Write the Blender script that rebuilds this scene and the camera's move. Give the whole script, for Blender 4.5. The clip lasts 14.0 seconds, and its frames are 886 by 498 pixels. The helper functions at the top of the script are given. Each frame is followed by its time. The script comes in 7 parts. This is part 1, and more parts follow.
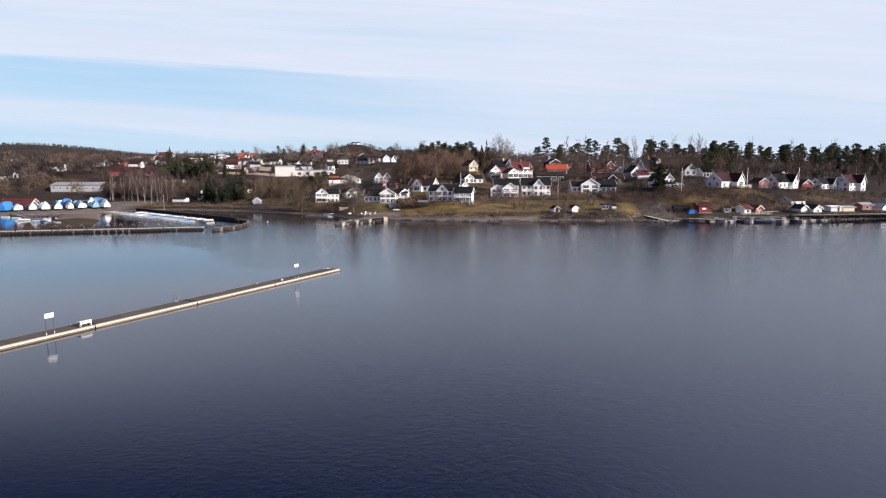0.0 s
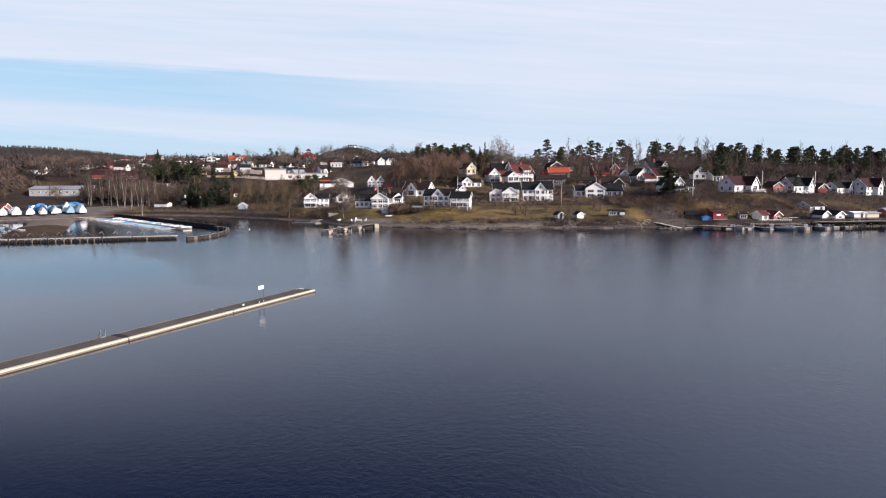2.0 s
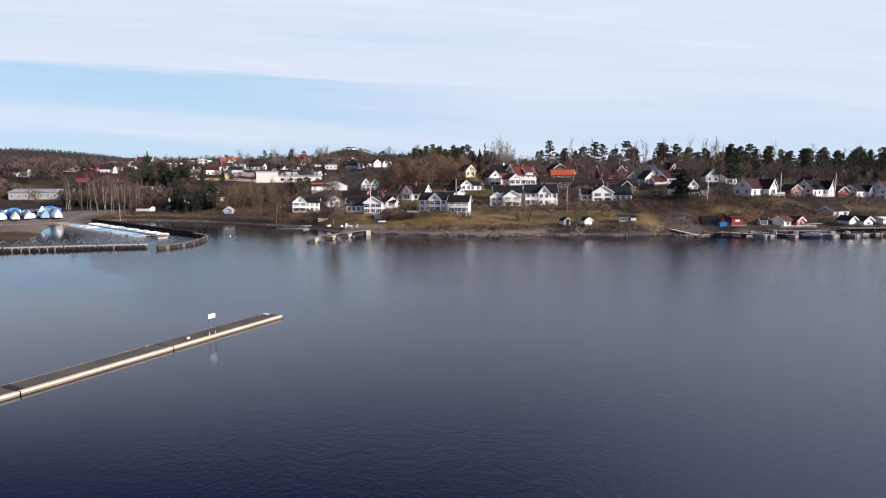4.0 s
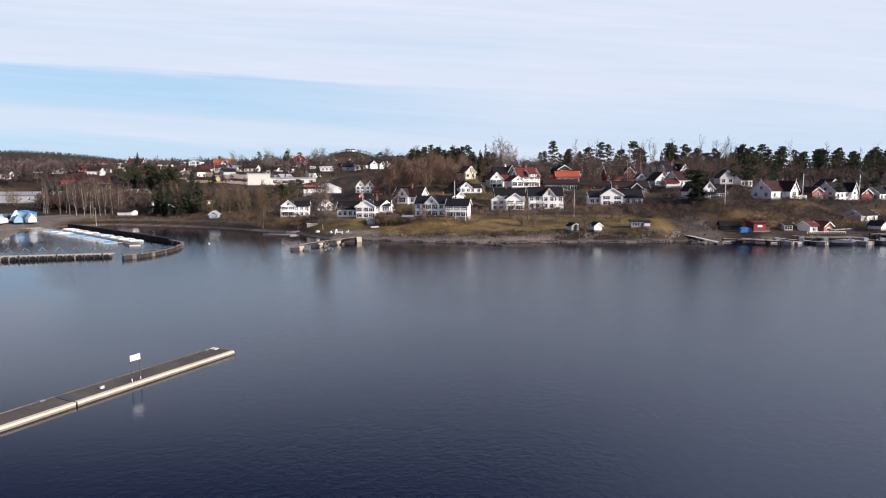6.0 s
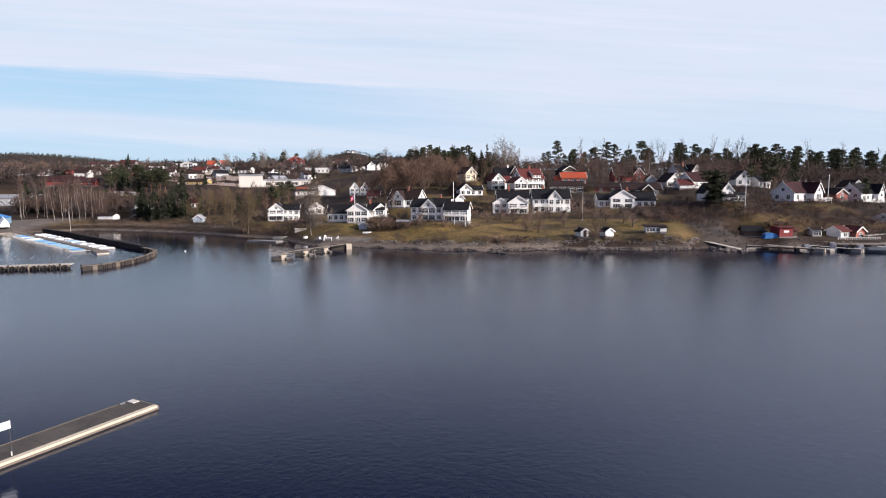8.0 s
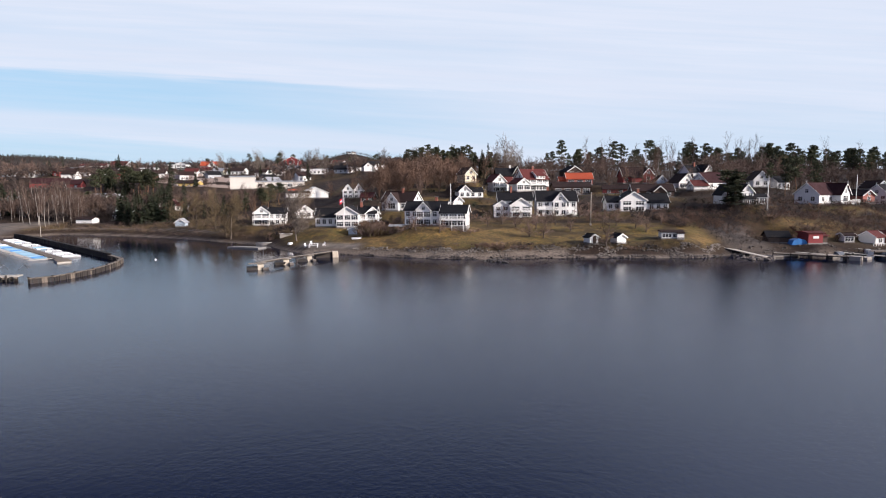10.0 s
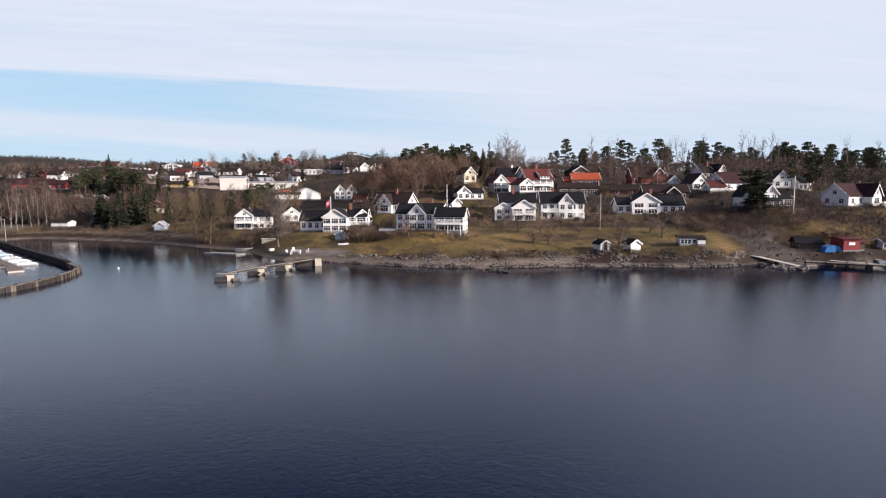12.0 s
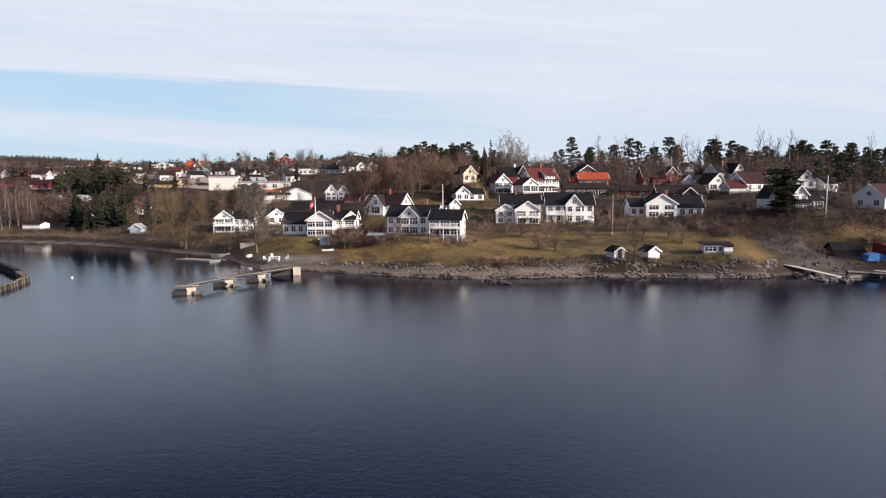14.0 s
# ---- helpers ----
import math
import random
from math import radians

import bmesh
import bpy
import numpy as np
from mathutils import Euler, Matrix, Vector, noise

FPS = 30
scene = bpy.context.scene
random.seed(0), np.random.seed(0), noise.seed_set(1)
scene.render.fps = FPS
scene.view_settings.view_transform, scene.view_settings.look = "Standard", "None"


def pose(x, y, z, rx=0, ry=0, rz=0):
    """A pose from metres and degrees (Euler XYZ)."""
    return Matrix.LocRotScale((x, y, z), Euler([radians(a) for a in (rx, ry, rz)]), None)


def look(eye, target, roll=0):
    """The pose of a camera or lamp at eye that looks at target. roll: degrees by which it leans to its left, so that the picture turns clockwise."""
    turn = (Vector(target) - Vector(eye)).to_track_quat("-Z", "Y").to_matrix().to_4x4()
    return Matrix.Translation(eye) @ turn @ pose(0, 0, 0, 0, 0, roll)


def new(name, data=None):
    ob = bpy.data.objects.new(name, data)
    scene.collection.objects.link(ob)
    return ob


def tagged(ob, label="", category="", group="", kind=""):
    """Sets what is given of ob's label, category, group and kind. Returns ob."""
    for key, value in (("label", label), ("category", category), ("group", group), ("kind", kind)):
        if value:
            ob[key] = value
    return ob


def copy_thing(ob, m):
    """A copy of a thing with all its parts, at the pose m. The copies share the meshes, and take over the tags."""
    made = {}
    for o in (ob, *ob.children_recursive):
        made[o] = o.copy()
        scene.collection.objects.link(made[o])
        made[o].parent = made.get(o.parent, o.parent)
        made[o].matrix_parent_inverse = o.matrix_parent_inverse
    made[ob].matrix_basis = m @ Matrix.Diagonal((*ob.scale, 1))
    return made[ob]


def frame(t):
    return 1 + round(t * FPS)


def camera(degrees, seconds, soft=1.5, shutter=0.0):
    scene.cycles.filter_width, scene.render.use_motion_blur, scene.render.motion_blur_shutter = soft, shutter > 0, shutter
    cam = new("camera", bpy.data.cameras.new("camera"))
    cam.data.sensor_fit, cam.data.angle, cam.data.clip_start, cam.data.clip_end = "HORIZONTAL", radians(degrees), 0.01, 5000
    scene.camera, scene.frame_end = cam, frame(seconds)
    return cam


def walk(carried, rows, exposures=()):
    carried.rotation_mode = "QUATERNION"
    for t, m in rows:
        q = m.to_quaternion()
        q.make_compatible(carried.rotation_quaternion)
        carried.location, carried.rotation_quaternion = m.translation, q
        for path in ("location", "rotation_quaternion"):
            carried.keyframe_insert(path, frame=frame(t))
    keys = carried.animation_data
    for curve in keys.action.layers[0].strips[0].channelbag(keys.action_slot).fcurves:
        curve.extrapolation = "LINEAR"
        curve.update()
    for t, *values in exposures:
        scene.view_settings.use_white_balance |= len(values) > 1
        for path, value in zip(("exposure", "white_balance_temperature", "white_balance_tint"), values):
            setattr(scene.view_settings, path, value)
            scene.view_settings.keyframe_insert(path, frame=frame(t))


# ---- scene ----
cam = camera(74.0, 14.0, soft=1.1)
PATH = [
    (0, (0.218, 1.657, 17.299), (0.059, 3.634, 17.043), -0.2),
    (3, (-0.352, 24.5, 17.588), (-0.503, 26.48, 17.346), -0.2),
    (7.5, (-0.561, 57.594, 17.629), (-0.719, 59.575, 17.402), -0.3),
    (11, (0.344, 82.278, 17.545), (0.172, 84.259, 17.326), -0.4),
    (14, (1.01, 103.822, 17.23), (0.825, 105.802, 17.015), -0.3),
]
walk(cam, [(t, look(eye, target, roll)) for t, eye, target, roll in PATH], [(0, 0.6, 6150, 14.5), (10.5, 0.6, 6150, 14.5), (14, 0.6, 6420, 14)])

# one sun low over the right-hand shore, thin streaky cloud over a pale blue sky
SUN_DIR = Vector((0.86, -0.33, 0.36)).normalized()
sun_data = bpy.data.lights.new("sun", "SUN")
sun_data.energy, sun_data.angle, sun_data.color = 4.7, radians(0.6), (1.0, 0.87, 0.73)
sun = new("sun", sun_data)
sun.matrix_basis = look((0, 0, 400), Vector((0, 0, 400)) - SUN_DIR)
sun.location = (900, -300, 400)

world = bpy.data.worlds.new("sky")
scene.world = world
world.use_nodes = True


def nodes_of(tree):
    tree.nodes.clear()

    def add(kind):
        return tree.nodes.new(kind)

    def link(a, b):
        tree.links.new(a, b)

    def calc(op, a, b=None, clamp=False):
        n = tree.nodes.new("ShaderNodeMath")
        n.operation, n.use_clamp = op, clamp
        for i, v in enumerate((a, b)):
            if v is None:
                continue
            if isinstance(v, (int, float)):
                n.inputs[i].default_value = v
            else:
                tree.links.new(v, n.inputs[i])
        return n.outputs[0]

    def mix(fac, a, b, blend="MIX"):
        n = tree.nodes.new("ShaderNodeMix")
        n.data_type, n.blend_type = "RGBA", blend
        for i, v in ((0, fac), (6, a), (7, b)):
            if isinstance(v, (int, float)):
                n.inputs[i].default_value = v
            elif isinstance(v, tuple):
                n.inputs[i].default_value = (*v, 1.0)
            else:
                tree.links.new(v, n.inputs[i])
        return n.outputs[2]

    def noise_tex(vector, scale, detail=4.0, rough=0.55, w=0.0):
        n = tree.nodes.new("ShaderNodeTexNoise")
        n.inputs["Scale"].default_value, n.inputs["Detail"].default_value = scale, detail
        n.inputs["Roughness"].default_value = rough
        if vector is not None:
            tree.links.new(vector, n.inputs["Vector"])
        return n.outputs["Fac"]

    def ramp(fac, stops):
        n = tree.nodes.new("ShaderNodeValToRGB")
        while len(n.color_ramp.elements) < len(stops):
            n.color_ramp.elements.new(0.5)
        for el, (pos, col) in zip(n.color_ramp.elements, stops):
            el.position = pos
            el.color = (*col, 1.0) if isinstance(col, tuple) else (col, col, col, 1.0)
        tree.links.new(fac, n.inputs[0])
        return n.outputs[0]

    return add, link, calc, mix, noise_tex, ramp


add, link, calc, mix, noise_tex, ramp = nodes_of(world.node_tree)
coords = add("ShaderNodeTexCoord")
split = add("ShaderNodeSeparateXYZ")
link(coords.outputs["Generated"], split.inputs[0])
sx, sy, sz = split.outputs
sky = add("ShaderNodeTexSky")
sky.sky_type, sky.sun_disc = "NISHITA", False
sky.sun_elevation = math.asin(SUN_DIR.z)
sky.sun_rotation = math.atan2(SUN_DIR.x, SUN_DIR.y)
sky.air_density, sky.dust_density, sky.ozone_density = 1.0, 0.6, 1.5
# flat coordinates of the cloud sheet: bearing and height over the horizon
ahead = calc("MAXIMUM", calc("ABSOLUTE", sy), 0.12)
bearing = calc("DIVIDE", sx, ahead)
height = calc("DIVIDE", sz, ahead)
streak = calc("ADD", height, calc("MULTIPLY", bearing, 0.075))
vec = add("ShaderNodeCombineXYZ")
link(calc("MULTIPLY", bearing, 1.6), vec.inputs[0])
link(calc("MULTIPLY", streak, 22.0), vec.inputs[1])
broad = noise_tex(vec.outputs[0], 1.1, 3.0, 0.5)
vec2 = add("ShaderNodeCombineXYZ")
link(calc("MULTIPLY", bearing, 2.6), vec2.inputs[0])
link(calc("MULTIPLY", streak, 75.0), vec2.inputs[1])
fine = noise_tex(vec2.outputs[0], 1.2, 6.0, 0.62)
wobble = calc("ADD", streak, calc("ADD", calc("MULTIPLY", calc("SUBTRACT", broad, 0.5), 0.045), calc("MULTIPLY", calc("SUBTRACT", fine, 0.5), 0.03)))
# cover of the veil by height: open towards the horizon, closed higher up
cover = ramp(calc("MULTIPLY", calc("ADD", wobble, 0.1), 2.0), [(0.0, 0.25), (0.17, 0.30), (0.25, 0.38), (0.285, 0.82), (0.325, 0.80), (0.36, 0.34), (0.42, 0.20), (0.475, 0.22), (0.505, 0.92), (0.55, 0.97), (0.62, 0.84), (0.74, 0.96)])
closed = ramp(calc("ADD", calc("MULTIPLY", bearing, 0.5), 0.55), [(0.0, 0.0), (0.22, 0.0), (0.58, 1.0)])
low_gap = ramp(calc("MULTIPLY", height, 4.0), [(0.0, 0.55), (0.25, 0.72), (0.6, 1.0)])
fill = calc("MULTIPLY", calc("MULTIPLY", closed, low_gap), 0.92)
cover2 = calc("MAXIMUM", cover, fill)
cover3 = calc("ADD", cover2, calc("MULTIPLY", calc("SUBTRACT", fine, 0.5), 0.5), clamp=True)
veil = mix(calc("MULTIPLY", broad, 1.0, clamp=True), (7.2, 8.0, 9.0), (8.8, 9.2, 9.8))
blue = mix(0.75, sky.outputs[0], (4.7, 7.7, 9.9))
low_sky = mix(cover3, blue, veil)
# behind the eye a thin bright veil; overhead it opens into deeper blue away from the sun
low_sky = mix(ramp(calc("ADD", calc("MULTIPLY", sy, 1.2), 0.5), [(0.1, 1.0), (0.5, 0.0)]), low_sky, mix(0.8, sky.outputs[0], (7.5, 7.9, 10.2)))
out_col = mix(ramp(calc("MULTIPLY", height, 0.5), [(0.18, 0.0), (0.29, 0.80), (0.48, 1.0)]), low_sky, mix(ramp(calc("ADD", calc("MULTIPLY", bearing, 0.5), 0.5), [(0.30, 0.0), (0.53, 0.10), (0.70, 1.0)]), (0.10, 0.36, 1.5), (11.0, 11.6, 13.2)))
ground_dark = ramp(calc("ADD", calc("MULTIPLY", sz, 10.0), 0.5), [(0.35, 0.25), (0.5, 1.0)])
bg = add("ShaderNodeBackground")
bg.inputs["Strength"].default_value = 0.062
link(mix(1.0, out_col, ground_dark, "MULTIPLY"), bg.inputs["Color"])
wout = add("ShaderNodeOutputWorld")
link(bg.outputs[0], wout.inputs[0])

# ---------------------------------------------------------------- materials
def material(name, color, rough=0.6, vary=0.25, grain=3.0, bump=0.2, bump_scale=12.0, metal=0.0, second=None, spec=0.4,
             stretch=(1, 1, 1), per_object=0.0, stripes=None):
    """Base colour with two scales of variation, fine relief, and a small change from thing to thing."""
    m = bpy.data.materials.new(name)
    m.use_nodes = True
    add, link, calc, mix, noise_tex, ramp = nodes_of(m.node_tree)
    out, bsdf = add("ShaderNodeOutputMaterial"), add("ShaderNodeBsdfPrincipled")
    link(bsdf.outputs[0], out.inputs[0])
    tc, mp = add("ShaderNodeTexCoord"), add("ShaderNodeMapping")
    mp.inputs["Scale"].default_value = stretch
    link(tc.outputs["Object"], mp.inputs[0])
    second = second or tuple(c * (1 - vary) for c in color)
    big = noise_tex(mp.outputs[0], grain * 0.13, 3.0)
    small = noise_tex(mp.outputs[0], grain, 5.0, 0.65)
    f = calc("ADD", calc("MULTIPLY", big, 0.6), calc("MULTIPLY", small, 0.4))
    col = mix(ramp(f, [(0.34, 0.0), (0.66, 1.0)]), color, second)
    if per_object:
        info = add("ShaderNodeObjectInfo")
        hsv = add("ShaderNodeHueSaturation")
        link(calc("ADD", calc("MULTIPLY", info.outputs["Random"], per_object), 1.0 - per_object * 0.6), hsv.inputs["Value"])
        link(col, hsv.inputs["Color"])
        col = hsv.outputs[0]
    link(col, bsdf.inputs["Base Color"])
    bsdf.inputs["Roughness"].default_value = rough
    bsdf.inputs["Metallic"].default_value = metal
    bsdf.inputs["Specular IOR Level"].default_value = spec
    relief = noise_tex(mp.outputs[0], bump_scale, 4.0)
    if stripes:
        axis, count, depth = stripes
        wv = add("ShaderNodeTexWave")
        wv.wave_type, wv.bands_direction, wv.wave_profile = "BANDS", axis, "SAW"
        wv.inputs["Scale"].default_value = count
        link(tc.outputs["Object"], wv.inputs["Vector"])
        relief = calc("ADD", calc("MULTIPLY", wv.outputs["Fac"], depth), relief)
    bp = add("ShaderNodeBump")
    bp.inputs["Strength"].default_value, bp.inputs["Distance"].default_value = bump, 0.03
    link(relief, bp.inputs["Height"])
    link(bp.outputs[0], bsdf.inputs["Normal"])
    return m


M = {}
M["white"] = material("white_paint", (0.80, 0.80, 0.78), 0.55, 0.10, 1.2, 0.35, 20, per_object=0.06, stripes=("Z", 1.1, 1.5))
M["cream"] = material("cream_paint", (0.72, 0.64, 0.46), 0.6, 0.12, 1.2, 0.35, 20, stripes=("Z", 1.1, 1.5))
M["yellow"] = material("yellow_paint", (0.66, 0.47, 0.16), 0.6, 0.15, 1.2, 0.3, 20, stripes=("Z", 1.1, 1.5))
M["red"] = material("red_paint", (0.22, 0.035, 0.033), 0.65, 0.25, 1.2, 0.35, 20, per_object=0.1, stripes=("X", 1.1, 1.5))
M["boat_red"] = material("bright_red_paint", (0.25, 0.030, 0.034), 0.6, 0.25, 1.2, 0.35, 20, stripes=("X", 1.1, 1.5))
M["brickred"] = material("brick_red_paint", (0.38, 0.13, 0.10), 0.7, 0.2, 1.5, 0.35, 20, stripes=("X", 1.1, 1.5))
M["brown"] = material("brown_stain", (0.075, 0.045, 0.032), 0.7, 0.3, 1.5, 0.35, 20, stripes=("X", 1.1, 1.5))
M["grey"] = material("grey_paint", (0.38, 0.40, 0.42), 0.65, 0.15, 1.5, 0.3, 20, stripes=("Z", 1.1, 1.5))
M["blue"] = material("blue_grey_paint", (0.42, 0.50, 0.60), 0.6, 0.15, 1.5, 0.3, 20, stripes=("Z", 1.1, 1.5))
M["trim"] = material("white_trim", (0.82, 0.82, 0.80), 0.5, 0.08, 2.0, 0.1, 30)
M["roof_black"] = material("black_roof_tile", (0.017, 0.017, 0.020), 0.85, 0.35, 1.5, 0.7, 14, stripes=("X", 1.6, 2.0), per_object=0.2, spec=0.15)
M["roof_brown"] = material("brown_roof_tile", (0.040, 0.025, 0.023), 0.85, 0.35, 1.5, 0.7, 14, stripes=("X", 1.6, 2.0), per_object=0.2, spec=0.15)
M["roof_maroon"] = material("maroon_roof_tile", (0.043, 0.017, 0.019), 0.8, 0.35, 1.5, 0.5, 14, stripes=("X", 1.6, 2.0), per_object=0.2, spec=0.15)
M["roof_red"] = material("red_roof_tile", (0.115, 0.032, 0.029), 0.7, 0.30, 1.5, 0.7, 14, stripes=("X", 1.6, 2.0), per_object=0.2, spec=0.15)
M["roof_orange"] = material("orange_roof_tile", (0.42, 0.085, 0.04), 0.7, 0.25, 1.5, 0.7, 14, stripes=("X", 1.6, 2.0), per_object=0.1, spec=0.15)
M["roof_grey"] = material("grey_sheet_roof", (0.30, 0.31, 0.33), 0.5, 0.25, 1.0, 0.3, 14, stripes=("X", 0.8, 2.0))
M["roof_white"] = material("pale_sheet_roof", (0.70, 0.70, 0.68), 0.5, 0.12, 1.0, 0.3, 14, stripes=("X", 0.8, 2.0))
M["stone"] = material("foundation_stone", (0.27, 0.26, 0.25), 0.85, 0.4, 2.0, 0.6, 8)
M["glass"] = material("window_glass", (0.018, 0.022, 0.028), 0.06, 0.2, 0.5, 0.02, 2, spec=0.6)
M["brick"] = material("chimney_brick", (0.34, 0.13, 0.09), 0.85, 0.35, 6.0, 0.6, 10, stripes=("Z", 3.0, 1.5))
M["brick_pale"] = material("pale_pink_plaster", (0.55, 0.45, 0.40), 0.85, 0.25, 0.6, 0.4, 8)
M["concrete"] = material("weathered_concrete", (0.33, 0.30, 0.27), 0.85, 0.35, 1.5, 0.6, 10)
M["jetty_concrete"] = material("sunlit_rough_concrete", (0.66, 0.59, 0.47), 0.85, 0.4, 1.5, 0.6, 9, second=(0.34, 0.29, 0.23))
M["pale_concrete"] = material("pale_concrete_panel", (0.62, 0.59, 0.54), 0.8, 0.15, 0.6, 0.3, 10)
M["deck"] = material("worn_grey_deck", (0.100, 0.086, 0.074), 0.85, 0.5, 2.4, 0.6, 9, per_object=0.12, second=(0.045, 0.040, 0.036))
# cream timber with the sun's brightness put into its base colour too
M["edge_wood"] = material("pale_edge_timber", (0.60, 0.52, 0.40), 0.7, 0.25, 2.5, 0.4, 14)
M["wood"] = material("weathered_timber", (0.20, 0.165, 0.13), 0.8, 0.4, 3.0, 0.5, 12, per_object=0.4)
M["dark_wood"] = material("tarred_timber", (0.040, 0.033, 0.029), 0.8, 0.4, 3.0, 0.5, 12, per_object=0.5)
M["pale_wood"] = material("sun_bleached_timber", (0.44, 0.40, 0.35), 0.8, 0.3, 3.0, 0.4, 12)
M["steel"] = material("galvanised_steel", (0.42, 0.44, 0.46), 0.4, 0.2, 4.0, 0.1, 20, metal=0.8)
M["dark_steel"] = material("dark_painted_steel", (0.05, 0.055, 0.06), 0.5, 0.2, 4.0, 0.1, 20)
M["sign"] = material("white_sign_face", (0.86, 0.86, 0.86), 0.4, 0.05, 2.0, 0.02, 20)
M["rubber"] = material("black_rubber", (0.018, 0.018, 0.018), 0.85, 0.4, 4.0, 0.3, 10)
M["bluetarp"] = material("blue_tarpaulin", (0.04, 0.20, 0.52), 0.5, 0.25, 1.5, 0.5, 3)
M["palebluetarp"] = material("pale_blue_cover", (0.22, 0.36, 0.47), 0.55, 0.25, 1.5, 0.5, 3, per_object=0.4)
M["whitetarp"] = material("white_tarpaulin", (0.72, 0.74, 0.76), 0.55, 0.15, 1.0, 0.5, 3, per_object=0.15)
# near-black: the breakwater long arm's shade and reflection are put into the timber colour
M["tar"] = material("black_tarred_timber", (0.016, 0.013, 0.012), 0.85, 0.4, 3.0, 0.5, 12, per_object=0.3)
M["darktarp"] = material("dark_cover", (0.06, 0.07, 0.09), 0.6, 0.25, 1.0, 0.4, 3)
M["hull"] = material("white_gelcoat", (0.40, 0.41, 0.43), 0.3, 0.1, 1.0, 0.05, 6)
M["flagred"] = material("red_cloth", (0.55, 0.03, 0.05), 0.8, 0.15, 2.0, 0.2, 8)
M["flagblue"] = material("blue_cloth", (0.02, 0.04, 0.22), 0.8, 0.15, 2.0, 0.2, 8)
M["rock"] = material("shore_rock", (0.225, 0.195, 0.172), 0.85, 0.6, 0.5, 0.8, 6, second=(0.038, 0.032, 0.028))
M["wet_rock"] = material("wet_shore_rock", (0.050, 0.042, 0.036), 0.5, 0.6, 1.2, 0.8, 6, second=(0.018, 0.015, 0.013))
# trees
M["pine_bark"] = material("pine_bark", (0.19, 0.105, 0.065), 0.9, 0.45, 3.0, 0.6, 8)
M["bark"] = material("grey_brown_bark", (0.105, 0.082, 0.066), 0.9, 0.4, 3.0, 0.6, 8, per_object=0.3)
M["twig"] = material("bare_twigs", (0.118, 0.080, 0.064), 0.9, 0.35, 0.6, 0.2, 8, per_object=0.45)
M["twig_red"] = material("reddish_twigs", (0.150, 0.092, 0.064), 0.9, 0.35, 0.6, 0.2, 8, per_object=0.45)
M["twig_yellow"] = material("ochre_twigs", (0.135, 0.098, 0.052), 0.9, 0.35, 0.6, 0.2, 8, per_object=0.35)
M["twig_bush"] = material("shrub_twigs", (0.190, 0.130, 0.102), 0.9, 0.35, 0.6, 0.2, 8, per_object=0.3)
M["twig_pale"] = material("pale_sunlit_twigs", (0.185, 0.150, 0.122), 0.9, 0.35, 0.6, 0.2, 8, per_object=0.3)
M["twig_dark"] = material("dark_twigs", (0.054, 0.042, 0.039), 0.9, 0.4, 0.6, 0.2, 8)
M["birch_bark"] = material("birch_bark", (0.34, 0.315, 0.285), 0.8, 0.45, 3.0, 0.4, 8)
M["needles"] = material("pine_needles", (0.082, 0.092, 0.052), 0.75, 0.5, 0.8, 0.3, 6, per_object=0.45, spec=0.2)
# greyer than near spruces: distance haze is put into the base colour
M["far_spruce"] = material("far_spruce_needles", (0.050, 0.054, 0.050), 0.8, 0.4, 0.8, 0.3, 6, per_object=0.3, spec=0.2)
M["spruce"] = material("spruce_needles", (0.042, 0.052, 0.030), 0.75, 0.5, 0.8, 0.3, 6, per_object=0.4, spec=0.2)
M["scrub"] = material("dry_scrub", (0.070, 0.048, 0.036), 0.95, 0.45, 0.8, 0.3, 6, per_object=0.4)


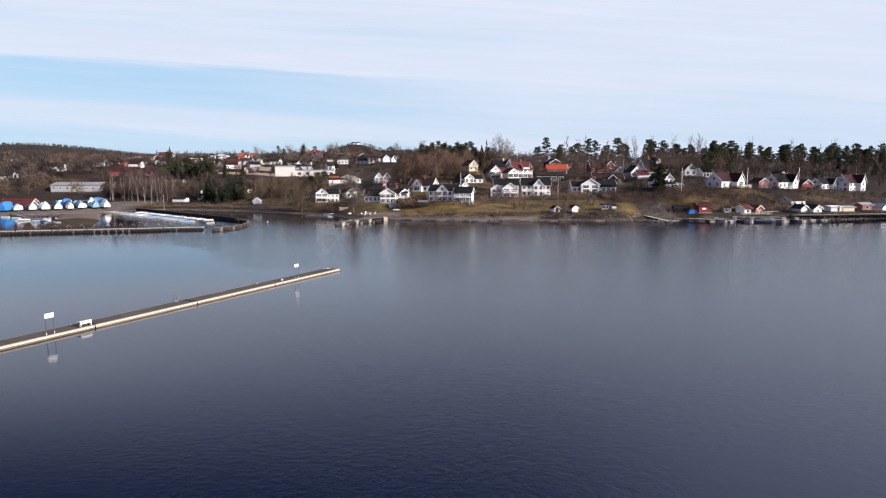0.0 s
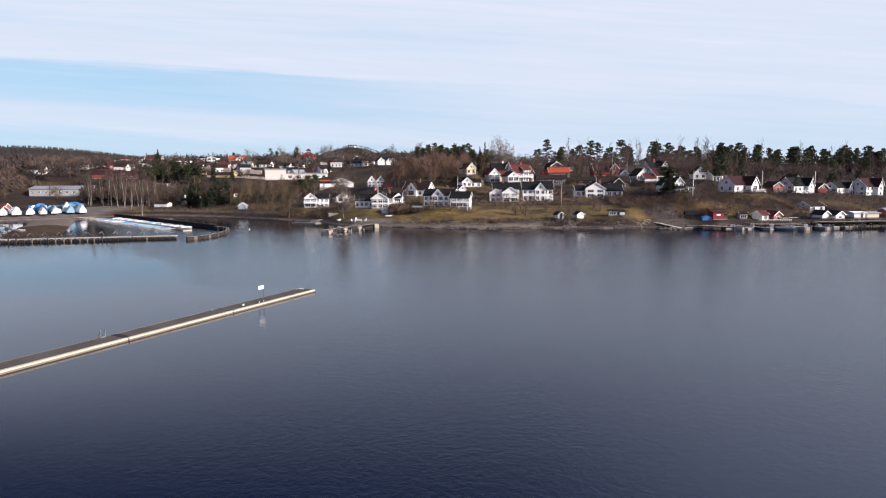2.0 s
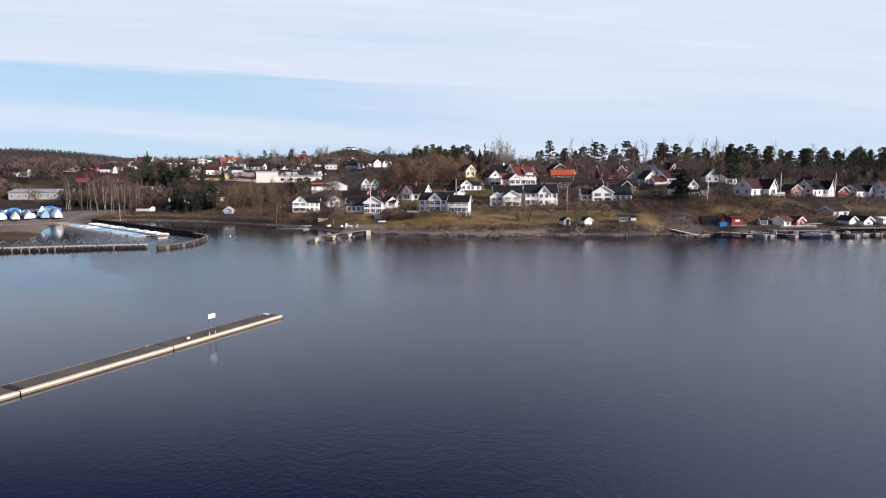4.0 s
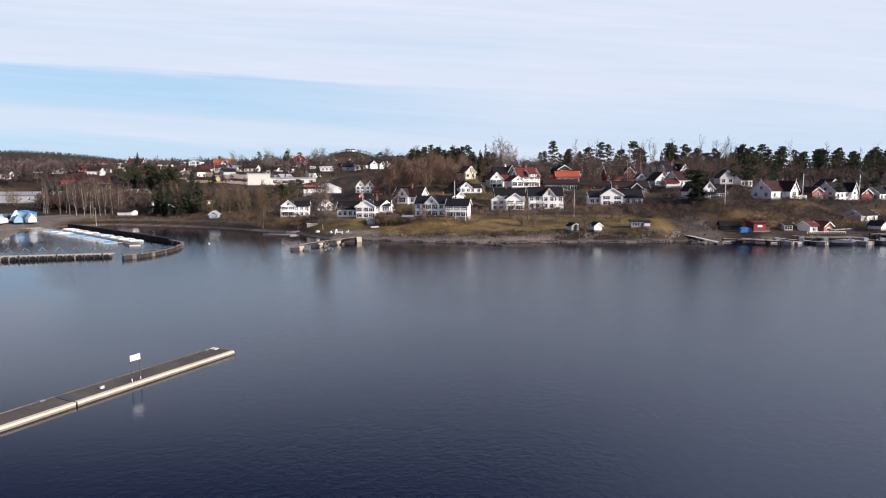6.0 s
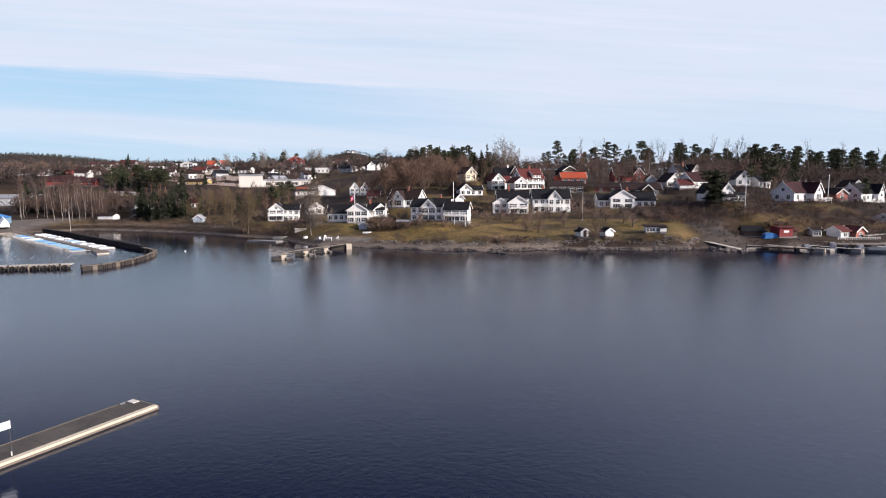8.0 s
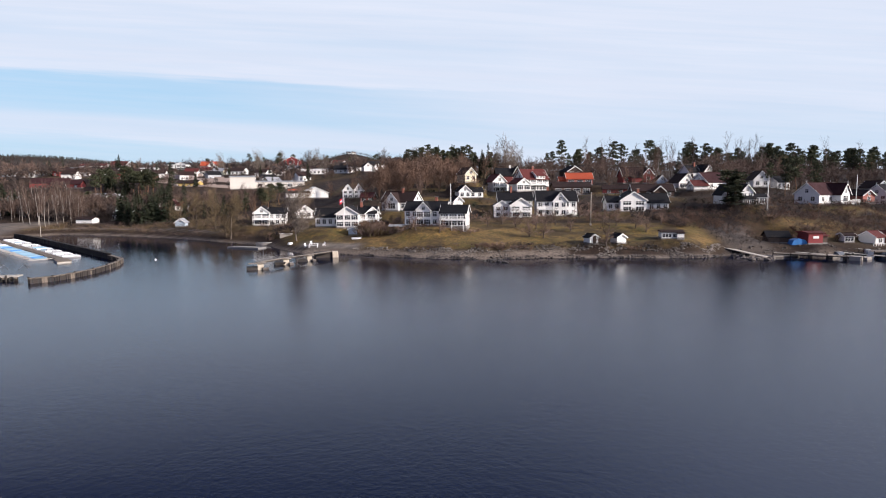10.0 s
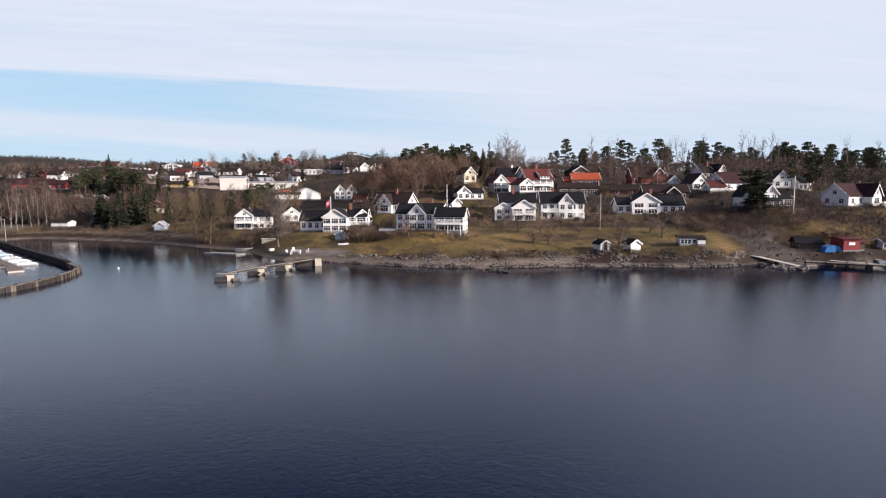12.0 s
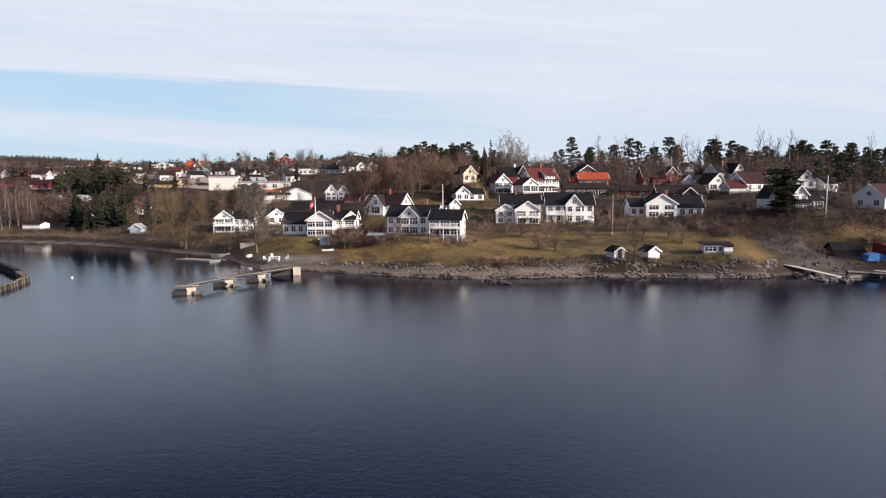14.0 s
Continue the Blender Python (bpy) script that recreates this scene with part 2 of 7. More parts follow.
def water_material():
    m = bpy.data.materials.new("fjord_water")
    m.use_nodes = True
    add, link, calc, mix, noise_tex, ramp = nodes_of(m.node_tree)
    out, bsdf = add("ShaderNodeOutputMaterial"), add("ShaderNodeBsdfPrincipled")
    link(bsdf.outputs[0], out.inputs[0])
    geo = add("ShaderNodeNewGeometry")
    pos = geo.outputs["Position"]
    mp = add("ShaderNodeMapping")
    mp.inputs["Scale"].default_value = (0.75, 0.62, 1.0)
    mp.inputs["Rotation"].default_value = (0, 0, radians(25))
    link(pos, mp.inputs[0])
    ripples = noise_tex(mp.outputs[0], 4.2, 4.0, 0.7)
    wavelets = noise_tex(mp.outputs[0], 2.0, 2.0, 0.6)
    swell = noise_tex(mp.outputs[0], 0.22, 3.0, 0.5)
    # wind lanes and calm patches, tens of metres long
    mp2 = add("ShaderNodeMapping")
    mp2.inputs["Scale"].default_value = (0.010, 0.035, 1.0)
    link(pos, mp2.inputs[0])
    lanes = noise_tex(mp2.outputs[0], 1.0, 4.0, 0.55)
    sep = add("ShaderNodeSeparateXYZ")
    link(pos, sep.inputs[0])
    wx, wy = sep.outputs[0], sep.outputs[1]
    stray = calc("MULTIPLY", calc("SUBTRACT", lanes, 0.5), 26.0)
    # the breeze ruffles the open fjord and a tongue that bends in behind the pier's outer end
    tongue = calc("ADD", calc("ADD", wx, 44.0), calc("MULTIPLY", calc("SUBTRACT", wy, 103.0), 0.85))
    tongue = calc("MULTIPLY", ramp(calc("ADD", calc("MULTIPLY", calc("ADD", tongue, stray), 0.08), 0.4), [(0.2, 0.0), (0.75, 1.0)]), ramp(calc("ADD", calc("MULTIPLY", calc("SUBTRACT", wy, 103.0), 0.12), 0.4), [(0.0, 0.0), (1.0, 1.0)]))
    fjord = ramp(calc("ADD", calc("MULTIPLY", calc("ADD", wx, stray), 0.012), 0.5), [(0.05, 0.0), (0.5, 1.0)])
    wind = calc("MAXIMUM", calc("MULTIPLY", tongue, 0.6), fjord)
    # sheltered close to the shore
    off = calc("SUBTRACT", calc("ADD", calc("MULTIPLY", calc("MAXIMUM", calc("MULTIPLY", calc("ADD", wx, 48.0), -1.0), 0.0), 0.55), 215.0), wy)
    lee = ramp(calc("MULTIPLY", calc("ADD", off, calc("MULTIPLY", stray, 0.9)), 0.02), [(0.06, 0.0), (0.25, 0.35), (0.75, 1.0)])
    wind = calc("MULTIPLY", wind, calc("ADD", calc("MULTIPLY", lee, 0.85), 0.15))
    h = calc("ADD", calc("ADD", calc("MULTIPLY", ripples, 0.7), calc("MULTIPLY", wavelets, 0.5)), calc("MULTIPLY", swell, 0.35))
    bp = add("ShaderNodeBump")
    bp.inputs["Distance"].default_value = 0.10
    link(calc("ADD", calc("MULTIPLY", wind, 0.32), 0.07), bp.inputs["Strength"])
    link(h, bp.inputs["Height"])
    link(bp.outputs[0], bsdf.inputs["Normal"])
    bsdf.inputs["Base Color"].default_value = (0.0005, 0.0028, 0.0150, 1.0)
    bsdf.inputs["Specular Tint"].default_value = (0.22, 0.48, 1.0, 1.0)
    bsdf.inputs["IOR"].default_value = 1.55
    bsdf.inputs["Specular IOR Level"].default_value = 0.27
    link(calc("ADD", calc("MULTIPLY", wind, ramp(calc("MULTIPLY", wy, 0.005), [(0.40, 0.06), (0.62, 0.12)])), 0.055), bsdf.inputs["Roughness"])
    return m


def ground_material():
    """Grass, litter and shingle by what covers each stretch (the cover attribute: red lawn, green shingle, blue road)."""
    m = bpy.data.materials.new("ground_cover")
    m.use_nodes = True
    add, link, calc, mix, noise_tex, ramp = nodes_of(m.node_tree)
    out, bsdf = add("ShaderNodeOutputMaterial"), add("ShaderNodeBsdfPrincipled")
    link(bsdf.outputs[0], out.inputs[0])
    geo = add("ShaderNodeNewGeometry")
    pos = geo.outputs["Position"]
    att = add("ShaderNodeAttribute")
    att.attribute_name = "cover"
    sep = add("ShaderNodeSeparateColor")
    link(att.outputs["Color"], sep.inputs[0])
    n1, n2, n3 = noise_tex(pos, 0.045, 4.0), noise_tex(pos, 0.35, 5.0, 0.65), noise_tex(pos, 2.2, 4.0, 0.65)
    litter = mix(ramp(n2, [(0.35, 0.0), (0.65, 1.0)]), (0.038, 0.024, 0.018), (0.013, 0.009, 0.008))
    litter = mix(ramp(n1, [(0.45, 0.0), (0.65, 0.8)]), litter, (0.050, 0.033, 0.018))
    lawn = mix(ramp(n2, [(0.36, 0.0), (0.64, 1.0)]), (0.240, 0.150, 0.040), (0.080, 0.072, 0.022))
    lawn = mix(ramp(n1, [(0.42, 0.0), (0.62, 1.0)]), lawn, (0.245, 0.150, 0.058))
    lawn = mix(calc("MULTIPLY", ramp(n3, [(0.4, 0.0), (0.66, 1.0)]), 0.75), lawn, (0.050, 0.038, 0.018))
    lawn = mix(calc("MULTIPLY", ramp(noise_tex(pos, 0.75, 4.0, 0.65), [(0.46, 0.0), (0.60, 1.0)]), 0.5), lawn, (0.062, 0.058, 0.020))
    lawn = mix(calc("MULTIPLY", ramp(noise_tex(pos, 0.16, 4.0, 0.65), [(0.46, 0.0), (0.58, 1.0)]), 0.9), lawn, (0.058, 0.040, 0.020))
    shingle = mix(ramp(n3, [(0.38, 0.0), (0.62, 1.0)]), (0.25, 0.21, 0.175), (0.075, 0.060, 0.050))
    shingle = mix(ramp(n1, [(0.4, 0.0), (0.6, 0.6)]), shingle, (0.12, 0.095, 0.077))
    road = mix(ramp(n2, [(0.35, 0.0), (0.65, 1.0)]), (0.20, 0.175, 0.158), (0.105, 0.095, 0.090))
    edge = calc("MULTIPLY", calc("SUBTRACT", n2, 0.5), 0.7)
    col = mix(calc("ADD", sep.outputs[0], calc("MULTIPLY", edge, calc("MULTIPLY", sep.outputs[0], 1.6)), clamp=True), litter, lawn)
    col = mix(sep.outputs[2], col, road)
    col = mix(calc("ADD", sep.outputs[1], calc("MULTIPLY", edge, sep.outputs[1]), clamp=True), col, shingle)
    link(col, bsdf.inputs["Base Color"])
    bsdf.inputs["Roughness"].default_value = 0.92
    bsdf.inputs["Specular IOR Level"].default_value = 0.2
    bp = add("ShaderNodeBump")
    bp.inputs["Strength"].default_value, bp.inputs["Distance"].default_value = 0.8, 0.15
    link(calc("ADD", calc("MULTIPLY", n3, 1.6), n2), bp.inputs["Height"])
    link(bp.outputs[0], bsdf.inputs["Normal"])
    return m


M["water"], M["ground"] = water_material(), ground_material()


# ---------------------------------------------------------------- small builders
def mesh_data(name, verts, faces, mat, smooth=False):
    me = bpy.data.meshes.new(name)
    me.from_pydata([tuple(v) for v in verts], [], faces)
    me.materials.append(mat)
    if smooth:
        me.polygons.foreach_set("use_smooth", [True] * len(me.polygons))
    me.update()
    return me


class Shape:
    """Verts and faces gathered for one mesh."""

    def __init__(self):
        self.v, self.f = [], []

    def add(self, verts, faces):
        n = len(self.v)
        self.v += [tuple(p) for p in verts]
        self.f += [tuple(i + n for i in face) for face in faces]
        return self

    def box(self, x0, y0, z0, x1, y1, z1):
        v = [(x, y, z) for z in (z0, z1) for y in (y0, y1) for x in (x0, x1)]
        return self.add(v, [(0, 2, 3, 1), (4, 5, 7, 6), (0, 1, 5, 4), (2, 6, 7, 3), (0, 4, 6, 2), (1, 3, 7, 5)])

    def prism(self, outline, a, b, axis="y"):
        """An outline in x, z drawn along y from a to b (axis "y"), or in y, z drawn along x (axis "x")."""
        n = len(outline)
        put = (lambda p, s: (p[0], s, p[1])) if axis == "y" else (lambda p, s: (s, p[0], p[1]))
        v = [put(p, a) for p in outline] + [put(p, b) for p in outline]
        f = [tuple(range(n)), tuple(reversed(range(n, 2 * n)))] + [(i, i + n, (i + 1) % n + n, (i + 1) % n) for i in range(n)]
        return self.add(v, f)

    def tube(self, p, q, r0, r1, sides=6, caps=True):
        p, q = Vector(p), Vector(q)
        d = (q - p).normalized()
        u = d.orthogonal().normalized()
        w = d.cross(u)
        ring = [u * math.cos(2 * math.pi * i / sides) + w * math.sin(2 * math.pi * i / sides) for i in range(sides)]
        v = [p + c * r0 for c in ring] + [q + c * r1 for c in ring]
        f = [(i, (i + 1) % sides, (i + 1) % sides + sides, i + sides) for i in range(sides)]
        if caps:
            f += [tuple(reversed(range(sides))), tuple(range(sides, 2 * sides))]
        return self.add(v, f)

    def data(self, name, mat, smooth=False):
        return mesh_data(name, self.v, self.f, mat, smooth)


def thing(name, m, label, category, group="", kind=""):
    ob = new(name)
    ob.empty_display_size = 0.3
    ob.matrix_basis = m
    return tagged(ob, label, category, group, kind)


def part(name, shape, mat, parent, label="", smooth=False, at=None):
    me = shape if isinstance(shape, bpy.types.Mesh) else shape.data(name, M[mat], smooth)
    ob = new(name, me)
    ob.parent = parent
    if at is not None:
        ob.matrix_basis = at
    if label:
        tagged(ob, label)
    return ob

# ---------------------------------------------------------------- the lie of the land
SHORE_X = (-700, -300, -235, -205, -185, -168, -158, -144, -124, -98, -84, -66, -55, -48, -41, -30, -18, -2, 14, 34, 48, 56, 73, 87, 100, 108, 130, 147, 190, 300, 700)
SHORE_Y = (60, 190, 215, 236, 250, 268, 277, 275, 270, 259, 251, 241, 228, 221, 220, 217.5, 213.5, 211, 215, 215, 215.5, 220, 221, 220.5, 219, 223, 226.5, 232, 246, 262, 300)
RISE_D = (0, 2, 4.5, 10, 25, 50, 80, 110, 150, 200, 300, 500)
# heights at those distances from the waterline, stretch of shore by stretch of shore
PROFILES = {}
PROFILES[-260] = (0, 0.6, 1.0, 1.2, 1.4, 2.0, 3, 6, 12, 20, 27, 32)
PROFILES[-150] = (0, 0.5, 1.0, 1.8, 3, 6, 9, 11.5, 16, 22, 31, 34)
PROFILES[-75] = (0, 0.5, 1.1, 2.4, 5, 7.5, 11, 14, 20, 26, 31, 36)
PROFILES[-35] = (0, 0.6, 1.5, 2.8, 4.6, 9, 13, 16, 21, 26, 31, 36)
PROFILES[10] = (0, 0.8, 2.4, 3.1, 4.9, 7.0, 11, 14.5, 19, 22, 26, 32)
PROFILES[50] = (0, 0.8, 2.5, 3.9, 6.2, 9.5, 13.3, 16, 20, 22, 25, 30)
PROFILES[75] = (0, 0.7, 1.8, 2.8, 8, 13, 15, 16.5, 19.5, 21.5, 25, 30)
PROFILES[105] = (0, 0.7, 1.6, 2.2, 5.5, 11.0, 15, 16, 19, 21, 25, 30)
PROFILES[135] = (0, 0.7, 1.5, 2.2, 4.5, 9.3, 11, 14, 18, 21, 25, 30)
PROFILES[190] = (0, 0.7, 1.5, 2.2, 3.5, 6.5, 8.5, 12, 16, 20, 25, 30)
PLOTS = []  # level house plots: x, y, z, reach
HILLS = ((-318, 1400, 55, 110, 120), (-2950, 3500, 170, 1100, 800), (-420, 900, 8, 160, 160))


def shoreline(x):
    return np.interp(x, SHORE_X, SHORE_Y)


def smooth01(t):
    t = np.clip(t, 0, 1)
    return t * t * (3 - 2 * t)


def wavy(x, y, size, seed=0.0):
    a, b = x / size + seed, y / size - seed * 1.7
    return (np.sin(a * 1.3 + np.sin(b * 0.9) * 1.4) + np.sin(b * 1.7 + np.sin(a * 1.1 + 2.0) * 1.3) + np.sin((a + b) * 0.8 + 1.0)) / 3


def ground_z(x, y, plots=True):
    x, y = np.asarray(x, float), np.asarray(y, float)
    d = y - shoreline(x) + wavy(x, y, 4.0, 3.0) * 0.5
    cols = sorted(PROFILES)
    table = np.stack([np.interp(np.maximum(d, 0), RISE_D, PROFILES[c]) for c in cols])
    k = np.clip(np.searchsorted(cols, x) - 1, 0, len(cols) - 2)
    c0, c1 = np.take(cols, k), np.take(cols, k + 1)
    w = smooth01((x - c0) / (c1 - c0))
    low, high = np.take_along_axis(table, k[None], 0)[0], np.take_along_axis(table, (k + 1)[None], 0)[0]
    z = low * (1 - w) + high * w
    z = z + wavy(x, y, 9.0) * 0.25 * smooth01((d - 6) / 20) + wavy(x, y, 45.0, 1.0) * 1.2 * smooth01((d - 110) / 120)
    for hx, hy, h, rx, ry in HILLS:
        z = z + h * np.exp(-((x - hx) / rx) ** 2 - ((y - hy) / ry) ** 2)
    z = np.where(d < 0, np.maximum(d * 0.4, -4.0), z)
    # the spit of spoil inside the harbour
    ax, ay, bx, by = -176.0, 243.0, -140.0, 187.0
    t = np.clip(((x - ax) * (bx - ax) + (y - ay) * (by - ay)) / ((bx - ax) ** 2 + (by - ay) ** 2), 0, 1)
    r = np.hypot(x - ax - t * (bx - ax), y - ay - t * (by - ay)) + wavy(x, y, 3.0) * 0.8
    spit = np.interp(r, (0, 3, 6, 8, 13), (0.6, 0.5, 0.25, 0.0, -4))
    z = np.maximum(z, spit)
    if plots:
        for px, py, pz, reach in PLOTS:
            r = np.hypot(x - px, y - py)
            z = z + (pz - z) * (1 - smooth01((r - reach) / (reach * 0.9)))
    return z


def gz(x, y):
    return float(ground_z(np.array([x]), np.array([y]))[0])

# ---------------------------------------------------------------- houses
WINDOW_CACHE = {}


def window(parent, w, h, at, bars=1):
    """A framed window that faces -y: frame with crossbars, one sheet of glass behind it."""
    key = (round(w, 2), round(h, 2), bars)
    if key not in WINDOW_CACHE:
        b, m = 0.09, 0.035
        xs, zs = [-w / 2 - b, -w / 2], [-h / 2 - b, -h / 2, h * 0.12, h * 0.12 + 0.05, h / 2, h / 2 + b]
        for i in range(bars):
            x = -w / 2 + w * (i + 1) / (bars + 1)
            xs += [x - m, x + m]
        xs += [w / 2, w / 2 + b]
        nx, nz = len(xs), len(zs)
        s = Shape()
        s.v = [(x, y, z) for y in (-0.06, 0.02) for z in zs for x in xs]
        solid = lambda i, k: 0 <= i < nx - 1 and 0 <= k < nz - 1 and (i % 2 == 0 or k % 2 == 0)
        at_ = lambda i, k, d: d * nx * nz + k * nx + i
        for k in range(nz - 1):
            for i in range(nx - 1):
                if not solid(i, k):
                    continue
                s.f.append((at_(i, k, 0), at_(i + 1, k, 0), at_(i + 1, k + 1, 0), at_(i, k + 1, 0)))
                for di, dk, p, q in ((-1, 0, (i, k + 1), (i, k)), (1, 0, (i + 1, k), (i + 1, k + 1)), (0, -1, (i, k), (i + 1, k)), (0, 1, (i + 1, k + 1), (i, k + 1))):
                    if not solid(i + di, k + dk):
                        s.f.append((at_(*p, 0), at_(*p, 1), at_(*q, 1), at_(*q, 0)))
        g = Shape().box(-w / 2, -0.025, -h / 2, w / 2, -0.005, h / 2)
        WINDOW_CACHE[key] = s.data("window", M["trim"]), g.data("pane", M["glass"])
    f, g = WINDOW_CACHE[key]
    win = part("window", f, "trim", parent, at=at)
    part("pane", g, "glass", win)
    return win


def door(parent, at, mat="brown", w=0.95, h=2.05):
    d = part("door", Shape().box(-w / 2, -0.05, 0, w / 2, 0.02, h), mat, parent, at=at)
    s = Shape().box(-w / 2 - 0.1, -0.07, 0, -w / 2, 0.02, h + 0.1).box(w / 2, -0.07, 0, w / 2 + 0.1, 0.02, h + 0.1).box(-w / 2, -0.07, h, w / 2, 0.02, h + 0.1)
    part("door_frame", s, "trim", d)
    part("door_handle", Shape().box(w / 2 - 0.14, -0.1, 1.0, w / 2 - 0.06, -0.05, 1.05), "steel", d)


def block(parent, cx, cy, w, l, h, rise, axis, wall, roof, wins="", lift=0.0, over=0.4, trim="trim", barge=True, base=True, finial=False):
    """One gabled body of a house: cx, cy the middle of its front edge; w wide, l deep, h to the eaves; ridge along x or y."""
    x0, x1, y0, y1 = cx - w / 2, cx + w / 2, cy, cy + l
    s, z0 = Shape(), lift
    mid = (x0 + x1) / 2 if axis == "y" else (y0 + y1) / 2
    lo, hi = (x0, x1) if axis == "y" else (y0, y1)
    a, b = (y0, y1) if axis == "y" else (x0, x1)
    s.prism([(lo, z0), (hi, z0), (hi, h), (mid, h + rise), (lo, h)], a, b, axis)
    part("wall", s, wall, parent)
    if base:
        f = Shape().box(x0 - 0.04, y0 - 0.04, -1.8, x1 + 0.04, y1 + 0.04, z0 + 0.35)
        part("foundation", f, "stone", parent)
    half = (hi - lo) / 2
    slope = rise / half
    th, e = 0.2, over
    ze = h - e * slope
    prof = [(lo - e, ze + 0.03), (mid, h + rise + 0.03), (hi + e, ze + 0.03), (hi + e, ze + 0.03 + th), (mid, h + rise + 0.03 + th * 1.1), (lo - e, ze + 0.03 + th)]
    rf = part("roof", Shape().prism(prof, a - e, b + e, axis), roof, parent)
    if barge:
        pb = [(p[0], p[1] - 0.10 if i < 3 else p[1] + 0.012) for i, p in enumerate(prof)]
        for q0, q1 in ((a - e - 0.06, a - e + 0.004), (b + e - 0.004, b + e + 0.06)):
            part("bargeboard", Shape().prism(pb, q0, q1, axis), trim, rf)
        if finial:
            tip = h + rise + th
            for q in (a - e - 0.03, b + e + 0.03):
                at_tip = (mid, q) if axis == "y" else (q, mid)
                part("finial", Shape().tube((*at_tip, tip - 0.5), (*at_tip, tip + 0.85), 0.10, 0.03, 5), trim, rf)
        ridge = Shape()
        if axis == "y":
            ridge.box(mid - 0.12, a - e, h + rise + th + 0.02, mid + 0.12, b + e, h + rise + th + 0.11)
        else:
            ridge.box(a - e, mid - 0.12, h + rise + th + 0.02, b + e, mid + 0.12, h + rise + th + 0.11)
        part("ridge_cap", ridge, roof, rf)
    # windows: "f:3x2" three across and two storeys on the front, r and l the ends; "fg" one in that gable; "F" wide ones
    for spec in wins.split():
        face, _, grid = spec.partition(":")
        side, wide = face[0].lower(), face[0].isupper()
        span = w if side == "f" else l
        rot = {"f": 0, "r": 90, "l": -90}[side]

        def spot(u, z):
            if side == "f":
                return pose(cx + u, y0 - 0.004, z, 0, 0, 0)
            if side == "r":
                return pose(x1 + 0.004, (y0 + y1) / 2 + u, z, 0, 0, 90)
            return pose(x0 - 0.004, (y0 + y1) / 2 - u, z, 0, 0, -90)
        if face[1:] == "g":
            window(parent, min(1.0, span * 0.18), min(1.0, rise * 0.4), spot(0, h + rise * 0.28))
            continue
        nx, nz = [int(c) for c in grid.split("x")]
        storey = (h - lift - 0.2) / nz
        for k in range(nz):
            for i in range(nx):
                ww = min(2.4 if wide else 1.15, span / nx * (0.84 if wide else 0.55))
                hh = min(1.7 if wide else 1.3, storey * (0.64 if wide else 0.58))
                window(parent, ww, hh, spot(span * ((i + 0.5) / nx - 0.5), lift + storey * (k + 0.58)), 2 if wide else 1)


def chimney(parent, x, y, z0, z1, mat="brick"):
    c = part("chimney", Shape().box(x - 0.35, y - 0.3, z0, x + 0.35, y + 0.3, z1), mat, parent)
    part("chimney_cap", Shape().box(x - 0.43, y - 0.38, z1, x + 0.43, y + 0.38, z1 + 0.12), "stone", c)


def balcony(parent, x0, x1, y0, y1, z, posts=True, rail="trim", z_low=0.0):
    """A deck on posts with a slatted rail on its three open sides."""
    b = part("balcony", Shape().box(x0, y0, z - 0.18, x1, y1, z), rail, parent)
    r = Shape().box(x0, y0, z + 0.9, x1, y0 + 0.08, z + 1.0).box(x0, y0, z + 0.9, x0 + 0.08, y1, z + 1.0).box(x1 - 0.08, y0, z + 0.9, x1, y1, z + 1.0)
    n = max(3, int((x1 - x0) / 0.25))
    for i in range(n + 1):
        x = x0 + 0.04 + (x1 - x0 - 0.08) * i / n
        r.box(x - 0.05, y0 + 0.02, z, x + 0.05, y0 + 0.06, z + 0.9)
    part("balcony_rail", r, rail, b)
    if posts:
        for x in (x0 + 0.1, (x0 + x1) / 2, x1 - 0.1):
            part("post", Shape().box(x - 0.08, y0 + 0.05, z_low - 1.0, x + 0.08, y0 + 0.21, z - 0.18), rail, b)


HOUSE_SPOTS = []


def house(x, y, z, yaw, label, blocks, wall="white", roof="roof_black", name="house", category="house", group="houses on the slope",
          chimneys=(), decks=(), doors=(), reach=None, **more):
    """A house whose front middle stands at x, y on level ground z, turned by yaw; blocks as block() takes them."""
    h = thing(name, pose(x, y, z, 0, 0, yaw), label, category, group)
    for b in blocks:
        opts = dict(b[7]) if len(b) > 7 and isinstance(b[7], dict) else {}
        kw = {k: v for k, v in opts.items() if k not in ("wall", "roof")}
        block(h, *b[:7], opts.get("wall", wall), opts.get("roof", roof), **{**more, **kw})
    for c in chimneys:
        chimney(h, *c)
    for d in decks:
        balcony(h, *d)
    for d in doors:
        door(h, pose(d[0], d[1] - 0.004, d[2] if len(d) > 2 else 0.3))
    return h

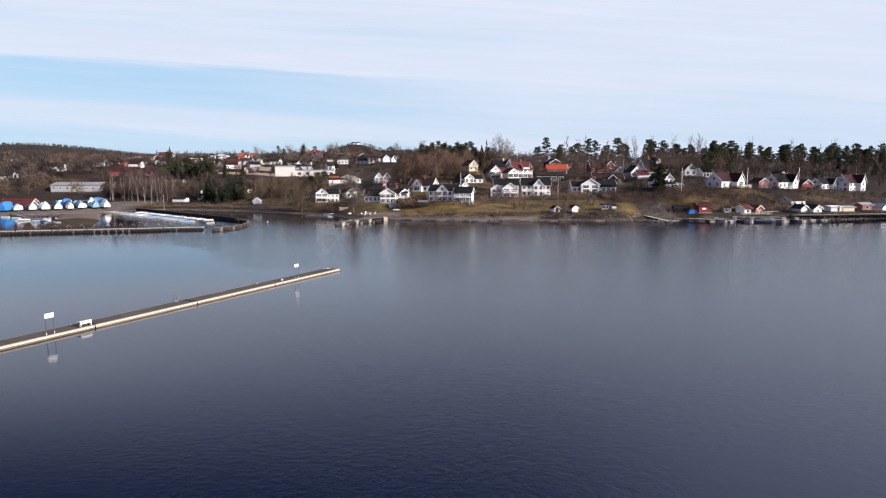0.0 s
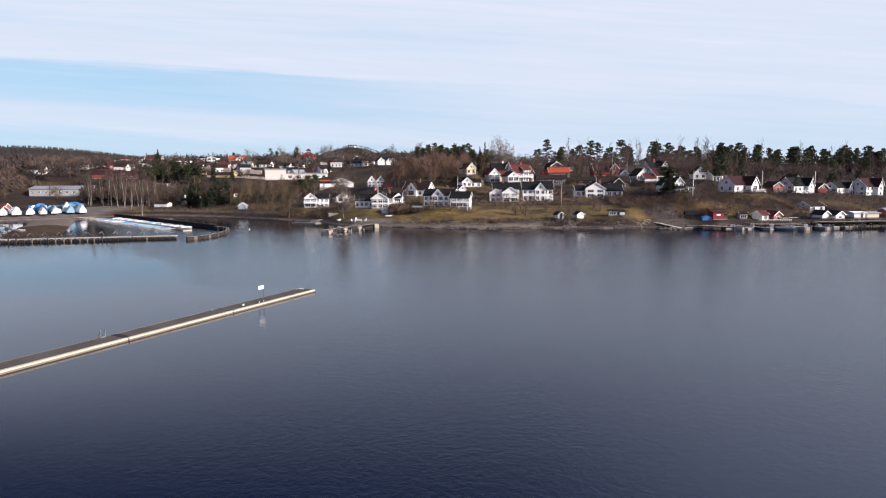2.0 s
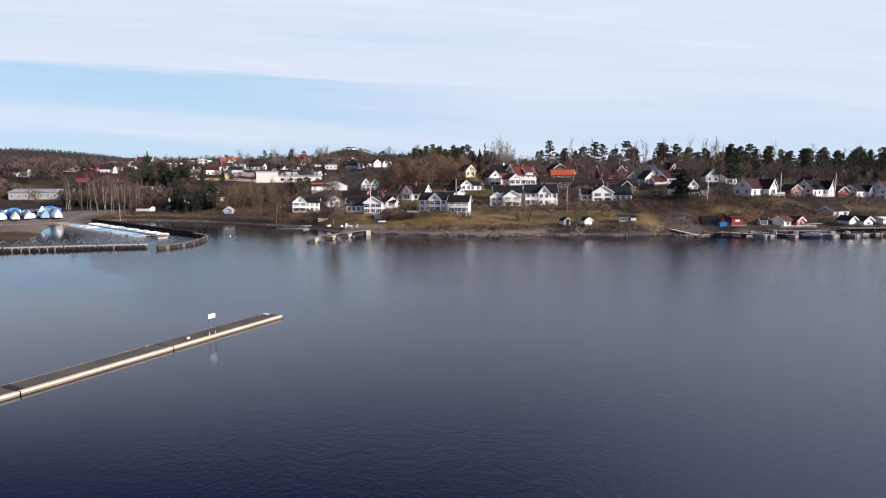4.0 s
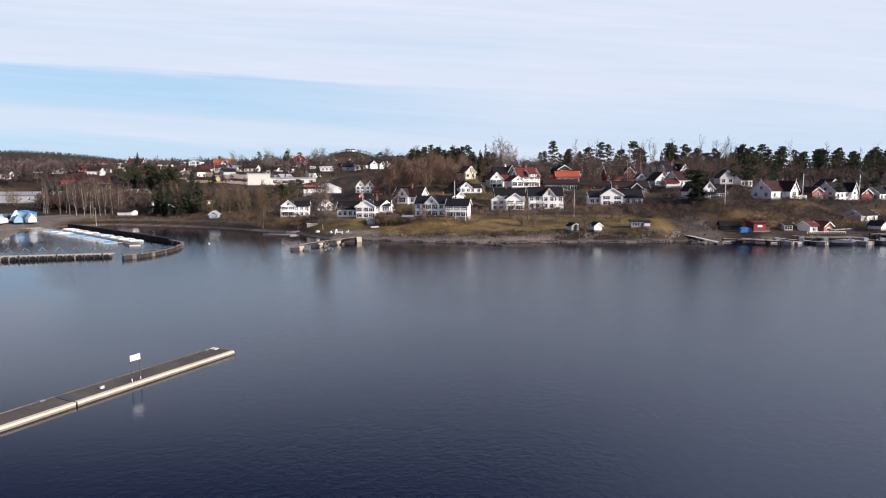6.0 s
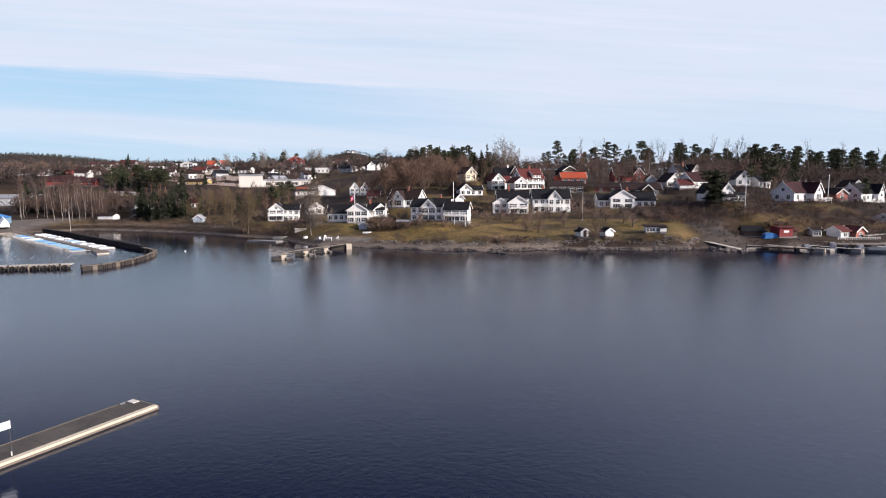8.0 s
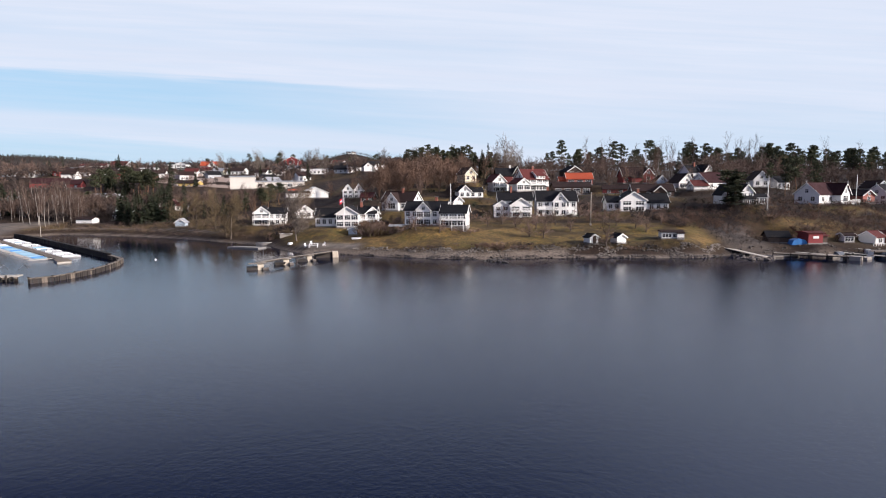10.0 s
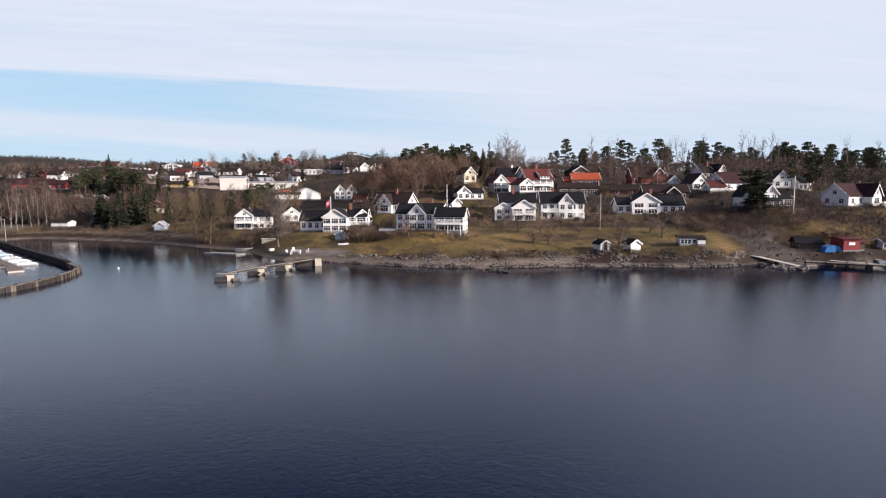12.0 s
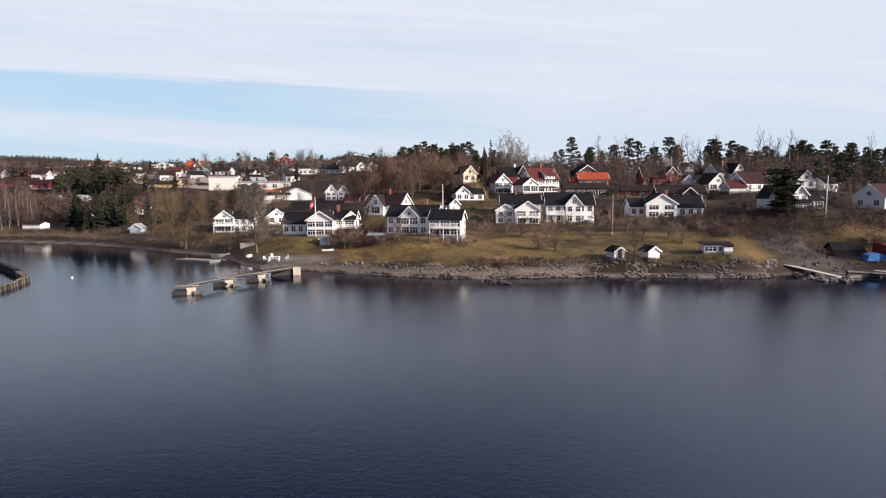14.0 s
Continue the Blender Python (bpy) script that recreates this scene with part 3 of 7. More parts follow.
# ---------------------------------------------------------------- plan of the houses, from the shore up the slope
W = dict  # options of one body of a house
HOUSES = [
    # the lawn row
    W(x=-42.3, y=244, z=4.9, yaw=4, reach=9, label="low white wooden house with black roof and long window band",
      blocks=[(0, 0, 6.4, 9, 4.1, 2.0, "y", W(wins="F:3x2")), (-6.6, 3.5, 7.2, 7, 3.1, 2.3, "x", W(wins="f:4x1")),
              (5.2, 4.2, 5.4, 6, 4.1, 1.7, "x", W(wins="F:2x1", lift=1.7))],
      chimneys=[(3.2, 7.0, 4.0, 7.4)], decks=[(3.4, 9.6, 1.6, 4.0, 1.9)], doors=[(4.2, 4.2, 1.95)]),
    W(x=-36.0, y=249.5, z=6.3, yaw=30, reach=4, label="white gabled annex with black roof and terrace",
      blocks=[(0, 0, 4.4, 8, 2.6, 1.8, "y", W(wins="f:2x1 r:2x1"))]),
    W(x=-18.6, y=236, z=6.0, yaw=-7, reach=8, label="white two-storey wooden house with black roof behind the flagpole",
      blocks=[(0, 0, 11.4, 7.5, 4.4, 2.1, "x", W(wins="f:6x2 r:2x2 rg")), (-0.1, -1.0, 4.1, 4.5, 4.4, 2.1, "y", W(wins="F:2x2 fg")),
              (8.4, -2.4, 7.0, 6.0, 3.8, 1.8, "x", W(wins="F:3x2 r:2x2 rg")), (5.2, 2.6, 3.0, 4.5, 4.6, 1.4, "x", W(wins="f:1x1"))],
      chimneys=[(2.5, 4.0, 5.5, 7.9)], decks=[(5.0, 11.5, -3.7, -2.4, 2.0)]),
    W(x=9.0, y=263, z=6.6, yaw=3, reach=10, label="white house with big dark windows and black roof",
      blocks=[(0, 0, 6.8, 9, 4.0, 2.2, "y", W(wins="F:2x2")), (-5.9, 2.0, 4.9, 6, 3.9, 1.5, "y", W(wins="f:2x2")),
              (-0.8, 11, 11.3, 7, 5.4, 2.3, "x", W(wins="f:4x2 r:2x2"))],
      chimneys=[(-2, 14.5, 7, 9.9)], decks=[(-2.9, 2.9, -1.2, 0, 2.1)]),
    W(x=20.4, y=265, z=6.9, yaw=2, reach=10, label="large white two-storey house with black roof and front gable",
      blocks=[(0, 0, 12.6, 8, 5.1, 2.9, "x", W(wins="f:6x2 r:2x2 rg")), (0.9, -1.0, 4.3, 4.8, 5.1, 2.5, "y", W(wins="f:2x2 fg"))],
      chimneys=[(-2.5, 4.2, 6, 9.4)], decks=[(-6.1, -1.6, -1.5, 0, 2.5), (3.2, 6.2, -1.5, 0, 1.2)]),
    W(x=43.3, y=261, z=8.6, yaw=2, reach=9, label="white house with a wide front gable and long black roof",
      blocks=[(0, 0, 7.8, 9, 3.6, 2.4, "y", W(wins="F:2x2")), (7.4, 3.0, 8.6, 7, 2.7, 2.6, "x", W(wins="f:4x1 rg")), (-5.4, 2.6, 4.0, 6, 2.9, 1.7, "x", W(wins="f:2x1"))],
      chimneys=[(3.2, 7.2, 4.5, 7.0)]),
    # second row
    W(x=-31.0, y=265, z=8.8, yaw=-16, reach=8, label="white house with dark red-brown roof and a red chimney",
      blocks=[(0, 0, 11.0, 8.0, 3.1, 3.0, "x", W(wins="f:5x1 r:2x1 rg", roof="roof_brown")), (-1.2, -1.4, 4.4, 5.4, 3.2, 2.6, "y", W(wins="F:1x1 fg", roof="roof_brown"))],
      chimneys=[(0.6, 3.6, 5, 7.4)]),
    W(x=-8.4, y=290, z=12.3, yaw=16, reach=6, label="small white house with grey roof on the slope",
      blocks=[(-1.6, 0, 4.4, 7, 2.6, 1.9, "y", W(wins="f:2x1 fg")), (3.0, 1.5, 5.2, 5.5, 2.3, 1.4, "x", W(wins="f:2x1"))], roof="roof_black"),
    W(x=-11.6, y=277, z=9.8, yaw=22, reach=4, label="little white gabled annex behind a garden wall",
      blocks=[(0, 0, 3.2, 5, 1.9, 1.5, "y", W(wins="fg"))], roof="roof_black"),
    W(x=-8.4, y=304, z=18.0, yaw=30, reach=5, label="cream gabled house half hidden among trees",
      blocks=[(0, 0, 5.0, 7, 3.2, 2.4, "y", W(wins="f:2x1 fg"))], wall="cream", roof="roof_brown"),
    W(x=6.6, y=333, z=17.2, yaw=8, reach=9, label="dark-stained house with a steep black roof",
      blocks=[(0, 0, 9.6, 8, 3.6, 3.3, "x", W(wins="f:3x1")), (4.2, 1.0, 4.4, 7, 3.8, 3.6, "y", W(barge=True))], wall="brown", chimneys=[(1.5, 4, 5.8, 8.2, "trim")], barge=False),
    W(x=3.8, y=316, z=14.1, yaw=22, reach=7, label="white house with red tiled roof and bright front gable",
      blocks=[(-1.0, 0, 5.8, 9, 4.2, 2.8, "y", W(wins="F:2x2 fg r:3x2")), (3.9, 2.2, 5.0, 6, 3.6, 2.3, "x", W(wins="f:2x2"))], roof="roof_red", decks=[(-3.6, 1.6, -1.3, 0, 2.2)]),
    W(x=-3.6, y=320, z=14.4, yaw=-8, reach=4, label="small grey gabled outhouse with dark roof",
      blocks=[(0, 0, 4.4, 6, 2.6, 2.3, "x", W(wins="f:1x1"))], wall="grey"),
    W(x=16.8, y=305, z=14.5, yaw=26, reach=9, label="tall white house with red tiled roof and a balcony front",
      blocks=[(0, 0, 10.4, 8, 4.7, 3.6, "x", W(wins="F:4x2 l:2x2 lg")), (1.4, -0.8, 3.8, 5, 6.0, 1.4, "x", W(wins="f:3x1", lift=4.7, base=False)),
              (-6.6, -2.0, 5.6, 7, 2.9, 2.0, "y", W(wins="F:2x1 fg"))], roof="roof_red", decks=[(-3.8, 4.6, -1.5, 0, 2.5)], chimneys=[(0.5, 4, 7, 9.6)]),
    W(x=36.7, y=329, z=16.7, yaw=2, reach=8, label="rust-red house with bright orange tiled roof",
      blocks=[(0, 0, 10.8, 8, 2.5, 2.4, "x", W(wins="F:3x1")), (-5.8, 2.0, 5.0, 6, 1.9, 1.4, "x")], wall="brickred", roof="roof_orange"),
    W(x=31.0, y=309, z=12.9, yaw=2, reach=9, label="long dark timber house with low brown roof",
      blocks=[(0, 0, 14.3, 9, 3.0, 1.8, "x", W(wins="F:4x1"))], wall="brown", roof="roof_brown", barge=False),
    W(x=38.5, y=358, z=20.6, yaw=20, reach=7, label="dark house on the ridge with a pale gable",
      blocks=[(0, 0, 7.5, 8, 2.4, 2.2, "y", W(wins="F:2x1")), (7, 2, 8, 7, 2.6, 2.6, "x")], wall="brown", roof="roof_black"),
    W(x=61.2, y=329, z=17.2, yaw=6, reach=9, label="dark red timber house with brown roof and white-edged dormer gable",
      blocks=[(0, 0, 13.6, 8, 3.0, 3.4, "x", W(wins="f:5x1")), (3.4, -1.2, 4.2, 6, 3.8, 2.4, "y", W(wins="f:1x1 fg")), (-1.0, -1.0, 5.0, 2.0, 2.4, 0.5, "x", W(barge=False))],
      wall="red", roof="roof_brown"),
    W(x=46.2, y=304, z=13.2, yaw=-8, reach=6, label="low dark red shed with brown roof",
      blocks=[(0, 0, 8.8, 6, 1.9, 1.4, "x", W(wins="f:2x1"))], wall="red", roof="roof_brown", name="shed", category="shed", barge=False),
    W(x=55.2, y=284, z=12.4, yaw=-4, reach=9, label="long low house with brown tiled roof behind a white one",
      blocks=[(0, 0, 13.7, 8, 2.2, 2.1, "x", W(wins="f:4x1")), (2, -1.0, 3.6, 4, 2.2, 1.6, "y")], wall="brown", roof="roof_brown"),
    W(x=74.6, y=310, z=15.0, yaw=14, reach=6, label="white gabled house with brown roof",
      blocks=[(0, 0, 6.6, 8, 2.5, 3.2, "y", W(wins="F:2x1 fg")), (5, 2, 5, 6, 2.3, 2.2, "x", W(wins="f:2x1"))], roof="roof_brown"),
    W(x=68.0, y=320, z=16.8, yaw=0, reach=4, label="pale blue gabled cottage", blocks=[(0, 0, 4.2, 6, 1.4, 2.0, "y", W(wins="fg"))], wall="blue", roof="roof_brown"),
    W(x=93.4, y=347, z=18.8, yaw=22, reach=7, label="white house with steep black roof near the woods",
      blocks=[(1.6, -1, 5.6, 8, 2.9, 3.4, "y", W(wins="F:1x2")), (-3.8, 1, 6.0, 7, 3.0, 3.0, "x", W(wins="f:2x1"))], chimneys=[(-2, 4, 5.5, 7.5)]),
    W(x=79.0, y=289, z=14.8, yaw=26, reach=7, label="white house with long red-brown tiled roof",
      blocks=[(0, 0, 11, 7.5, 2.8, 3.1, "x", W(wins="f:3x1 l:2x1 lg"))], roof="roof_maroon"),
    W(x=71.4, y=285, z=14.7, yaw=6, reach=4, label="small white garage with red roof", blocks=[(0, 0, 5.0, 6, 1.6, 1.7, "x")], roof="roof_red", name="garage", category="garage"),
    W(x=71.4, y=260.5, z=10.6, yaw=10, reach=5, label="white gabled house behind a pine",
      blocks=[(0, 0, 4.2, 5, 3.3, 2.7, "y", W(wins="f:2x1 fg"))]),
    W(x=74.6, y=255.5, z=10.8, yaw=6, reach=6, label="narrow white house with steep gable and porch",
      blocks=[(0, 0, 3.7, 4.6, 3.8, 2.1, "y", W(wins="f:2x2 fg", finial=True)), (0, -1.3, 3.5, 1.4, 1.9, 0.5, "x", W(wins="F:2x1", barge=False)), (4.2, 1.0, 4.6, 3.6, 2.3, 0.7, "x", W(wins="F:2x1"))]),
    W(x=97.8, y=300, z=15.4, yaw=-4, reach=5, label="white gabled house with brown roof at the wood's edge",
      blocks=[(0, 0, 5.4, 8, 3.0, 2.9, "y", W(wins="f:2x1 fg r:2x1"))], roof="roof_brown"),
    W(x=107.4, y=304, z=14.2, yaw=24, reach=5, label="white house half hidden by pines", blocks=[(0, 0, 6.0, 6, 3.2, 2.0, "x", W(wins="f:3x1"))]),
    W(x=103.6, y=266, z=10.4, yaw=33, reach=9, label="white house with dark red roof, finialled gables and terrace",
      blocks=[(0, 0, 12.0, 7.6, 3.3, 3.2, "x", W(wins="f:3x1 l:2x1 lg", finial=True)), (3.6, -2.4, 4.8, 6.2, 3.3, 3.0, "y", W(wins="F:1x1 fg", finial=True))], roof="roof_maroon",
      decks=[(0.4, 7.6, -4.6, -2.4, 0.5)]),
    W(x=124.4, y=282, z=10.4, yaw=12, reach=5, label="red cottage with white-edged gable", blocks=[(0, 0, 4.4, 7, 2.4, 1.6, "y", W(wins="f:1x1 fg"))], wall="brickred", roof="roof_brown"),
    W(x=136.4, y=286, z=9.5, yaw=30, reach=9, label="white house with black roof and tall side gable",
      blocks=[(0, 0, 11.0, 8.0, 3.4, 3.3, "x", W(wins="f:4x1 l:2x2 lg", finial=True)), (4.2, -1.4, 3.6, 5.4, 3.6, 2.8, "y", W(wins="f:1x2 fg", finial=True))], decks=[(-5, 3, -3.4, -0.2, 0.4)]),
    W(x=145.8, y=310, z=12.2, yaw=10, reach=5, label="white gabled house with brown roof upslope", blocks=[(0, 0, 5.4, 8, 2.8, 2.4, "y", W(wins="fg"))], roof="roof_brown"),
    W(x=149.6, y=294, z=8.8, yaw=14, reach=5, label="dark red outbuilding with a brown roof", blocks=[(0, 0, 5.0, 7, 2.8, 1.9, "y", W(wins="fg"))], wall="red", roof="roof_brown"),
    W(x=170.2, y=315, z=8.2, yaw=30, reach=7, label="white house with shaded gable and black roof", blocks=[(0, 0, 9.5, 7, 3.2, 2.5, "x", W(wins="f:3x1 l:2x1 lg", finial=True)), (3.6, -1.4, 3.4, 5, 3.2, 2.2, "y", W(wins="fg", finial=True))]),
    W(x=184.0, y=315, z=7.4, yaw=30, reach=8, label="tall white house with dark red roof and two gables",
      blocks=[(0, 0, 11.5, 8, 4.6, 3.6, "x", W(wins="f:4x2 l:2x2 lg", finial=True)), (2.6, -1.8, 4.0, 6, 4.8, 3.2, "y", W(wins="f:1x2 fg", finial=True))], roof="roof_maroon"),
    # behind the bay
    W(x=-74.4, y=263, z=4.2, yaw=14, reach=7, label="white house with glazed balcony front by the bay",
      blocks=[(-1.2, 0, 4.9, 8, 4.3, 1.9, "y", W(wins="F:2x2 fg")), (3.6, 1.8, 5.6, 6, 4.0, 1.6, "x", W(wins="f:3x2"))], decks=[(-3.9, 5.8, -1.6, 0, 2.2)]),
    W(x=-64.0, y=272, z=5.9, yaw=28, reach=5, label="white gabled house behind a bare tree", blocks=[(0, 0, 5.2, 8, 2.7, 1.9, "y", W(wins="f:2x1 fg"))], roof="roof_black"),
    W(x=-79.0, y=334, z=11.5, yaw=24, reach=9, label="low hall with pale sheet roof", blocks=[(0, 0, 11.4, 14, 2.4, 2.4, "y", W(barge=False)), (-8, -3, 10, 8, 2.4, 0.8, "x", W(roof="roof_black", barge=False))], wall="white", roof="roof_white", name="hall", category="hall"),
    W(x=-57.0, y=313, z=12.0, yaw=16, reach=6, label="white two-gabled house with black roof", blocks=[(-2, 0, 4.0, 8, 3.2, 2.4, "y", W(wins="f:2x2 fg")), (2.4, 0.6, 4.0, 7, 3.2, 2.4, "y", W(wins="f:2x2 fg"))]),
    W(x=-48.5, y=300, z=10.4, yaw=0, reach=5, label="small brick-red cottage among bushes", blocks=[(0, 0, 5.0, 6, 2.2, 1.5, "x", W(wins="f:2x1"))], wall="brickred", roof="roof_red"),
    W(x=-134.8, y=310, z=6.9, yaw=14, reach=6, label="white house with red roof and balcony in the firs", blocks=[(0, 0, 6.4, 8, 2.7, 2.4, "y", W(wins="F:2x1 fg")), (4.6, 1, 4, 6, 2.2, 1.2, "x", W(wins="f:2x1"))], roof="roof_red", decks=[(-3, 3, -1.6, 0, 0.9)]),
    W(x=-149.0, y=299, z=3.9, yaw=-12, reach=6, label="dark timber cabin with two white chimneys", blocks=[(0, 0, 8.0, 7, 2.3, 1.2, "x", W(wins="F:2x1"))], wall="brown", roof="roof_black", chimneys=[(-3, 2, 2.5, 4.6, "trim"), (3, 2, 2.5, 4.6, "trim")]),
    W(x=-159.0, y=292, z=2.9, yaw=0, reach=5, label="long white garage by the shore path", blocks=[(0, 0, 6.6, 4.4, 1.8, 0.7, "x")], roof="roof_brown", barge=False, name="garage", category="garage"),
    W(x=-204.0, y=366, z=8.8, yaw=0, reach=9, label="cream yellow house with low roof between conifers", blocks=[(0, 0, 12, 9, 3.0, 1.6, "x", W(wins="F:3x1")), (8.0, -2, 5, 7, 3.0, 1.4, "y", W(wins="f:1x1"))], wall="cream", roof="roof_grey"),
    W(x=-191.0, y=430, z=15.5, yaw=0, reach=9, label="yellow house below the road", blocks=[(0, 0, 14, 9, 3.4, 1.8, "x", W(wins="f:4x1"))], wall="yellow", roof="roof_brown"),
    W(x=-252.0, y=392, z=16.5, yaw=20, reach=14, label="large dark red building with maroon roofs", blocks=[(0, 0, 19, 11, 2.8, 2.8, "x"), (11, -8, 15, 9, 2.2, 2.2, "x", W(wins="f:3x1"))], wall="red", roof="roof_maroon", barge=False),
    W(x=-249.0, y=343, z=6.6, yaw=10, reach=17, label="long grey boat hall with sheet roof", blocks=[(0, 0, 34, 14, 4.2, 1.6, "x", W(wins="f:9x1"))], wall="grey", roof="roof_grey", barge=False, name="hall", category="hall"),
    W(x=-307.0, y=521, z=28.5, yaw=12, reach=12, label="white and grey apartment house with dark red roof", blocks=[(-8, 0, 20, 10, 5.0, 1.6, "x", W(wins="f:6x2")), (10, 2, 12, 10, 5.6, 3.0, "x", W(wins="f:3x2", wall="grey", roof="roof_red"))], roof="roof_red"),
    W(x=-238.0, y=503, z=29.0, yaw=4, reach=9, label="white villa with two wings on the hill road", blocks=[(-4, 0, 7, 9, 4.4, 0.8, "x", W(wins="f:2x2")), (4.5, 0, 7.5, 9, 4.4, 1.4, "y", W(wins="F:2x2"))], roof="roof_black"),
    W(x=-213.0, y=508, z=29.2, yaw=14, reach=9, label="white house with red tiled roof on the hill", blocks=[(0, 2, 15, 8, 3.0, 3.2, "x", W(wins="f:4x1")), (1.5, 0, 6, 6, 3.2, 3.0, "y", W(wins="f:2x1 fg"))], roof="roof_orange"),
    W(x=-168.0, y=562, z=33.6, yaw=10, reach=9, label="dark red hilltop house with white windows", blocks=[(0, 0, 13, 10, 4.4, 3.0, "y", W(wins="f:4x2 fg"))], wall="red", roof="roof_red"),
    W(x=-163.0, y=543, z=28.6, yaw=4, reach=8, label="white bungalow with low roof", blocks=[(0, 0, 14, 8, 2.6, 1.2, "x", W(wins="f:5x1"))], roof="roof_grey"),
    W(x=-196.0, y=551, z=30.0, yaw=0, reach=8, label="white bungalow with flat roof", blocks=[(0, 0, 13, 8, 2.4, 0.7, "x", W(wins="f:5x1"))], roof="roof_white"),
    W(x=-148.0, y=614, z=33.4, yaw=18, reach=9, label="white functional house on the crest", blocks=[(0, 0, 9, 8, 4.0, 0.8, "x", W(wins="f:3x2"))], roof="roof_white"),
    W(x=-124.0, y=590, z=31.5, yaw=0, reach=9, label="red house with brown roof on the crest", blocks=[(0, 0, 12, 8, 3.4, 2.4, "x", W(wins="f:4x1"))], wall="red", roof="roof_red"),
    W(x=-138.0, y=600, z=33.0, yaw=12, reach=8, label="red timber house with tiled roof", blocks=[(0, 0, 10, 8, 3.4, 2.6, "x", W(wins="f:3x1"))], wall="brickred", roof="roof_red"),
    W(x=-111.0, y=514, z=28.8, yaw=16, reach=8, label="white gabled house among trees", blocks=[(0, 0, 7, 8, 3.4, 2.6, "y", W(wins="f:2x2 fg")), (6, 1, 6, 7, 3.0, 2, "x")], roof="roof_black"),
    W(x=-73.0, y=431, z=25.2, yaw=24, reach=7, label="white house with two gables above the wood", blocks=[(-2.5, 0, 5, 8, 3.0, 2.2, "y", W(wins="fg")), (3.5, 0, 4.4, 7, 3.0, 2.0, "y", W(wins="fg"))], roof="roof_black"),
    W(x=-98.0, y=452, z=24.5, yaw=0, reach=7, label="grey house with dark roof", blocks=[(0, 0, 9, 8, 2.8, 2.4, "x", W(wins="f:3x1"))], wall="grey", roof="roof_black"),
    W(x=-122.0, y=470, z=24.5, yaw=10, reach=8, label="white terraced houses with flat roofs", blocks=[(0, 0, 16, 8, 3.0, 0.6, "x", W(wins="f:6x1"))], roof="roof_white", barge=False),
    W(x=-176.0, y=468, z=24.5, yaw=0, reach=10, label="white house with brown roof by the road", blocks=[(0, 0, 12, 8, 2.6, 2.0, "x", W(wins="f:4x1"))], roof="roof_brown"),
    W(x=-262.0, y=500, z=27.5, yaw=0, reach=10, label="white row of garages by the hill road", blocks=[(0, 0, 20, 7, 2.6, 0.8, "x", W(wins="f:6x1"))], roof="roof_white", barge=False),
    # flat-roofed shop halls
    W(x=-137.0, y=390, z=15.2, yaw=22, reach=16, label="pale flat-roofed shop hall", blocks=[(0, 0, 13, 14, 6.8, 0.5, "x", W(barge=False)), (20, 3, 27, 14, 4.0, 0.5, "x", W(barge=False, wins="F:5x1"))], wall="pale", roof="roof_grey", name="shop_hall", category="hall"),
    W(x=-88.4, y=332, z=9.0, yaw=14, reach=4, label="small brick house with bright orange roof", blocks=[(0, 0, 4.6, 6, 4.6, 1.8, "x", W(wins="f:1x2"))], wall="brickred", roof="roof_orange"),
    # the water's edge
    W(x=-112.7, y=279, z=2.6, yaw=10, reach=3, label="little pale blue bathing hut on the shore", blocks=[(0, 0, 3.4, 3.6, 1.7, 1.2, "y", W(wins="fg"))], wall="blue", roof="roof_grey", name="bathing_hut", category="hut", group="huts by the water"),
    W(x=24.7, y=220.2, z=2.7, yaw=24, reach=1.7, label="small white bathing hut with dark roof", blocks=[(0, 0, 2.4, 2.8, 1.6, 0.7, "y", W(over=0.3))], name="bathing_hut", category="hut", group="huts by the water", doors=[(0, 0, 0.2)]),
    W(x=31.3, y=220.6, z=2.7, yaw=24, reach=1.7, label="small white bathing hut with dark roof beside a bare tree", blocks=[(0, 0, 2.6, 2.8, 1.6, 0.8, "y", W(over=0.3))], name="bathing_hut", category="hut", group="huts by the water"),
    W(x=43.6, y=222, z=3.9, yaw=-2, reach=4, label="long white boat hut with grey roof above the shore", blocks=[(0, 0, 5.0, 3.0, 1.55, 0.3, "x", W(wins="F:2x1", over=0.3, barge=False)), (1.9, -0.5, 1.6, 0.6, 1.3, 0.15, "x", W(barge=False, over=0.15))], roof="roof_brown", name="boat_hut", category="hut", group="huts by the water"),
    W(x=-38.9, y=236.5, z=3.4, yaw=16, reach=2.5, label="small pale blue garden shed", blocks=[(0, 0, 2.4, 2.4, 1.7, 0.5, "y")], wall="blue", roof="roof_grey", name="garden_shed", category="shed", group="huts by the water"),
    W(x=-26.6, y=236.0, z=3.7, yaw=0, reach=3, label="grey timber shed with flat roof in the hedge", blocks=[(0, 0, 3.6, 3.0, 2.2, 0.3, "x")], wall="brown", roof="roof_grey", name="garden_shed", category="shed", group="huts by the water", barge=False),
    W(x=78.8, y=225.5, z=2.2, yaw=6, reach=3, label="red boathouse with a white board and flat red roof", blocks=[(0, 0, 3.6, 4.4, 2.7, 0.2, "x", W(over=0.35, trim="boat_red")), (2.6, 1.0, 2.0, 3.0, 1.9, 0.2, "x", W(barge=False, wall="brown"))], wall="boat_red", roof="roof_red", name="boathouse", category="boathouse", group="huts by the water"),
    W(x=72.2, y=230, z=2.0, yaw=-10, reach=4, label="dark tarred boathouse with grey roof", blocks=[(0, 0, 5.0, 5.0, 1.6, 1.2, "x", W(barge=False))], wall="brown", roof="roof_black", name="boathouse", category="boathouse", group="huts by the water"),
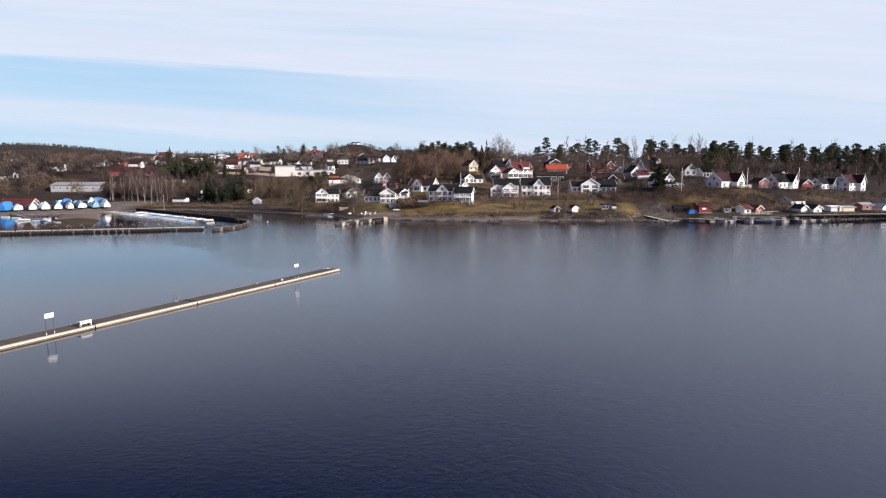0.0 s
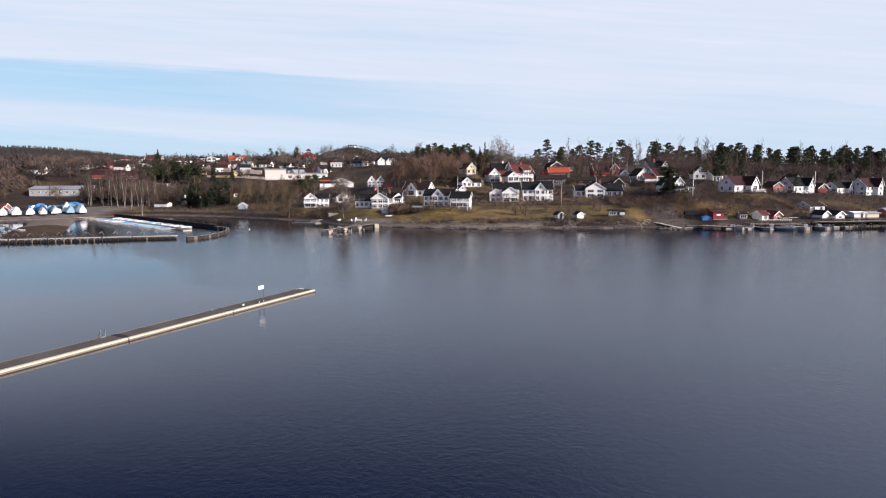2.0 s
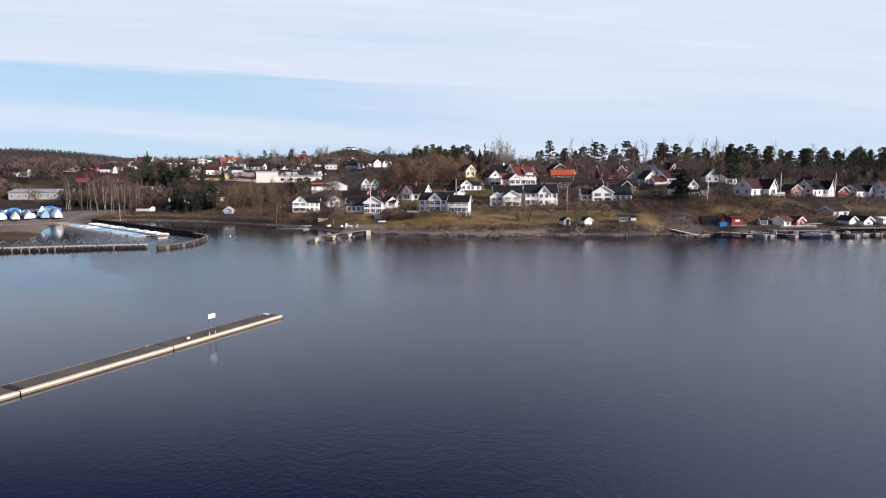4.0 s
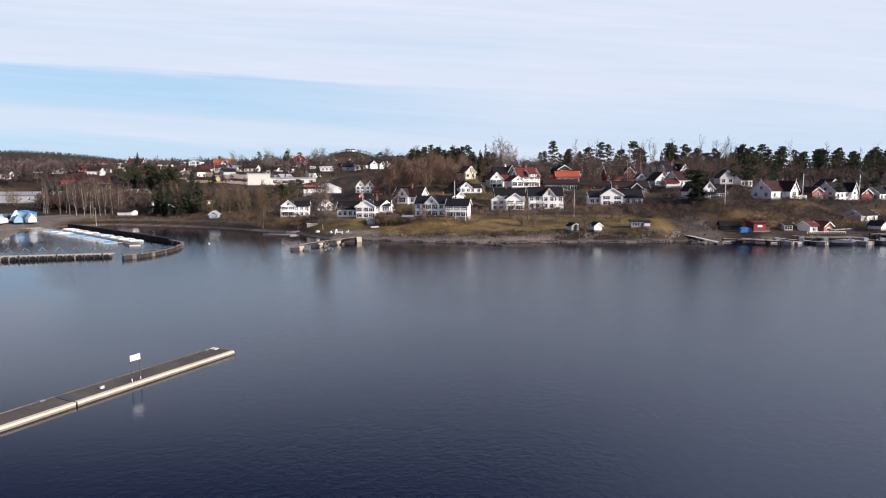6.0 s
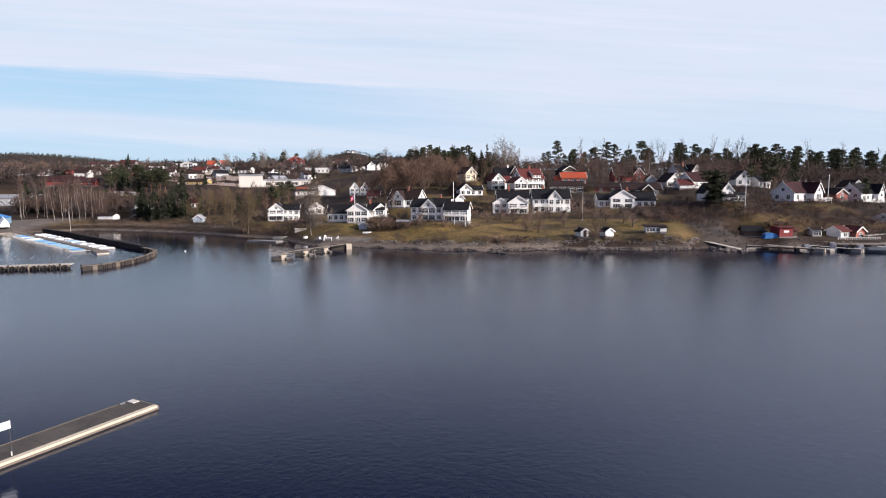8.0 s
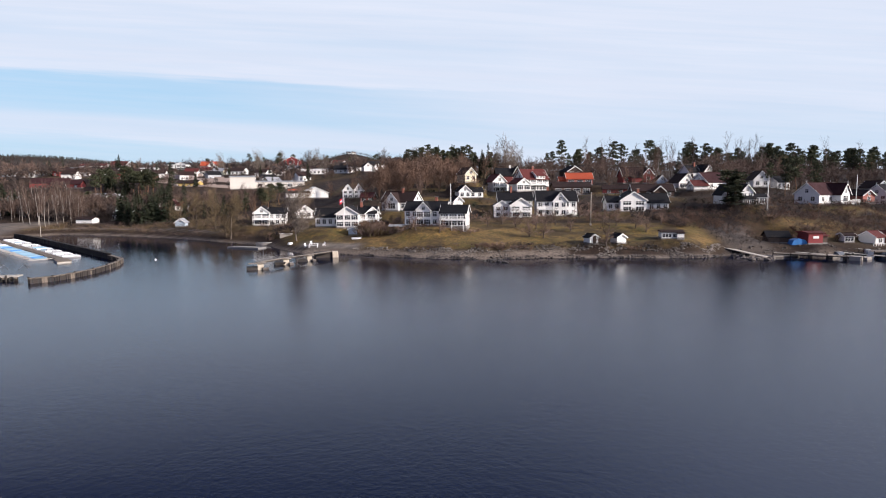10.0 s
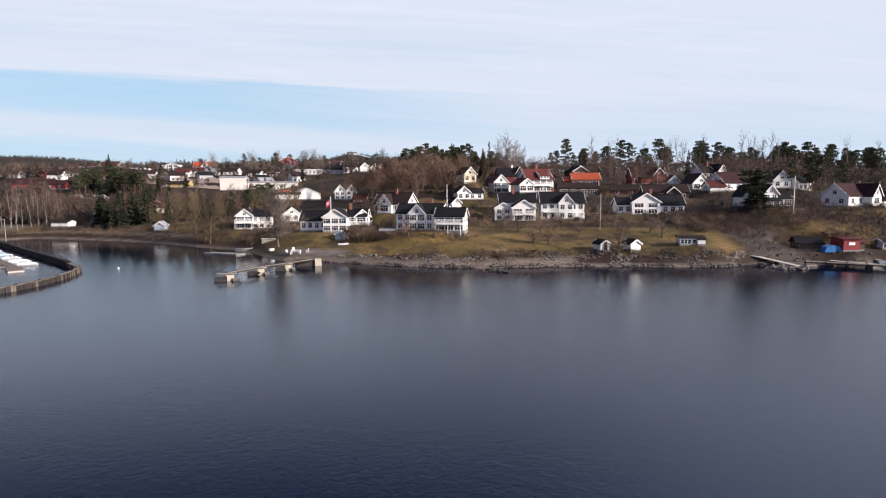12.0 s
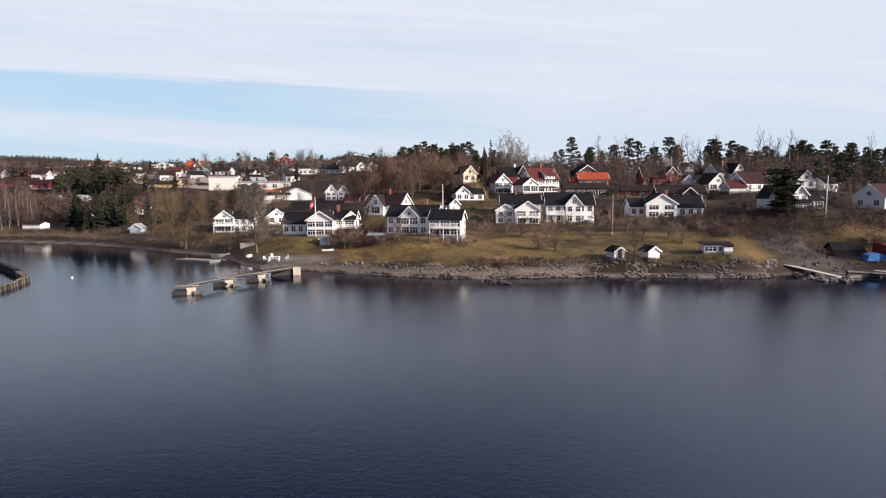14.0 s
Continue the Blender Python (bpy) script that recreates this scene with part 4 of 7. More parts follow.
    W(x=88.6, y=229, z=2.3, yaw=0, reach=2.5, label="tiny white hut with a dark window", blocks=[(0, 0, 2.4, 2.6, 1.8, 0.4, "x", W(wins="F:1x1"))], roof="roof_brown", name="boathouse", category="boathouse", group="huts by the water"),
    W(x=96.2, y=229.5, z=1.8, yaw=26, reach=3, label="white boathouse with red tiled roof", blocks=[(0, 0, 3.4, 4.2, 1.9, 1.2, "x", W(wins="f:1x1"))], roof="roof_red", name="boathouse", category="boathouse", group="huts by the water"),
    W(x=100.6, y=230.2, z=1.8, yaw=26, reach=3, label="red boathouse with white gable edge", blocks=[(0, 0, 3.6, 4.2, 1.8, 1.2, "y", W(wins="f:1x1"))], wall="brickred", roof="roof_red", name="boathouse", category="boathouse", group="huts by the water"),
    W(x=124.2, y=250, z=3.6, yaw=24, reach=6, label="pale boathouse with grey roof and blue-shaded gable", blocks=[(0, 0, 7.6, 6, 2.2, 1.5, "x", W(wins="f:2x1 lg"))], roof="roof_brown", name="boathouse", category="boathouse", group="huts by the water"),
    W(x=116.6, y=230, z=2.4, yaw=24, reach=3, label="white boathouse with black roof", blocks=[(0, 0, 3.4, 4, 1.5, 1.1, "y")], name="boathouse", category="boathouse", group="huts by the water"),
    W(x=121.4, y=230.2, z=2.2, yaw=24, reach=3, label="white boathouse with black roof and open front", blocks=[(0, 0, 4.2, 4, 1.5, 1.2, "y", W(wins="f:1x1"))], name="boathouse", category="boathouse", group="huts by the water"),
    W(x=129.5, y=233, z=2.3, yaw=10, reach=3, label="white shed with a red door and flat roof", blocks=[(0, 0, 4.2, 4, 1.8, 0.3, "x")], roof="roof_white", name="boathouse", category="boathouse", group="huts by the water", doors=[(0.8, 0, 0.2)]),
    W(x=134.5, y=234, z=2.3, yaw=10, reach=3, label="cream shed with flat roof on the jetty", blocks=[(0, 0, 4.6, 4, 1.7, 0.3, "x")], wall="cream", roof="roof_grey", name="boathouse", category="boathouse", group="huts by the water"),
    W(x=143.4, y=238, z=2.8, yaw=10, reach=3, label="pink-red shed with white windows", blocks=[(0, 0, 3.8, 4, 2.0, 0.6, "x", W(wins="f:1x1"))], wall="brickred", roof="roof_grey", name="boathouse", category="boathouse", group="huts by the water"),
    W(x=150.5, y=238, z=2.4, yaw=20, reach=3, label="white boathouse with pale gable", blocks=[(0, 0, 4.0, 4, 1.6, 1.3, "y", W(wins="fg"))], roof="roof_grey", name="boathouse", category="boathouse", group="huts by the water"),
    # the harbour
    W(x=-213.0, y=249, z=1.4, yaw=14, reach=7, label="red harbour house with red roof and white windows", blocks=[(0, 0, 14, 6, 2.4, 1.6, "x", W(wins="f:6x1 rg"))], wall="red", roof="roof_red", name="boathouse", category="boathouse", group="huts by the water"),
    W(x=-222.0, y=262, z=1.6, yaw=14, reach=7, label="second red harbour house behind the first", blocks=[(0, 0, 13, 6, 2.4, 1.8, "x", W(wins="f:5x1"))], wall="brickred", roof="roof_red", name="boathouse", category="boathouse", group="huts by the water"),
]
M["pale"] = M["pale_concrete"]
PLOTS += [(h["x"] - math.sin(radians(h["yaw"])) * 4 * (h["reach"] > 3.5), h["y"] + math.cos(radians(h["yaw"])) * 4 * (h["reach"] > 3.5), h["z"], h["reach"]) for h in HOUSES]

# ---------------------------------------------------------------- ground and water
def spaced(stops):
    """Grid lines: (from, to, step) stretches one after another."""
    out = []
    for a, b, s in stops:
        n = max(1, round((b - a) / s))
        out += [a + (b - a) * i / n for i in range(n)]
    return np.array(out + [stops[-1][1]])


GX = spaced([(-4400, -700, 130), (-700, -330, 16), (-330, -190, 4), (-190, 165, 1.7), (165, 330, 5), (330, 800, 22), (800, 3600, 120)])
GY = spaced([(-1200, 0, 150), (0, 150, 25), (150, 205, 3.5), (205, 262, 1.2), (262, 345, 2.2), (345, 640, 7), (640, 1000, 15), (1000, 4500, 75)])
gx, gy = np.meshgrid(GX, GY)
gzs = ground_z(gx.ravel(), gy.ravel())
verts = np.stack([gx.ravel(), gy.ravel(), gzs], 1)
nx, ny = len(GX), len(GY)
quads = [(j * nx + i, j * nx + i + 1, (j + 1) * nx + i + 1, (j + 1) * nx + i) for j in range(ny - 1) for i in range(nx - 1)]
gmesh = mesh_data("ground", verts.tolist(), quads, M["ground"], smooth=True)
# what covers the ground
px, py = gx.ravel(), gy.ravel()
pd = py - shoreline(px)


def inside(v, a, b, soft):
    return smooth01((v - a) / soft + 0.5) * smooth01((b - v) / soft + 0.5)


lawn = inside(px, -60, 56, 8) * inside(pd, 4.2, np.interp(px, (10, 40), (36, 27)), 3.0)
lawn = np.maximum(lawn, 0.8 * inside(px, 70, 180, 8) * inside(pd, 10, 40, 10) * smooth01(wavy(px, py, 5.0, 2.0) * 2.4 + 0.05))
lawn = np.maximum(lawn, 0.75 * inside(px, -36, 62, 8) * inside(pd, 36, 110, 10) * smooth01(wavy(px, py, 8.0, 5.0) * 2.0 + 0.45))
lawn = np.maximum(lawn, 0.6 * inside(px, -180, -60, 8) * inside(pd, 8, 30, 6) * (wavy(px, py, 12.0, 7.0) > 0.0))
lawn = np.maximum(lawn, 0.35 * inside(px, -420, 20, 60) * inside(pd, 60, 330, 30) * (wavy(px, py, 30.0, 4.0) > 0.45))
shingle = inside(pd, -60, np.where(px < -48, 1.6, np.where(px > 52, 0.6, np.where(px > 18, 1.3, 3.2))), 1.4)
road = inside(px, -52, -34, 3) * inside(pd, 3.5, 7.5, 2) * 0.9 + inside(px, -165, -90, 6) * inside(pd, 8.0, 10.0, 1.5) * 0.8
road = np.maximum(road, inside(px, -420, -172, 8) * inside(pd, 2, 36, 4) * 0.7)
lawn = np.maximum(lawn, 0.3 * inside(px, -182, -134, 2) * inside(py, 184, 247, 2) * (pd < 0))
lawn = np.maximum(lawn, 0.6 * inside(px, 73, 100, 6) * inside(pd, 13, 25, 5))
road = np.maximum(road, 0.35 * inside(px, 57, 68, 4) * inside(pd, 0, 20, 5))
att = gmesh.attributes.new("cover", "FLOAT_COLOR", "POINT")
att.data.foreach_set("color", np.stack([lawn, np.clip(shingle, 0, 1), np.clip(road, 0, 1), np.ones_like(lawn)], 1).astype(np.float32).ravel())
tagged(new("ground", gmesh), "spring hillside with dry grass, leaf litter and shingle beach", "ground", kind="structure")
wmesh = mesh_data("water", [(-4400, -1200, 0), (3600, -1200, 0), (3600, 330, 0), (-4400, 330, 0)], [(0, 1, 2, 3)], M["water"])
tagged(new("water", wmesh), "calm dark blue fjord water with faint wind lanes", "water", kind="structure")

for h in HOUSES:
    built = house(**h)
    if "white board" in h["label"]:
        part("board", Shape().box(-0.7, -0.10, 1.45, 0.7, -0.05, 2.05), "sign", built)

# ---------------------------------------------------------------- trees
RNG = random.Random(7)


def limb_shape(s, rng, start, way, length, radius, level, opts):
    """A branch in short tapered pieces, forking into thinner ones."""
    p, d, r = Vector(start), Vector(way).normalized(), radius
    steps = 3 if level < opts["levels"] - 1 else 2
    for i in range(steps):
        bend = Vector((rng.uniform(-1, 1), rng.uniform(-1, 1), rng.uniform(-0.4, 0.9))) * opts["bend"]
        d = (d + bend + Vector((0, 0, opts["lift"]))).normalized()
        q = p + d * (length / steps)
        r2 = r * 0.76
        s.tube(p, q, r, r2, 3 if level > 0 else 6, caps=False)
        if level < opts["levels"]:
            for _ in range(opts["forks"][min(level, len(opts["forks"]) - 1)]):
                a = rng.uniform(0, 2 * math.pi)
                u = d.orthogonal().normalized()
                side = u * math.cos(a) + d.cross(u) * math.sin(a)
                e = (d * rng.uniform(0.35, 0.9) + side * rng.uniform(0.6, 1.0) * opts["spread"]).normalized()
                limb_shape(s, rng, p.lerp(q, rng.uniform(0.3, 1.0)), e, length * rng.uniform(0.45, 0.7), max(r2 * 0.6, opts["thin"]), level + 1, opts)
        p, r = q, r2


def bare_tree(name, seed, h, opts, trunk_mat, twig_mat, label):
    rng = random.Random(seed)
    t = thing(name, pose(0, 0, 0), label, "tree", "trees")
    trunk, crown = Shape(), Shape()
    p, lean = Vector((0, 0, -0.6)), Vector((rng.uniform(-0.08, 0.08), rng.uniform(-0.08, 0.08), 1))
    n, r = 6, h * opts["girth"]
    for i in range(n):
        q = p + (lean + Vector((rng.uniform(-0.12, 0.12), rng.uniform(-0.12, 0.12), 0))).normalized() * (h * opts["bole"] / n + (0.6 / n))
        trunk.tube(p, q, r, r * 0.86, 7, caps=False)
        r *= 0.86
        if i >= opts["first"]:
            for k in range(opts["whorl"]):
                a = rng.uniform(0, 2 * math.pi)
                way = Vector((math.cos(a) * opts["out"], math.sin(a) * opts["out"], rng.uniform(0.35, 1.0)))
                limb_shape(crown, rng, p.lerp(q, rng.random()), way, h * opts["reach"] * rng.uniform(0.7, 1.1) * (1.15 - 0.08 * i), r * 0.6, 0, opts)
        p = q
    for k in range(3):
        a = rng.uniform(0, 2 * math.pi)
        limb_shape(crown, rng, p, Vector((math.cos(a) * 0.35, math.sin(a) * 0.35, 1)), h * opts["reach"] * 1.1, r * 0.8, 0, opts)
    part("trunk", trunk, trunk_mat, t, smooth=True)
    part("crown", crown, twig_mat, t)
    return t


BROAD = dict(levels=2, forks=(2, 2), bend=0.24, lift=0.05, spread=0.9, thin=0.026, girth=0.022, bole=0.55, first=1, whorl=2, out=0.75, reach=0.34)
ORCHARD = dict(levels=2, forks=(2, 2), bend=0.30, lift=0.03, spread=1.0, thin=0.020, girth=0.036, bole=0.34, first=3, whorl=2, out=1.5, reach=0.40)
GRAND = dict(BROAD, levels=3, forks=(2, 2, 2), thin=0.030, reach=0.38)
SLIM = dict(levels=1, forks=(3, 3), bend=0.16, lift=0.10, spread=0.6, thin=0.02, girth=0.008, bole=0.86, first=2, whorl=4, out=0.45, reach=0.22)


def tufts(s, rng, centre, rx, rz, count, size, droop=0.0):
    """Needle sprays: small crossed blades strewn through a flattened clump."""
    for _ in range(count):
        a, b = rng.uniform(0, 2 * math.pi), math.acos(rng.uniform(-1, 1))
        k = rng.random() ** 0.4
        c = Vector(centre) + Vector((math.cos(a) * math.sin(b) * rx * k, math.sin(a) * math.sin(b) * rx * k, math.cos(b) * rz * k))
        out = Vector((math.cos(a), math.sin(a), rng.uniform(-0.2, 0.7) - droop)).normalized()
        side = out.orthogonal().normalized()
        side = (side * math.cos(b * 3) + out.cross(side) * math.sin(b * 3)) * size * 0.38
        tip = c + out * size * rng.uniform(0.7, 1.3)
        s.add([c - side, tip - side * 0.3, tip + side * 0.3, c + side], [(0, 1, 2, 3)])


def pine_tree(seed, h, low, label):
    rng = random.Random(seed)
    t = thing("pine_tree", pose(0, 0, 0), label, "tree", "trees")
    trunk, crown = Shape(), Shape()
    p, r, bows = Vector((0, 0, -0.6)), h * 0.0135, []
    for i in range(8):
        q = p + Vector((rng.uniform(-0.025, 0.025) * h, rng.uniform(-0.025, 0.025) * h, (h + 0.3) / 8))
        trunk.tube(p, q, r, r * 0.86, 7, caps=False)
        r *= 0.86
        p = q
        bows.append(q.copy())
    pads = 20
    for k in range(pads):
        f = low + (0.97 - low) * (k + rng.random() * 0.8) / pads
        i = min(7, int(f * 8))
        base = bows[max(i - 1, 0)].lerp(bows[i], (f * 8) % 1)
        u = (f - low) / (1 - low)
        reach = h * (0.03 + 0.135 * math.sin(math.pi * min(1.0, 0.26 + 0.72 * u))) * rng.uniform(0.2, 1.25)
        a = 2.4 * k + rng.uniform(-0.6, 0.6)
        end = base + Vector((math.cos(a) * reach, math.sin(a) * reach, rng.uniform(-0.1, 0.45) * reach))
        trunk.tube(base, end, 0.08, 0.03, 3, caps=False)
        tufts(crown, rng, end, h * rng.uniform(0.040, 0.066), h * rng.uniform(0.026, 0.044), 44, 0.62)
        tufts(crown, rng, base.lerp(end, 0.5), h * 0.045, h * 0.034, 20, 0.6)
    for _ in range(4):
        tufts(crown, rng, p + Vector((rng.uniform(-0.04, 0.04) * h, rng.uniform(-0.04, 0.04) * h, rng.uniform(-0.05, 0.0) * h)), h * 0.04, h * 0.03, 26, 0.55)
    part("trunk", trunk, "pine_bark", t, smooth=True)
    part("crown", crown, "needles", t)
    return t


def spruce_tree(seed, h, label, wide=0.19):
    rng = random.Random(seed)
    t = thing("spruce_tree", pose(0, 0, 0), label, "tree", "trees")
    trunk, crown = Shape(), Shape()
    trunk.tube((0, 0, -0.6), (0, 0, h * 0.98), h * 0.014, 0.03, 7, caps=False)
    rows = 24
    for k in range(rows):
        f = 0.06 + 0.93 * k / rows
        reach = h * wide * (1 - f) ** 0.85 * rng.uniform(0.8, 1.15) + 0.15
        for j in range(9):
            a = rng.uniform(0, 2 * math.pi)
            way = Vector((math.cos(a), math.sin(a), 0))
            side = Vector((-math.sin(a), math.cos(a), 0))
            ln = reach * rng.uniform(0.7, 1.15)
            z = h * f + rng.uniform(-0.2, 0.2)
            w = 0.16 * ln + 0.16
            p0, p1, p2 = Vector((0, 0, z + ln * 0.18)), way * ln * 0.6 + Vector((0, 0, z)), way * ln + Vector((0, 0, z - ln * 0.16))
            crown.add([p0 - side * 0.1, p1 - side * w, p2, p1 + side * w, p0 + side * 0.1], [(0, 1, 2, 3, 4)])
            crown.add([p0, p1 + Vector((0, 0, -w)), p2, p1 + Vector((0, 0, w * 0.4))], [(0, 1, 2, 3)])
    part("trunk", trunk, "bark", t, smooth=True)
    part("crown", crown, "spruce", t)
    return t


def bush(seed, mat, label, name="bush"):
    """A thicket of thin stems, about two metres high."""
    rng = random.Random(seed)
    s = Shape()
    for _ in range(14):
        a, r = rng.uniform(0, 2 * math.pi), 0.9 * math.sqrt(rng.random())
        p = Vector((math.cos(a) * r, math.sin(a) * r, -0.3))
        d = Vector((math.cos(a) * rng.uniform(0.1, 0.7), math.sin(a) * rng.uniform(0.1, 0.7), 1)).normalized()
        ln = rng.uniform(1.2, 2.3)
        mid = p + d * ln * 0.55
        s.tube(p, mid, 0.034, 0.028, 3, caps=False)
        for _k in range(4):
            e = (d + Vector((rng.uniform(-0.7, 0.7), rng.uniform(-0.7, 0.7), rng.uniform(-0.1, 0.4)))).normalized()
            q = mid + e * ln * rng.uniform(0.3, 0.5)
            s.tube(mid, q, 0.028, 0.018, 3, caps=False)
            for _j in range(2):
                g = (e + Vector((rng.uniform(-0.8, 0.8), rng.uniform(-0.8, 0.8), rng.uniform(-0.3, 0.4)))).normalized()
                s.tube(mid.lerp(q, 0.6), mid.lerp(q, 0.6) + g * 0.5, 0.02, 0.012, 3, caps=False)
    ob = new(name, s.data(name, M[mat]))
    return tagged(ob, label, "bush", "bushes")


KINDS = {}
KINDS["broad"] = [bare_tree("bare_tree", 10 + i, 12.0, BROAD, "bark", "twig" if i % 2 else "twig_red", "tall leafless broadleaf tree with fine brown twigs") for i in range(5)]
KINDS["grand"] = [bare_tree("bare_tree", 20 + i, 12.0, GRAND, "twig_pale", "twig_pale", "large leafless broadleaf tree with wide twiggy crown") for i in range(2)]
KINDS["orchard"] = [bare_tree("fruit_tree", 30 + i, 5.0, ORCHARD, "bark", "twig_bush", "leafless fruit tree with spreading crown on the lawn") for i in range(3)]
KINDS["birch"] = [bare_tree("birch_tree", 40 + i, 13.0, SLIM, "birch_bark", "twig", "slim leafless birch with pale trunk") for i in range(3)]
KINDS["willow"] = [bare_tree("willow_tree", 50 + i, 10.0, BROAD, "bark", "twig_yellow", "broad leafless tree with ochre twigs") for i in range(2)]
KINDS["pine"] = [pine_tree(60 + i, 18.0, 0.30 + 0.09 * (i % 4), "tall Scots pine with a ragged dark crown") for i in range(7)]
KINDS["spruce"] = [spruce_tree(70 + i, 16.0, "dark pointed spruce tree", 0.15 + 0.03 * i) for i in range(3)]
KINDS["bush"] = [bush(80 + i, m, "leafless brown thicket of thin stems") for i, m in enumerate(("twig_bush", "twig_red", "twig_bush", "twig_yellow"))]
NATURAL = dict(broad=12.0, grand=12.0, orchard=5.0, birch=13.0, willow=10.0, pine=18.0, spruce=16.0, bush=2.0)
USED = set()


def plant(kind, x, y, h, wide=1.0):
    """One tree of that kind and height at x, y; the first of each shape is used itself, the others are copies."""
    src = RNG.choice(KINDS[kind])
    k = h / NATURAL[kind]
    ob = src
    m = pose(x, y, gz(x, y) - 0.05, 0, 0, RNG.uniform(0, 360))
    if src.name in USED:
        keep = src.scale.copy()
        src.scale = (k * wide, k * wide, k)
        ob = copy_thing(src, m)
        src.scale = keep
    else:
        USED.add(src.name)
        src.matrix_basis = m @ Matrix.Diagonal((k * wide, k * wide, k, 1))
    return ob


def clear_of_houses(x, y, gap=0.0):
    return all(math.hypot(x - a, y - b) > r * 0.95 + gap for a, b, _, r in PLOTS)


def scatter(kind, n, x0, x1, y0, y1, h0, h1, gap=1.0, wide=1.0, near=2.0):
    """n plants strewn over a stretch of ground, keeping off the houses and off one another."""
    spots, tries = [], 0
    while len(spots) < n and tries < n * 12:
        tries += 1
        x, y = RNG.uniform(x0, x1), RNG.uniform(y0, y1)
        if y - float(shoreline(x)) < 3 or not clear_of_houses(x, y, gap):
            continue
        if any(math.hypot(x - a, y - b) < near for a, b in spots):
            continue
        spots.append((x, y))
        plant(kind, x, y, RNG.uniform(h0, h1), wide * RNG.uniform(0.85, 1.2))

# ---------------------------------------------------------------- what grows where
# pines on the ridge behind the houses: place and height over the ground
RIDGE_WEST = ((-44, 372, 12), (-40, 376, 13), (-36, 368, 15), (-32, 372, 16), (-28.5, 380, 13), (-25, 372, 13), (-21.8, 366, 12), (-18, 374, 14), (-14.5, 370, 15), (-11, 374, 16))
RIDGE_MID = ((37, 400, 19), (46, 404, 14), (55, 398, 15), (59, 404, 16), (63, 396, 19), (69, 402, 18), (74, 394, 14.5), (78, 400, 15), (83, 398, 19.5), (87, 404, 16))
RIDGE_EAST = ((102, 398, 19), (106, 403, 18), (111, 400, 18.5), (114, 395, 16.5), (120, 402, 13), (125, 398, 12), (132, 402, 14.5), (144, 398, 19), (149, 404, 15), (154.6, 400, 19), (158, 396, 16.5), (166, 399, 18.5), (169, 404, 18.5), (173, 398, 17), (177, 402, 15))
RIDGE_FAR = ((198, 420, 17), (207, 418, 18.5), (212, 424, 16), (218, 420, 15), (223, 416, 17), (229, 420, 18.5), (234, 424, 16), (243, 420, 18.5), (248, 416, 15.5), (254, 422, 14), (260, 420, 15))
for x, y, h in RIDGE_WEST + RIDGE_MID + RIDGE_EAST + RIDGE_FAR:
    plant("pine", x, y, h)
plant("spruce", -2.3, 372, 18)
plant("spruce", -4.5, 366, 13)
plant("spruce", 143, 392, 17)
plant("grand", 6, 378, 17)
plant("grand", 10.5, 384, 15)
# mixed wood behind the ridge
scatter("pine", 40, 95, 330, 402, 460, 12, 17)
scatter("pine", 14, 30, 95, 404, 460, 11, 15)
scatter("pine", 20, 120, 300, 345, 400, 9, 15, 3)
scatter("pine", 22, -48, 2, 362, 410, 10, 14)
scatter("spruce", 10, -40, 6, 362, 400, 12, 16)
scatter("broad", 12, 12, 330, 370, 480, 11, 16)
scatter("birch", 44, 40, 270, 350, 440, 14, 19.5)
scatter("pine", 34, 92, 300, 396, 440, 13, 18)
scatter("spruce", 16, 95, 300, 390, 440, 11, 16)
scatter("grand", 9, -220, -60, 470, 600, 11, 16, 2.0, near=8)
# leafless wood between the two rows of houses
scatter("broad", 14, -46, -12, 312, 350, 9, 14, 1.0, near=3.5)
scatter("broad", 7, -50, -14, 284, 312, 9, 13, 2.0)
scatter("broad", 7, -6, 50, 336, 372, 8, 12, 1.0)
scatter("broad", 10, 44, 100, 292, 326, 6, 10, 2.0)
scatter("pine", 5, 96, 118, 284, 300, 10, 14, 3.0)
plant("spruce", 70.6, 254.6, 11.0, 2.3)
plant("pine", 69.2, 255.6, 10.4, 1.9)
plant("pine", 71.6, 255.2, 9.6, 1.7)
plant("pine", 103.3, 286, 13)
plant("pine", 129, 276, 9)
plant("pine", 158, 304, 9, 1.3)
plant("broad", -6.5, 297, 11)
plant("broad", -11.5, 298, 12)
plant("willow", -4.0, 299, 9)
# single trees by the bay
for x, y, h in ((-232, 318, 8.5), (-226, 312, 7.5), (-239, 322, 8), (-262, 318, 9), (-270, 312, 9)):
    plant("willow", x, y, h, 1.2)
plant("willow", -82, 253, 12.0, 1.25)
plant("willow", -84.5, 255, 10.5, 1.2)
plant("grand", -54.5, 235, 14, 1.0)
plant("willow", -94, 268, 13)
plant("willow", -103, 272, 10)
# fruit trees on the lawn
for x, y, h in ((-20.2, 230, 4.4), (2.7, 248, 5), (6.7, 243, 5), (9.5, 228.5, 5.2), (13, 227.5, 5), (-1.4, 243, 4.6), (26.3, 256, 5), (28.5, 250, 5), (31, 245, 4.6), (27.1, 218.6, 6.0), (-34.5, 262, 5), (46, 240, 4), (18, 246, 4.4), (38, 236, 4), (-8, 243, 4.2), (12, 240, 5), (34, 240, 4.6), (40, 232, 4.4), (21, 236, 4.0), (-14, 229, 3.6)):
    plant("orchard", x, y, h * 1.2, 1.3)
